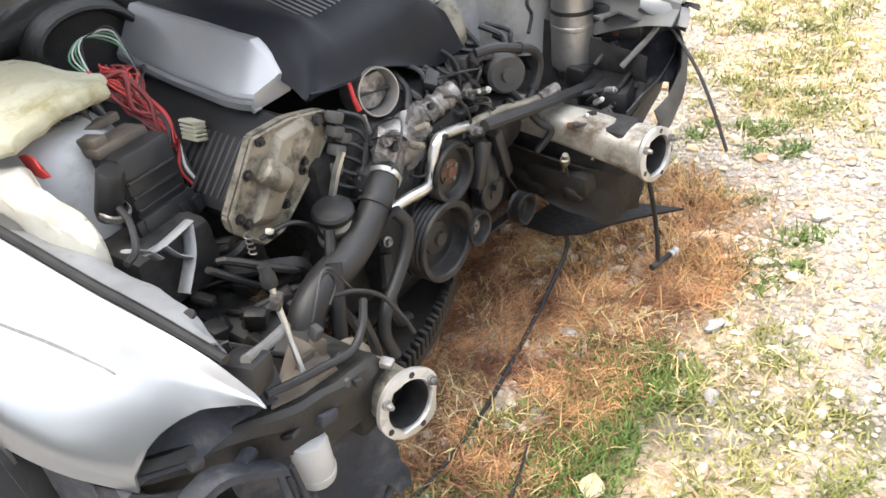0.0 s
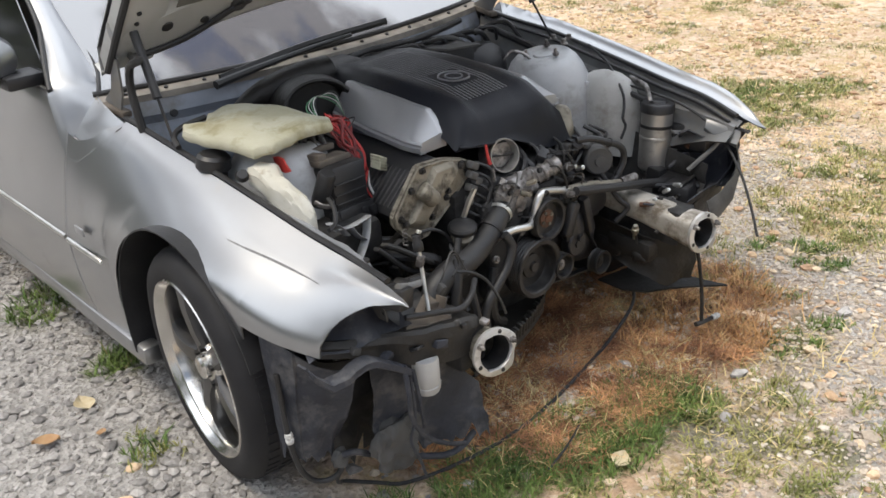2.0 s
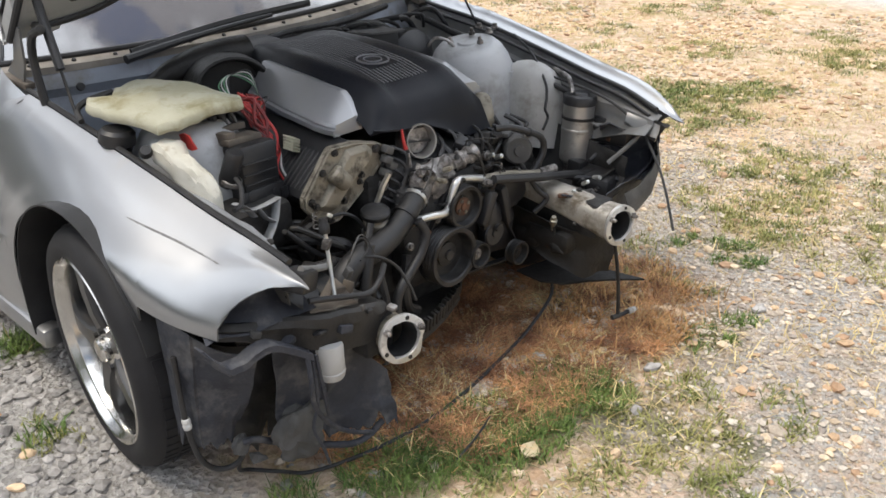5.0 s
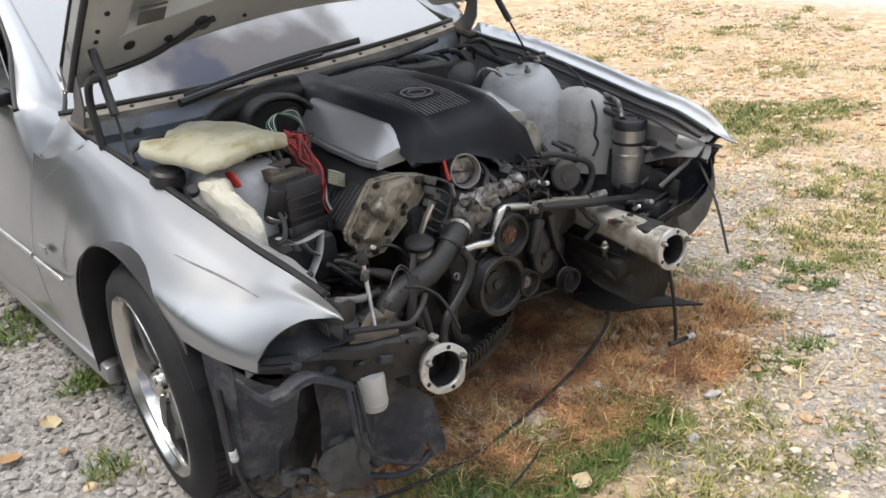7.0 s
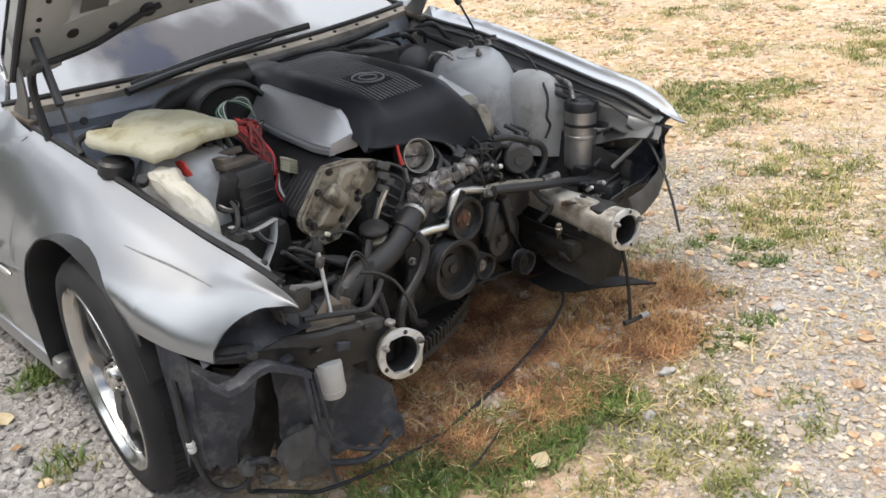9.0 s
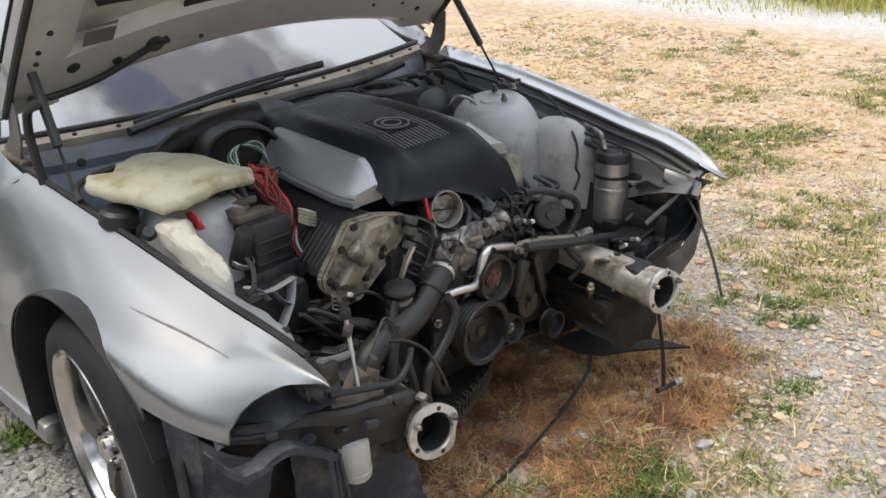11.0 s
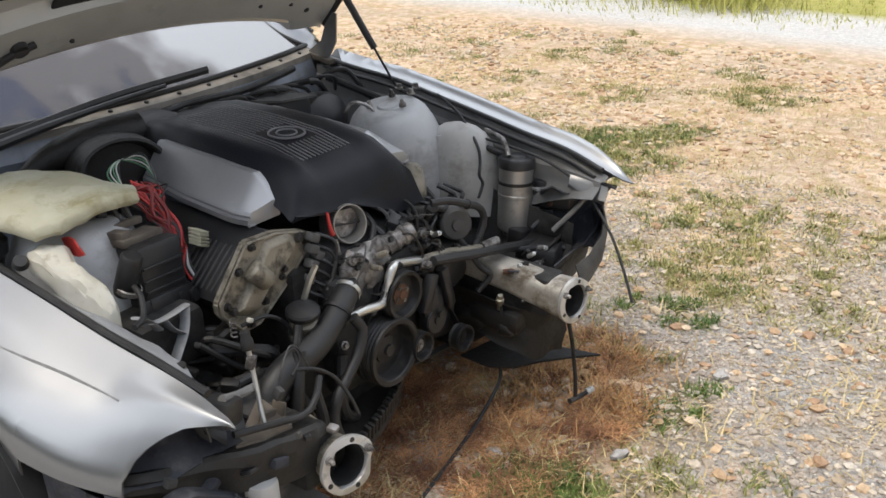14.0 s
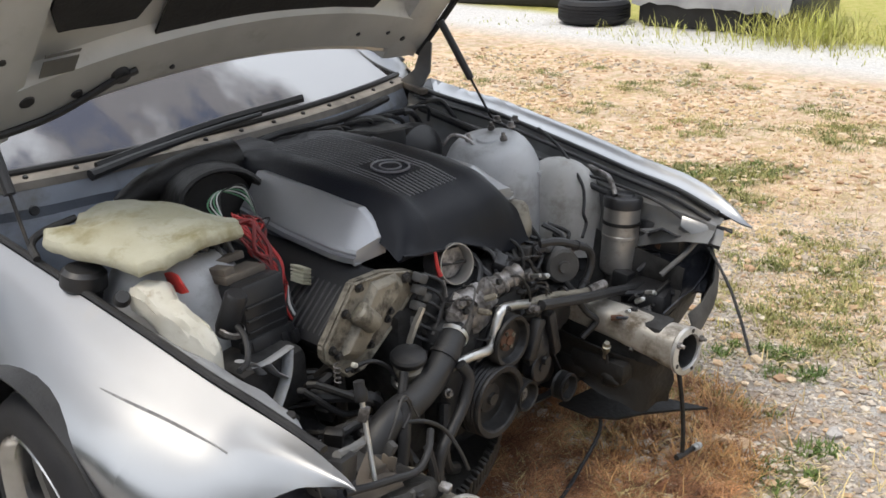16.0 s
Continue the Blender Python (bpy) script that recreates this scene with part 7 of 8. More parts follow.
lump(bm, (-0.735, -0.43, 0.175), 0.022, (1.0, 0.8, 1.1), 0.5, 8)
part("hose_knot", bm, M["bracket_grey"], car, "dusty grey hose end")
# corner pieces where the liner meets the fender
# brake duct hose with white band
duct = hose("duct_hose", [(-0.838, -0.378, 0.44), (-0.842, -0.392, 0.30), (-0.834, -0.395, 0.22), (-0.820, -0.395, 0.165), (-0.795, -0.398, 0.128), (-0.765, -0.410, 0.118), (-0.740, -0.425, 0.135), (-0.728, -0.435, 0.175)], 0.0068, "rubber", "black breather hose hanging by the tyre")
turned("white_band", [(0.0065, -0.015), (0.009, -0.013), (0.0105, -0.005), (0.008, 0.0), (0.0105, 0.005), (0.009, 0.013), (0.0065, 0.015)], along((-0.840, -0.394, 0.275), (-0.842, -0.393, 0.31)), "white", "white plastic band", duct, 12)
hose("liner_rim", [(-0.735, -0.44, 0.19), (-0.71, -0.455, 0.193), (-0.66, -0.46, 0.16), (-0.60, -0.47, 0.127), (-0.50, -0.52, 0.095), (-0.44, -0.525, 0.09), (-0.385, -0.515, 0.10)], 0.0085, "liner", "dusty black hose along the liner edge")
hose("hanging_wire", [(-0.635, -0.575, 0.45), (-0.64, -0.59, 0.38), (-0.63, -0.58, 0.31), (-0.60, -0.57, 0.25), (-0.56, -0.565, 0.20), (-0.50, -0.555, 0.15), (-0.45, -0.55, 0.12)], 0.006, "liner", "dusty hanging wire")
hose("hanging_wire", [(-0.625, -0.58, 0.42), (-0.62, -0.58, 0.31), (-0.63, -0.57, 0.24), (-0.60, -0.56, 0.16), (-0.58, -0.55, 0.10)], 0.004, "liner", "dusty hanging wire")
hose("hanging_wire", [(-0.615, -0.58, 0.43), (-0.605, -0.585, 0.33), (-0.59, -0.575, 0.26)], 0.005, "liner", "dusty hanging wire")

# loose plugs and wires above the beam
hose("plug_wire", [(-0.475, -0.53, 0.575), (-0.455, -0.53, 0.61), (-0.42, -0.51, 0.622), (-0.385, -0.49, 0.60), (-0.36, -0.48, 0.56), (-0.34, -0.48, 0.52)], 0.0018, "bracket_grey", "thin grey wire")
hose("plug_wire", [(-0.47, -0.53, 0.58), (-0.44, -0.52, 0.615), (-0.40, -0.50, 0.605), (-0.39, -0.50, 0.575), (-0.42, -0.51, 0.56)], 0.0024, "rubber", "thin black wire")
hose("plug_wire", [(-0.40, -0.50, 0.56), (-0.36, -0.51, 0.545), (-0.32, -0.52, 0.51), (-0.30, -0.54, 0.46), (-0.29, -0.55, 0.42)], 0.004, "rubber", "black looped wire")
block("wire_plug", (-0.478, -0.535, 0.560), (0.014, 0.018, 0.024), "bracket_grey", (20, 15, 0), 0.003, "grey wire plug")
hose("lamp_pipe", [(-0.472, -0.545, 0.478), (-0.466, -0.545, 0.494), (-0.452, -0.545, 0.500), (-0.435, -0.545, 0.490)], 0.004, "alu", "small bent alloy pipe stub", sub=4)
hose("lamp_loom", [(-0.60, -0.55, 0.545), (-0.55, -0.56, 0.535), (-0.50, -0.56, 0.52), (-0.44, -0.56, 0.505), (-0.40, -0.55, 0.52), (-0.36, -0.52, 0.53)], 0.007, "rubber", "black headlamp wiring loom")
hose("lamp_loom", [(-0.37, -0.52, 0.50), (-0.365, -0.53, 0.44), (-0.36, -0.53, 0.36), (-0.345, -0.53, 0.29)], 0.009, "rubber", "black convoluted hose")
block("beam_tab", (-0.495, -0.60, 0.505), (0.010, 0.008, 0.014), "bracket_grey", (0, 0, 10), 0.002, "small pale tab")

# foam slab, reservoirs and relay boxes behind the wing
bm = bmesh.new()
out = [(-0.690, 0.165), (-0.668, 0.20), (-0.605, 0.202), (-0.575, 0.242), (-0.51, 0.252), (-0.445, 0.236), (-0.412, 0.15), (-0.388, 0.0), (-0.378, -0.028), (-0.394, -0.045), (-0.410, -0.085), (-0.47, -0.092), (-0.52, -0.085), (-0.60, -0.105), (-0.640, -0.082), (-0.652, -0.03), (-0.672, 0.08)]
rows = []
c = Vector((-0.53, 0.07, 0.0))
loop = []
for (x0, y0), (x1, y1) in zip(out, out[1:] + out[:1]):
    loop += [Vector((x0 + (x1 - x0) * k / 4 + 0.004 * noise.noise((x0 * 40, k, 0)), y0 + (y1 - y0) * k / 4 + 0.004 * noise.noise((k, y0 * 40, 5)), 0)) for k in range(4)]
for k, (f, z) in enumerate(((0.0, 0.858), (0.3, 0.860), (0.55, 0.858), (0.70, 0.856), (0.75, 0.850), (0.90, 0.846), (0.975, 0.842), (1.0, 0.836), (1.01, 0.826), (0.985, 0.818), (0.94, 0.815), (0.0, 0.817))):
    rows.append([c + (p - c) * f + Vector((0, 0, z + 0.014 * noise.noise((p - c) * f * 9 + Vector((3, 1, 0))) + 0.006 * noise.noise((p - c) * f * 32) - 0.03 * max(0, -(p.y - 0.06)) * 0.6)) for p in loop])
sheet(bm, rows, close=True)
bmesh.ops.remove_doubles(bm, verts=bm.verts[:], dist=1e-4)
tagged(part("foam_slab", bm, M["foam"]), "yellowed crusty foam slab lying on the strut tower", "foam")
# washer tank with red flap and dark cap
tank = empty("washer_tank", car)
tank["label"] = "aged cream plastic washer tank"
bm = bmesh.new()
rows = []
for y, x, z, w, h in ((-0.05, -0.628, 0.796, 0.012, 0.012), (-0.06, -0.627, 0.794, 0.028, 0.022), (-0.08, -0.620, 0.794, 0.034, 0.026), (-0.096, -0.617, 0.790, 0.034, 0.028), (-0.11, -0.618, 0.782, 0.031, 0.028), (-0.125, -0.618, 0.770, 0.027, 0.030), (-0.14, -0.613, 0.756, 0.025, 0.034), (-0.155, -0.608, 0.742, 0.024, 0.038), (-0.17, -0.603, 0.732, 0.024, 0.040), (-0.185, -0.598, 0.716, 0.023, 0.042), (-0.20, -0.593, 0.703, 0.021, 0.042), (-0.212, -0.591, 0.692, 0.018, 0.038), (-0.22, -0.590, 0.690, 0.010, 0.025)):
    rows.append([(x + w * math.copysign(abs(math.cos(a)) ** 0.5, math.cos(a)), y, z - 0.03 + h * math.copysign(abs(math.sin(a)) ** 0.5, math.sin(a)) + 0.012 * noise.noise((y * 30, math.cos(a) * 2.5, math.sin(a) * 2.5)) + 0.008 * noise.noise((y * 90, math.cos(a) * 5, math.sin(a) * 5))) for a in (2 * math.pi * k / 28 for k in range(28))])
sheet(bm, rows, close=True)
bm.verts.ensure_lookup_table()
bm.faces.new(bm.verts[0:28])
bm.faces.new(bm.verts[336:364])
part("tank_body", bm, M["cream"], tank)
bm = bmesh.new()
rows = []
for k, (u, v) in enumerate(((-0.028, 0.010), (-0.01, 0.017), (0.012, 0.016), (0.030, 0.004))):
    rows.append([(-0.585 + 0.35 * v, -0.095 - u, 0.787 + v * 0.9), (-0.575 - 0.2 * v, -0.100 - u, 0.775 - v * 0.6)])
sheet(bm, rows, thick=0.003)
part("red_flap", bm, M["red"], tank, "faded red plastic flap")
turned("cap", [(0, 0.012), (0.012, 0.012), (0.014, 0.006), (0.016, 0.0), (0.016, -0.006)], along((-0.668, -0.062, 0.775), (-0.72, -0.20, 0.90)), "rubber", "small black bung", tank, 16)
turned("black_cap", [(0, 0.035), (0.034, 0.034), (0.042, 0.026), (0.044, 0.0), (0.036, -0.01), (0.034, -0.07)], pose(-0.668, 0.075, 0.765, 6, 8), "plastic", "black round filler cap", None)
hose("tank_hose", [(-0.585, -0.275, 0.665), (-0.555, -0.26, 0.668), (-0.53, -0.225, 0.69), (-0.52, -0.19, 0.70)], 0.006, "rubber", "black tank hose")
hose("lid_hose", [(-0.70, 0.18, 0.80), (-0.69, 0.215, 0.82), (-0.65, 0.235, 0.83), (-0.58, 0.245, 0.835)], 0.008, "rubber", "dark red-black hose under the foam")
# relay box
relay = empty("relay_box", car)
relay["label"] = "black relay box with a brown lid edge"
block("box_body", (-0.428, -0.105, 0.685), (0.115, 0.10, 0.125), "plastic", (-6, 3, 6), 0.012, "", relay)
block("box_lower", (-0.425, -0.128, 0.615), (0.12, 0.085, 0.055), "plastic", (-6, 3, 6), 0.012, "", relay)
block("box_lid", (-0.436, -0.088, 0.752), (0.105, 0.055, 0.018), "brown_plate", (-6, 3, 6), 0.005, "brown dusty lid", relay)
for k in range(4):
    block("relay", (-0.495 + 0.03 * k, -0.025 + 0.006 * k, 0.775), (0.024, 0.026, 0.05), "plastic", (-8, 4, 6), 0.004, "", relay)
bm = bmesh.new()
box(bm, (-0.478, -0.055, 0.758), (0.030, 0.11, 0.030), (-6, 3, 12), 0.004)
box(bm, (-0.44, -0.048, 0.770), (0.10, 0.020, 0.016), (-6, 3, 6), 0.003)
part("box_bracket", bm, M["brown_plate"], relay, "brown dusty bracket")
for k in range(4):
    hose("box_lead", [(-0.485 + 0.026 * k, -0.045, 0.765), (-0.490 + 0.026 * k, -0.025, 0.800), (-0.498 + 0.027 * k, 0.02, 0.815), (-0.49 + 0.02 * k, 0.07, 0.80)], 0.0048, "bracket_grey", "grey insulated lead", relay, n=7, sub=4)
for dz in (0.0, -0.028, -0.052):
    bm = bmesh.new()
    box(bm, (-0.428, -0.158, 0.708 + dz), (0.100, 0.006, 0.006), (-6, 3, 6), 0.0015)
    part("box_ridge", bm, M["plastic"], relay)
for k in range(5):
    block("box_plug", (-0.482 + 0.028 * k, -0.160, 0.628 - 0.004 * k), (0.022, 0.022, 0.030), "plastic", (-12, 3, 6 + 4 * k), 0.003, "", relay)
pump = empty("washer_pump", car)
pump["label"] = "black washer pump with pale collar"
turned("motor", [(0, 0.05), (0.018, 0.05), (0.022, 0.044), (0.022, -0.03), (0.018, -0.045), (0, -0.045)], pose(-0.515, -0.165, 0.715, 20, 10), "plastic", "", pump)
turned("collar", [(0.0225, -0.012), (0.026, -0.010), (0.026, 0.0), (0.0225, 0.002)], pose(-0.515, -0.165, 0.690, 20, 10), "alu", "", pump)
bm = bmesh.new()
for k in range(5):
    box(bm, Vector((-0.298, -0.112, 0.708)) + Vector((0.0015, 0.001, 0.0072)) * (k - 2), (0.036, 0.032, 0.0052), (10, 25, 20), 0.001, segments=1)
box(bm, (-0.298, -0.112, 0.708), (0.030, 0.026, 0.034), (10, 25, 20), 0.002, segments=1)
part("cream_plug", bm, M["foam"], car, "ribbed yellowed wiring plug")
# dark clutter block under the boxes
block("dark_tray", (-0.47, -0.06, 0.56), (0.16, 0.34, 0.12), "apron", bevel=0.02, label="grimy tray under the relay box")
rnd = random.Random(77)
for k in range(13):
    x, y, z = rnd.uniform(-0.57, -0.40), rnd.uniform(-0.36, -0.14), rnd.uniform(0.43, 0.56)
    hose("bay_hose", [(x, y, z), (x + rnd.uniform(-0.06, 0.08), y - 0.04, z + rnd.uniform(-0.03, 0.04)), (x + rnd.uniform(0.0, 0.14), y - rnd.uniform(0.02, 0.10), z + rnd.uniform(-0.06, 0.03)), (x + rnd.uniform(0.05, 0.18), y - rnd.uniform(0.02, 0.16), z - rnd.uniform(0.02, 0.12))], rnd.uniform(0.005, 0.014), rnd.choice(("rubber", "grime", "plastic", "grime")), "dusty black hose low in the bay", n=8, sub=4)
for k in range(9):
    block("bay_fitting", (rnd.uniform(-0.56, -0.36), rnd.uniform(-0.40, -0.16), rnd.uniform(0.42, 0.52)), (rnd.uniform(0.02, 0.05), rnd.uniform(0.02, 0.05), rnd.uniform(0.015, 0.04)), rnd.choice(("grime", "plastic", "soot", "grime")), (rnd.uniform(-30, 30), rnd.uniform(-30, 30), rnd.uniform(-40, 40)), 0.007, "dusty dark fitting low in the bay")
# wires
M["red_dark"] = surf("dark_red_wire", (0.22, 0.02, 0.02), (0.12, 0.015, 0.015), 0.45, 0.6, scale=20.0)
rnd = random.Random(5)
for k in range(30):
    x0 = -0.405 + 0.016 * rnd.random() * 4
    hose("red_wire", [(x0 + 0.02, 0.055 - 0.03 * rnd.random(), 0.795 + 0.03 * rnd.random()), (x0 + 0.05 * rnd.random(), 0.03 * rnd.random(), 0.815 - 0.02 * rnd.random()), (x0 + 0.05 * rnd.random(), -0.02, 0.785 + 0.03 * rnd.random()), (-0.37 + 0.05 * rnd.random(), -0.055 + 0.02 * rnd.random(), 0.765), (-0.36 + 0.05 * rnd.random(), -0.075 + 0.02 * rnd.random(), 0.73), (-0.345 + 0.03 * rnd.random(), -0.09, 0.70 - 0.03 * rnd.random())], 0.0016 + 0.0012 * rnd.random() + (0.0022 if k % 6 == 0 else 0), ("red", "red_dark", "red", "rubber", "red_dark")[k % 5], ("red wire", "dark red wire", "red wire", "black wire", "dark red wire")[k % 5], n=6, sub=4)
for k, mt in enumerate(("green", "white", "green", "white", "rubber")):
    o = 0.008 * k
    hose("looped_wire", [(-0.36, 0.02 + o, 0.80), (-0.36 + o, 0.10, 0.825 + 0.5 * o), (-0.30, 0.14 - o, 0.838 + 0.4 * o), (-0.26, 0.10, 0.815 + o), (-0.27, 0.05, 0.775), (-0.31, 0.0 + o, 0.755)], 0.0017, mt, "thin looped wire", n=6, sub=5)
for k, mt in enumerate(("rubber", "white", "rubber", "red")):
    hose("plug_lead", [(-0.325, -0.10, 0.69), (-0.335 - 0.006 * k, -0.12, 0.66), (-0.33 - 0.004 * k, -0.135, 0.62), (-0.345 + 0.006 * k, -0.14, 0.58)], 0.003, mt, "thin wire", n=6, sub=4)

M["crash"] = surf("stained_crash_alloy", (0.56, 0.535, 0.49), (0.34, 0.315, 0.275), 0.42, 0.65, metal=0.45, scale=9.0, dirt=(0.11, 0.088, 0.062), dirt_at=(0.47, 0.64), dirt_scale=13.0, bump=0.001, bump_scale=80)
# ---- far side of the bay ----
drier = empty("silver_canister", car)
drier["label"] = "tall silver canister with a black top"
dm = pose(0.612, -0.325, 0.47, 0, 4, 0)
turned("canister_body", [(0, -0.01), (0.040, -0.008), (0.047, 0.0), (0.048, 0.01), (0.048, 0.09), (0.0495, 0.092), (0.0495, 0.100), (0.048, 0.102), (0.048, 0.178)], dm, "canister", "", drier, 36)
turned("black_top", [(0.0485, 0.174), (0.0515, 0.176), (0.0515, 0.198), (0.048, 0.203), (0.030, 0.205), (0.026, 0.211), (0, 0.212)], dm, "plastic", "black plastic top", drier, 36)
turned("strap", [(0.0488, 0.128), (0.051, 0.129), (0.051, 0.137), (0.0488, 0.138)], dm, "steel", "", drier, 36)
hose("canister_pipe", [(0.60, -0.315, 0.68), (0.62, -0.29, 0.705), (0.655, -0.25, 0.71), (0.68, -0.18, 0.715)], 0.007, "alu", "thin silver pipe", drier)
turned("canister_foot", [(0.03, -0.05), (0.034, -0.01), (0.04, 0.0)], dm, "alu", "", drier)
# dark clutter ahead of the far wing
rnd = random.Random(31)
for k in range(7):
    x, y, z = rnd.uniform(0.44, 0.68), rnd.uniform(-0.48, -0.38), rnd.uniform(0.43, 0.49)
    hose("wing_hose", [(x, y, z), (x + rnd.uniform(-0.05, 0.05), y - 0.03, z + rnd.uniform(-0.03, 0.04)), (x + rnd.uniform(-0.12, 0.12), y - rnd.uniform(0.0, 0.06), z + rnd.uniform(-0.08, 0.05))], rnd.uniform(0.003, 0.007), rnd.choice(("grime", "rubber", "liner")), "dark loose hose by the far wing", n=7, sub=4)
for k in range(8):
    block("wing_fitting", (rnd.uniform(0.44, 0.66), rnd.uniform(-0.44, -0.36), rnd.uniform(0.42, 0.47)), (rnd.uniform(0.02, 0.05), rnd.uniform(0.02, 0.05), rnd.uniform(0.015, 0.05)), rnd.choice(("grime", "plastic", "bracket_grey", "liner")), (rnd.uniform(-30, 30), rnd.uniform(-30, 30), rnd.uniform(-30, 30)), 0.005, "dark dusty fitting by the far wing")
# horn disc
horn = empty("air_pump", car)
horn["label"] = "dark grey round pump with a flat face"
hm = along((0.305, -0.352, 0.588), (0.05, -0.75, 0.66))
turned("pump_case", [(0, 0.022), (0.014, 0.022), (0.016, 0.014), (0.036, 0.013), (0.042, 0.006), (0.043, -0.03), (0.038, -0.05)], hm, "bracket_grey", "", horn)
turned("pump_mount", [(0.02, -0.12), (0.025, -0.05)], hm, "steel", "", horn)
# pale stained head casting beside the cover
bm = bmesh.new()
lump(bm, (0.285, -0.225, 0.665), 0.055, (0.75, 0.8, 1.25), 0.2, 11)
part("head_casting", bm, M["alu_dirty"], car, "stained alloy head casting")
# mount rail: stained alloy arm running to the far bumper mount
bm = bmesh.new()
rows = []
for y, x, z, w, h in ((-0.24, 0.385, 0.450, 0.036, 0.030), (-0.34, 0.395, 0.447, 0.040, 0.034), (-0.45, 0.41, 0.430, 0.042, 0.038), (-0.56, 0.425, 0.408, 0.046, 0.044), (-0.615, 0.431, 0.399, 0.050, 0.050)):
    rows.append([(x + w * math.copysign(abs(math.cos(a)) ** 0.6, math.cos(a)), y, z + h * math.copysign(abs(math.sin(a)) ** 0.6, math.sin(a))) for a in (2 * math.pi * k / 24 for k in range(24))])
sheet(bm, rows, close=True)
part("crash_arm", bm, M["crash"], car, "stained alloy crash arm")
bm = bmesh.new()
rows = []
for p in smooth_line([(0.335, -0.24, 0.40), (0.338, -0.34, 0.395), (0.348, -0.44, 0.375), (0.380, -0.51, 0.355), (0.435, -0.545, 0.345), (0.50, -0.56, 0.34)], 4):
    rows.append([Vector((p.x + 0.012 * math.sin(3.1 * t), p.y, p.z + (float(np.interp(p.x, (0.335, 0.35, 0.40, 0.50), (0.275, 0.25, 0.205, 0.20))) - p.z) * t)) + noise.noise_vector(Vector((p.x * 14, p.y * 14, t * 3))) * 0.010 * (0.4 + t) for t in np.linspace(0, 1, 9)])
sheet(bm, rows, thick=0.004)
part("lower_shroud", bm, M["soot"], car, "oily black lower shroud under the crash arm")
bm = bmesh.new()
box(bm, (0.392, -0.43, 0.320), (0.10, 0.16, 0.070), (4, 0, 3), 0.022)
box(bm, (0.372, -0.36, 0.300), (0.07, 0.10, 0.050), (8, 12, 3), 0.018)
lump(bm, (0.365, -0.47, 0.300), 0.034, (0.8, 1.0, 0.7), 0.3, 6)
part("lower_box", bm, M["soot"], car, "oily black box under the crash arm")
# fin-shaped splash plate near the ground
bm = bmesh.new()
plate(bm, [(0.34, -0.33, 0.175), (0.46, -0.36, 0.180), (0.53, -0.45, 0.172), (0.555, -0.54, 0.165), (0.592, -0.628, 0.156), (0.535, -0.575, 0.158), (0.46, -0.515, 0.160), (0.39, -0.475, 0.162), (0.35, -0.42, 0.166)], (0, 0, 0.006))
part("splash_fin", bm, M["soot"], car, "black pointed splash plate")
# hanging bar with a foot
bar = empty("hanging_stay", car)
bar["label"] = "dark steel stay hanging under the bumper mount"
hose("stay_bar", [(0.452, -0.60, 0.34), (0.458, -0.615, 0.25), (0.460, -0.625, 0.16), (0.460, -0.628, 0.092)], 0.0056, "steel", "", bar)
hose("stay_foot", [(0.435, -0.625, 0.090), (0.47, -0.632, 0.088), (0.505, -0.64, 0.090)], [0.008, 0.007, 0.006], "steel", "", bar, sub=3)
turned("pale_end", [(0, 0.0), (0.009, 0.0), (0.010, 0.006), (0.007, 0.010), (0.010, 0.014), (0.008, 0.026), (0, 0.028)], along((0.500, -0.639, 0.090), (0.60, -0.66, 0.092)), "pale", "pale threaded end", bar, 12)
# sensor with brass nut
sens = empty("pressure_sensor", car)
sens["label"] = "brass pressure sensor on a thin lead"
turned("nut", [(0, 0.03), (0.007, 0.03), (0.008, 0.02), (0.011, 0.018), (0.011, 0.006), (0.007, 0.0), (0.006, -0.02)], along((0.345, -0.46, 0.375), (0.335, -0.47, 0.42)), "brass_dull", "", sens, 10)
hose("lead", [(0.345, -0.462, 0.37), (0.352, -0.465, 0.335), (0.357, -0.47, 0.31)], 0.004, "steel", "", sens)
turned("lead_end", [(0, 0.0), (0.007, 0.0), (0.007, 0.018), (0, 0.02)], along((0.357, -0.47, 0.315), (0.360, -0.472, 0.29)), "alu", "", sens, 10)
# headlamp carrier on the far wing, wing flange
bm = bmesh.new()
rows = []
for (x, y, z), (u, v, w) in zip(((0.655, -0.615, 0.630), (0.71, -0.595, 0.618), (0.765, -0.55, 0.592), (0.795, -0.515, 0.55), (0.80, -0.50, 0.50), (0.76, -0.52, 0.455), (0.68, -0.545, 0.43)), ((0.60, -0.42, 0.60), (0.63, -0.40, 0.58), (0.66, -0.38, 0.55), (0.67, -0.37, 0.50), (0.66, -0.38, 0.46), (0.62, -0.40, 0.42), (0.58, -0.43, 0.40))):
    a, b = Vector((x, y, z)), Vector((u, v, w))
    rows.append([a.lerp(b, t) + Vector((0.01 * noise.noise((x * 30, t * 4, 1)), 0.02 * noise.noise((x * 30, t * 4, 7)), 0.015 * math.sin(t * 9))) for t in np.linspace(0, 1, 7)])
sheet(bm, rows, thick=0.004)
part("headlamp_carrier", bm, M["liner"], car, "dusty black headlamp carrier")
bm = bmesh.new()
rows = []
for x, y, z in ((0.79, -0.50, 0.50), (0.73, -0.55, 0.46), (0.65, -0.585, 0.44), (0.56, -0.60, 0.42), (0.49, -0.60, 0.415)):
    rows.append([(x, y, z + 0.05), (x, y - 0.012, z + 0.02), (x, y - 0.004, z - 0.025), (x, y + 0.03, z - 0.04)])
sheet(bm, rows, thick=0.004)
part("headlamp_beam", bm, M["bracket_grey"], car, "dusty grey headlamp carrier beam")
bm = bmesh.new()
rows = []
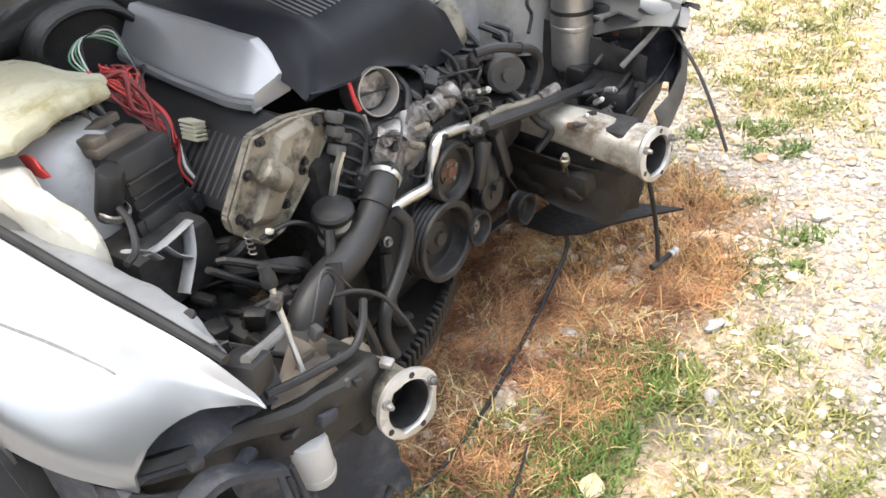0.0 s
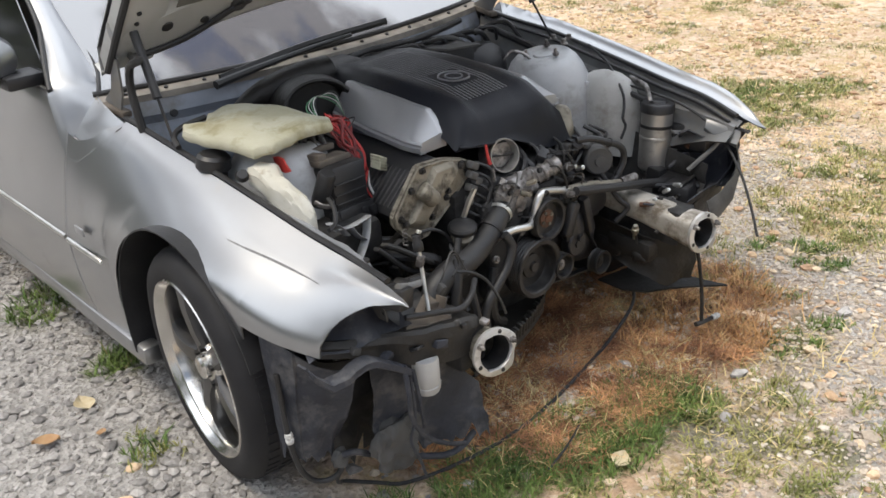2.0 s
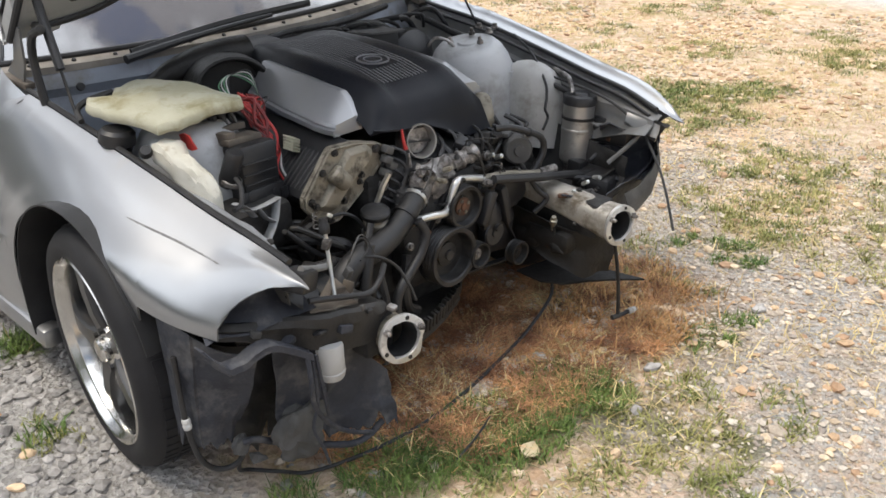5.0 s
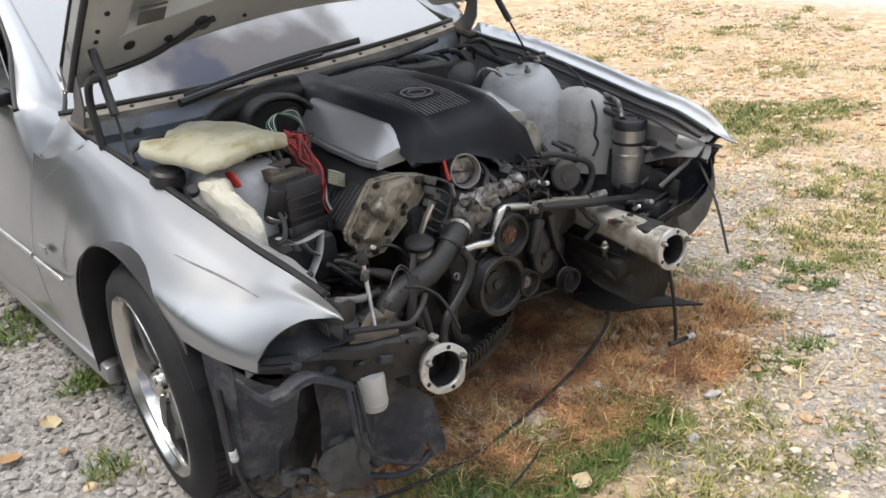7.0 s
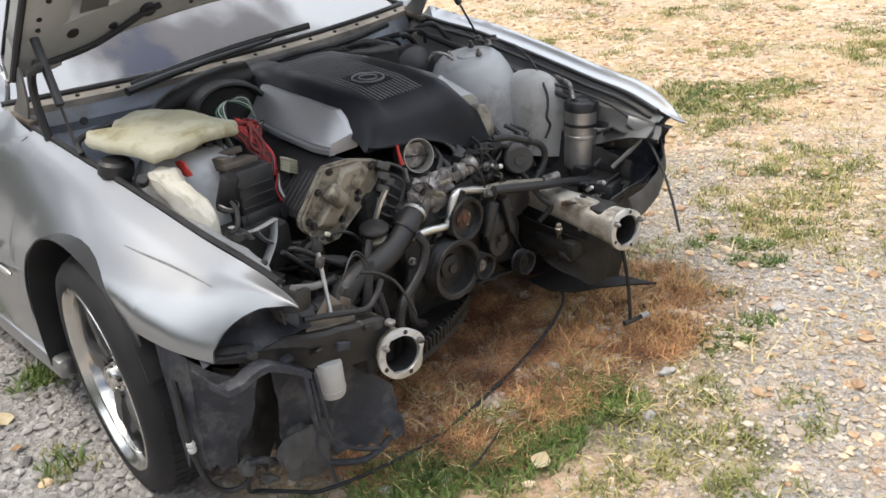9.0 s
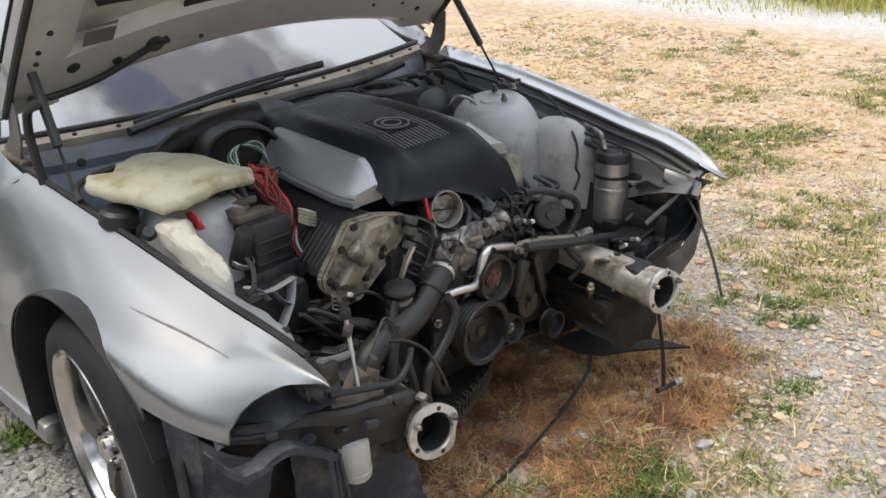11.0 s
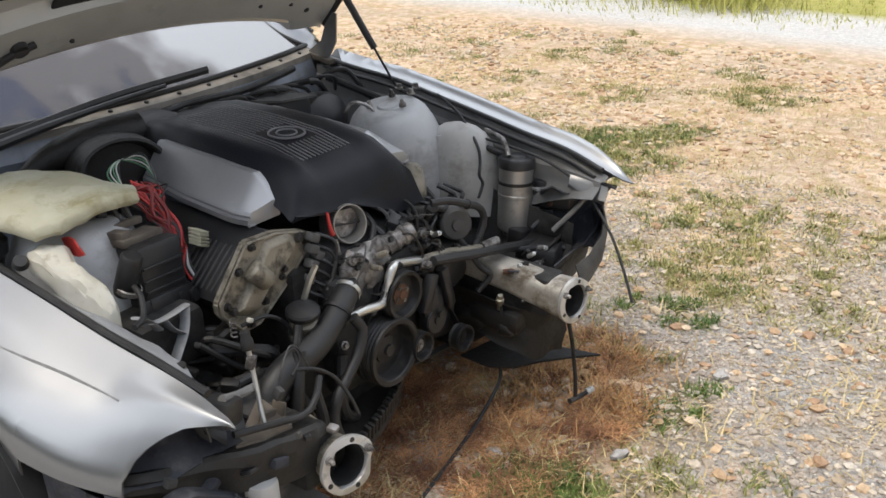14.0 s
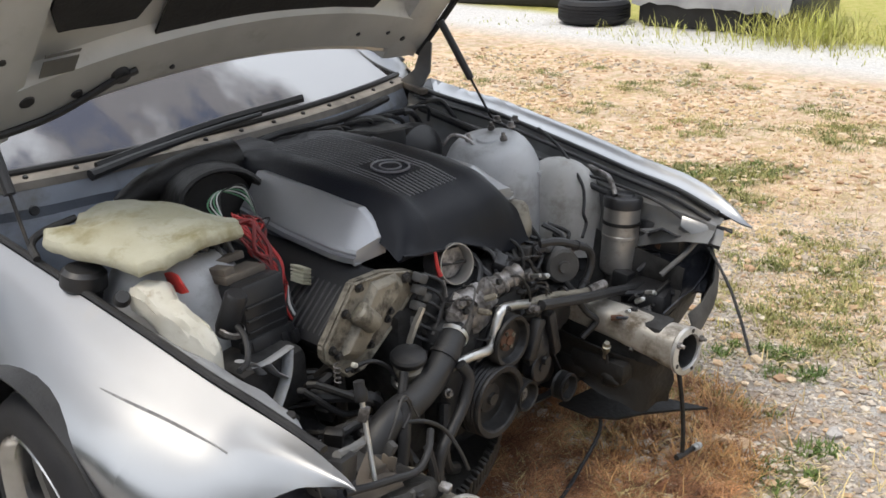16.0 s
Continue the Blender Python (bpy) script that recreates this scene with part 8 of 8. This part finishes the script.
for x, y, z in ((0.80, -0.50, 0.54), (0.785, -0.52, 0.48), (0.73, -0.53, 0.43), (0.66, -0.53, 0.40), (0.58, -0.53, 0.40), (0.50, -0.53, 0.39)):
    rows.append([(x, y, z + 0.05), (x, y + 0.02, z), (x - 0.01, y + 0.03, z - 0.05), (x - 0.03, y + 0.05, z - 0.10)])
sheet(bm, rows, thick=0.004)
part("splash_liner", bm, M["liner"], car, "dusty black splash liner")
hose("wing_stay", [(0.685, -0.545, 0.635), (0.64, -0.52, 0.57), (0.585, -0.47, 0.50)], 0.007, "paint_dirty", "dusty silver wing stay", sub=3)
bm = bmesh.new()
rows = []
for t in np.linspace(0, 1, 8):
    y = -0.49 - 0.115 * t
    rows.append([(0.640 - 0.004 * t, y, 0.648 - 0.012 * t), (0.630, y - 0.003, 0.640 - 0.020 * t), (0.626 - 0.010 * t, y - 0.004, 0.628 - 0.024 * t - 0.008 * math.sin(3.1 * t)), (0.630 - 0.006 * t, y + 0.003, 0.618 - 0.028 * t)])
sheet(bm, rows, thick=0.003)
part("wing_fold", bm, M["paint"], car, "bright folded end of the inner wing")
bm = bmesh.new()
plate(bm, [(0.580, -0.42, 0.611), (0.690, -0.42, 0.582), (0.692, -0.40, 0.580), (0.585, -0.40, 0.611)], (0, -0.002, -0.006))
part("cross_stay", bm, M["paint_dirty"], car, "pale flat cross stay")
block("orange_plug", (0.655, -0.42, 0.545), (0.018, 0.016, 0.014), "rust", (10, 20, 0), 0.003, "small orange-brown plug")
block("fuse_box", (0.70, -0.40, 0.56), (0.10, 0.14, 0.08), "plastic", (0, 10, 10), 0.012, "small black wiring box")
block("lower_box", (0.58, -0.44, 0.43), (0.14, 0.12, 0.08), "plastic", (0, 0, 15), 0.015, "black plastic box")
# aerial cable hanging past the wing
hose("aerial_cable", [(0.642, -0.15, 0.705), (0.64, -0.28, 0.695), (0.645, -0.42, 0.668), (0.63, -0.54, 0.615), (0.585, -0.64, 0.54), (0.55, -0.70, 0.47), (0.513, -0.753, 0.392)], 0.004, "rubber", "thin black cable hanging over the nose", n=7)
hose("wing_loom", [(0.665, 0.20, 0.752), (0.652, 0.05, 0.735), (0.64, -0.10, 0.705), (0.632, -0.22, 0.68), (0.636, -0.32, 0.655)], 0.009, "rubber", "black wiring loom along the wing")
hose("tower_wire", [(0.665, -0.02, 0.80), (0.66, -0.10, 0.755), (0.59, -0.215, 0.70), (0.57, -0.24, 0.66), (0.545, -0.255, 0.63), (0.56, -0.255, 0.60), (0.52, -0.27, 0.575)], 0.0045, "rubber", "thin black wire over the tower", n=7)
hose("tower_loop", [(0.395, 0.10, 0.79), (0.42, 0.09, 0.815), (0.455, 0.06, 0.80), (0.465, 0.03, 0.76)], 0.005, "alu", "bright wire loop", n=7)
bm = bmesh.new()
plate(bm, [(0.555, -0.095, 0.715), (0.60, -0.115, 0.712), (0.595, -0.125, 0.66), (0.575, -0.12, 0.65)], (-0.003, -0.004, 0))
part("tower_tab", bm, M["tower"], car, "small tab on the tower")
for k, (x, y, z) in enumerate(((0.62, 0.09, 0.812), (0.59, 0.02, 0.812), (0.65, 0.05, 0.812))):
    turned("tower_bolt", [(0, 0.016), (0.008, 0.016), (0.009, 0.006), (0.013, 0.004), (0.013, 0)], pose(x, y, z), "alu", "", None, 8)

# ---- rear of the bay ----
intake = empty("intake_duct", car)
intake["label"] = "dull black intake duct behind the engine"
bm = bmesh.new()
m = along((-0.255, 0.20, 0.795), (-0.32, 0.0, 0.83)) @ Matrix.Diagonal((1.35, 0.95, 1.0, 1.0))
lathe(bm, [(0.0, -0.03), (0.060, -0.03), (0.066, 0.02), (0.070, 0.024), (0.076, 0.020), (0.080, -0.02), (0.085, -0.10)], m, 28)
part("mouth", bm, M["soot"], intake)
bm = bmesh.new()
tube(bm, [(-0.40, 0.39, 0.775), (-0.34, 0.375, 0.805), (-0.27, 0.35, 0.825), (-0.19, 0.335, 0.832), (-0.12, 0.33, 0.83)], [0.026, 0.036, 0.046, 0.052, 0.054], 20, 6)
part("duct", bm, M["soot"], intake, "dull black duct")
block("plenum", (-0.12, 0.35, 0.80), (0.26, 0.12, 0.12), "plastic", (0, 0, 4), 0.03, "", intake)
block("wiper_motor", (0.16, 0.385, 0.80), (0.12, 0.10, 0.07), "steel", (0, 0, 10), 0.015, "dark wiper motor")
hose("wiper_link", [(-0.02, 0.40, 0.835), (0.10, 0.39, 0.845), (0.26, 0.385, 0.842), (0.40, 0.40, 0.848), (0.52, 0.43, 0.852)], 0.011, "steel", "dark steel wiper linkage", sub=4)
block("servo", (0.35, 0.33, 0.76), (0.16, 0.14, 0.12), "plastic", (0, 0, -8), 0.02, "black control box at the bulkhead")
turned("brake_booster", [(0, 0.06), (0.05, 0.055), (0.095, 0.02), (0.10, 0.0), (0.095, -0.04), (0, -0.05)], along((0.50, 0.30, 0.70), (0.50, -0.4, 0.72)), "plastic", "black brake booster")
rnd = random.Random(11)
for k in range(10):
    x = 0.02 + 0.06 * k
    hose("rear_hose", [(x, 0.40, 0.80 + 0.03 * rnd.random()), (x + 0.04, 0.37 - 0.05 * rnd.random(), 0.83 + 0.015 * rnd.random()), (x + 0.10, 0.34, 0.81 + 0.03 * rnd.random()), (x + 0.14, 0.30 + 0.08 * rnd.random(), 0.77)], 0.005 + 0.006 * rnd.random(), rnd.choice(("rubber", "steel", "rubber", "bracket_grey")), "black hose at the bulkhead", n=7, sub=4)
bm = bmesh.new()
plate(bm, [(0.23, 0.30, 0.835), (0.40, 0.27, 0.825), (0.42, 0.23, 0.82), (0.30, 0.25, 0.825)], (0, 0, -0.006))
part("control_bracket", bm, M["bracket_grey"], car, "grey sheet bracket")
hose("wing_channel", [(0.655, 0.42, 0.80), (0.668, 0.30, 0.772), (0.655, 0.10, 0.735)], 0.012, "apron", "dark channel along the wing", sub=3)
# wires and small hoses over the front of the engine
rnd = random.Random(21)
for k in range(16):
    x = 0.05 + 0.022 * k
    z = 0.67 - 0.12 * max(0, x) + 0.03 * rnd.random()
    hose("engine_wire", [(x, -0.255, z), (x + 0.03 * rnd.uniform(-1, 1), -0.30, z - 0.02), (x + 0.05 * rnd.uniform(-1, 1), -0.325, z - 0.07 * rnd.random() - 0.02), (x + 0.06 * rnd.uniform(-1, 1), -0.315, z - 0.13 * rnd.random() - 0.06)], 0.004 + 0.006 * rnd.random() ** 2, rnd.choice(("rubber", "plastic", "rubber", "steel")), "black engine wire", n=7, sub=4)
for k in range(12):
    x, z = rnd.uniform(0.10, 0.34), rnd.uniform(0.53, 0.66)
    block("connector", (x, -0.30 - 0.03 * rnd.random(), z), (rnd.uniform(0.02, 0.045), 0.03, rnd.uniform(0.015, 0.04)), rnd.choice(("plastic", "plastic", "steel", "bracket_grey")), (rnd.uniform(-30, 30), rnd.uniform(-30, 30), rnd.uniform(-30, 30)), 0.005, "black engine connector")
for k in range(9):
    z = 0.70 - 0.022 * k
    hose("head_wire", [(-0.125 - 0.012 * k, -0.295, z), (-0.10 - 0.012 * k, -0.325, z - 0.02), (-0.11 + 0.01 * rnd.random(), -0.33, z - 0.06), (-0.15 + 0.03 * rnd.random(), -0.335, z - 0.10)], 0.0045, rnd.choice(("rubber", "steel")), "black ignition wire", n=6, sub=4)
for k, (x, z) in enumerate(((-0.145, 0.70), (-0.15, 0.675), (-0.135, 0.655), (-0.155, 0.64), (-0.17, 0.61))):
    block("coil_plug", (x, -0.305, z), (0.026, 0.026, 0.02), "bracket_grey", (0, 30, 0), 0.004, "grey coil plug")
# dark parts beyond the belts
block("compressor", (0.22, -0.28, 0.36), (0.16, 0.16, 0.14), "steel", (0, 10, 0), 0.03, "dark steel compressor")
block("steering_pump", (0.28, -0.30, 0.48), (0.12, 0.14, 0.12), "plastic", (0, -10, 0), 0.03, "black steering pump")
hose("brake_line", [(0.30, -0.36, 0.56), (0.34, -0.40, 0.47), (0.36, -0.42, 0.44), (0.33, -0.40, 0.40)], 0.008, "rubber", "black curved hose")
hose("cooler_line", [(0.46, -0.40, 0.475), (0.50, -0.44, 0.47), (0.56, -0.47, 0.462), (0.60, -0.50, 0.45)], 0.008, "plastic", "black pipe above the crash arm")
rnd = random.Random(91)
for k in range(22):
    x = rnd.uniform(-0.15, 0.60)
    z = rnd.uniform(0.44, 0.64) if x < 0.36 else rnd.uniform(0.43, 0.48)
    y = (-0.375 if x < 0.36 else -0.47) - 0.02 * rnd.random()
    r = rnd.uniform(0.004, 0.008)
    turned("nut", [(0, r * 1.5), (r * 0.6, r * 1.5), (r * 0.65, r), (r, r * 0.9), (r * 1.1, 0), (r * 1.1, -0.02)], along((x, y, z), (x - 0.2 + 0.4 * rnd.random(), -1, z + rnd.uniform(0.0, 0.6))), rnd.choice(("alu", "bright", "alu_dirty", "rust", "steel")), "small weathered nut", None, 8)
for k in range(14):
    x, z = rnd.uniform(-0.12, 0.30), rnd.uniform(0.50, 0.66)
    y = -0.36 if x < 0.36 else -0.44
    a, b = rnd.uniform(-0.09, 0.09), rnd.uniform(-0.10, 0.02)
    hose("thin_lead", [(x, y + 0.03, z), (x + a * 0.3, y - 0.02, z + 0.015), (x + a * 0.8, y - 0.025, z + b * 0.6), (x + a, y + 0.01, z + b)], rnd.uniform(0.0016, 0.003), rnd.choice(("bracket_grey", "rubber", "grime", "rubber", "brown_plate")), "thin dusty lead", n=6, sub=5)
# worm clamps
for c, d, r in (((-0.150, -0.371, 0.545), (-0.20, -0.382, 0.515), 0.0305), ((0.306, -0.388, 0.650), (0.33, -0.388, 0.640), 0.0105), ((0.356, -0.388, 0.544), (0.345, -0.387, 0.532), 0.0105), ((0.26, -0.384, 0.541), (0.30, -0.386, 0.539), 0.0135)):
    turned("hose_clamp", [(r, 0.0), (r + 0.0018, 0.0005), (r + 0.0018, 0.0085), (r, 0.009)], along(c, d), "steel", "dull steel hose clamp", None, 20)
# spring and plug on the timing cover
bm = bmesh.new()
tube(bm, [(-0.382 + 0.006 * math.cos(a), -0.30 + 0.006 * math.sin(a), 0.60 - 0.0028 * a * 0.6) for a in np.linspace(0, 26, 60)], 0.0016, 5, 1)
part("coil_spring", bm, M["alu"], car, "small bright coil spring")
block("yellow_plug", (-0.345, -0.31, 0.585), (0.014, 0.010, 0.010), "cream", (0, 30, 0), 0.003, "small yellow plug")
hose("cover_wire", [(-0.36, -0.30, 0.575), (-0.31, -0.315, 0.58), (-0.27, -0.32, 0.555), (-0.25, -0.33, 0.52)], 0.0045, "rubber", "black wire across the timing cover", n=7)
for x, z in ((-0.175, 0.705), (-0.285, 0.60), (-0.225, 0.652), (-0.345, 0.69), (-0.37, 0.61)):
    turned("cover_bolt", [(0, 0.010), (0.006, 0.010), (0.007, 0.003), (0.010, 0.003), (0.010, 0)], along((x, -0.292, z), (x, -1, z)), "steel", "", None, 8)
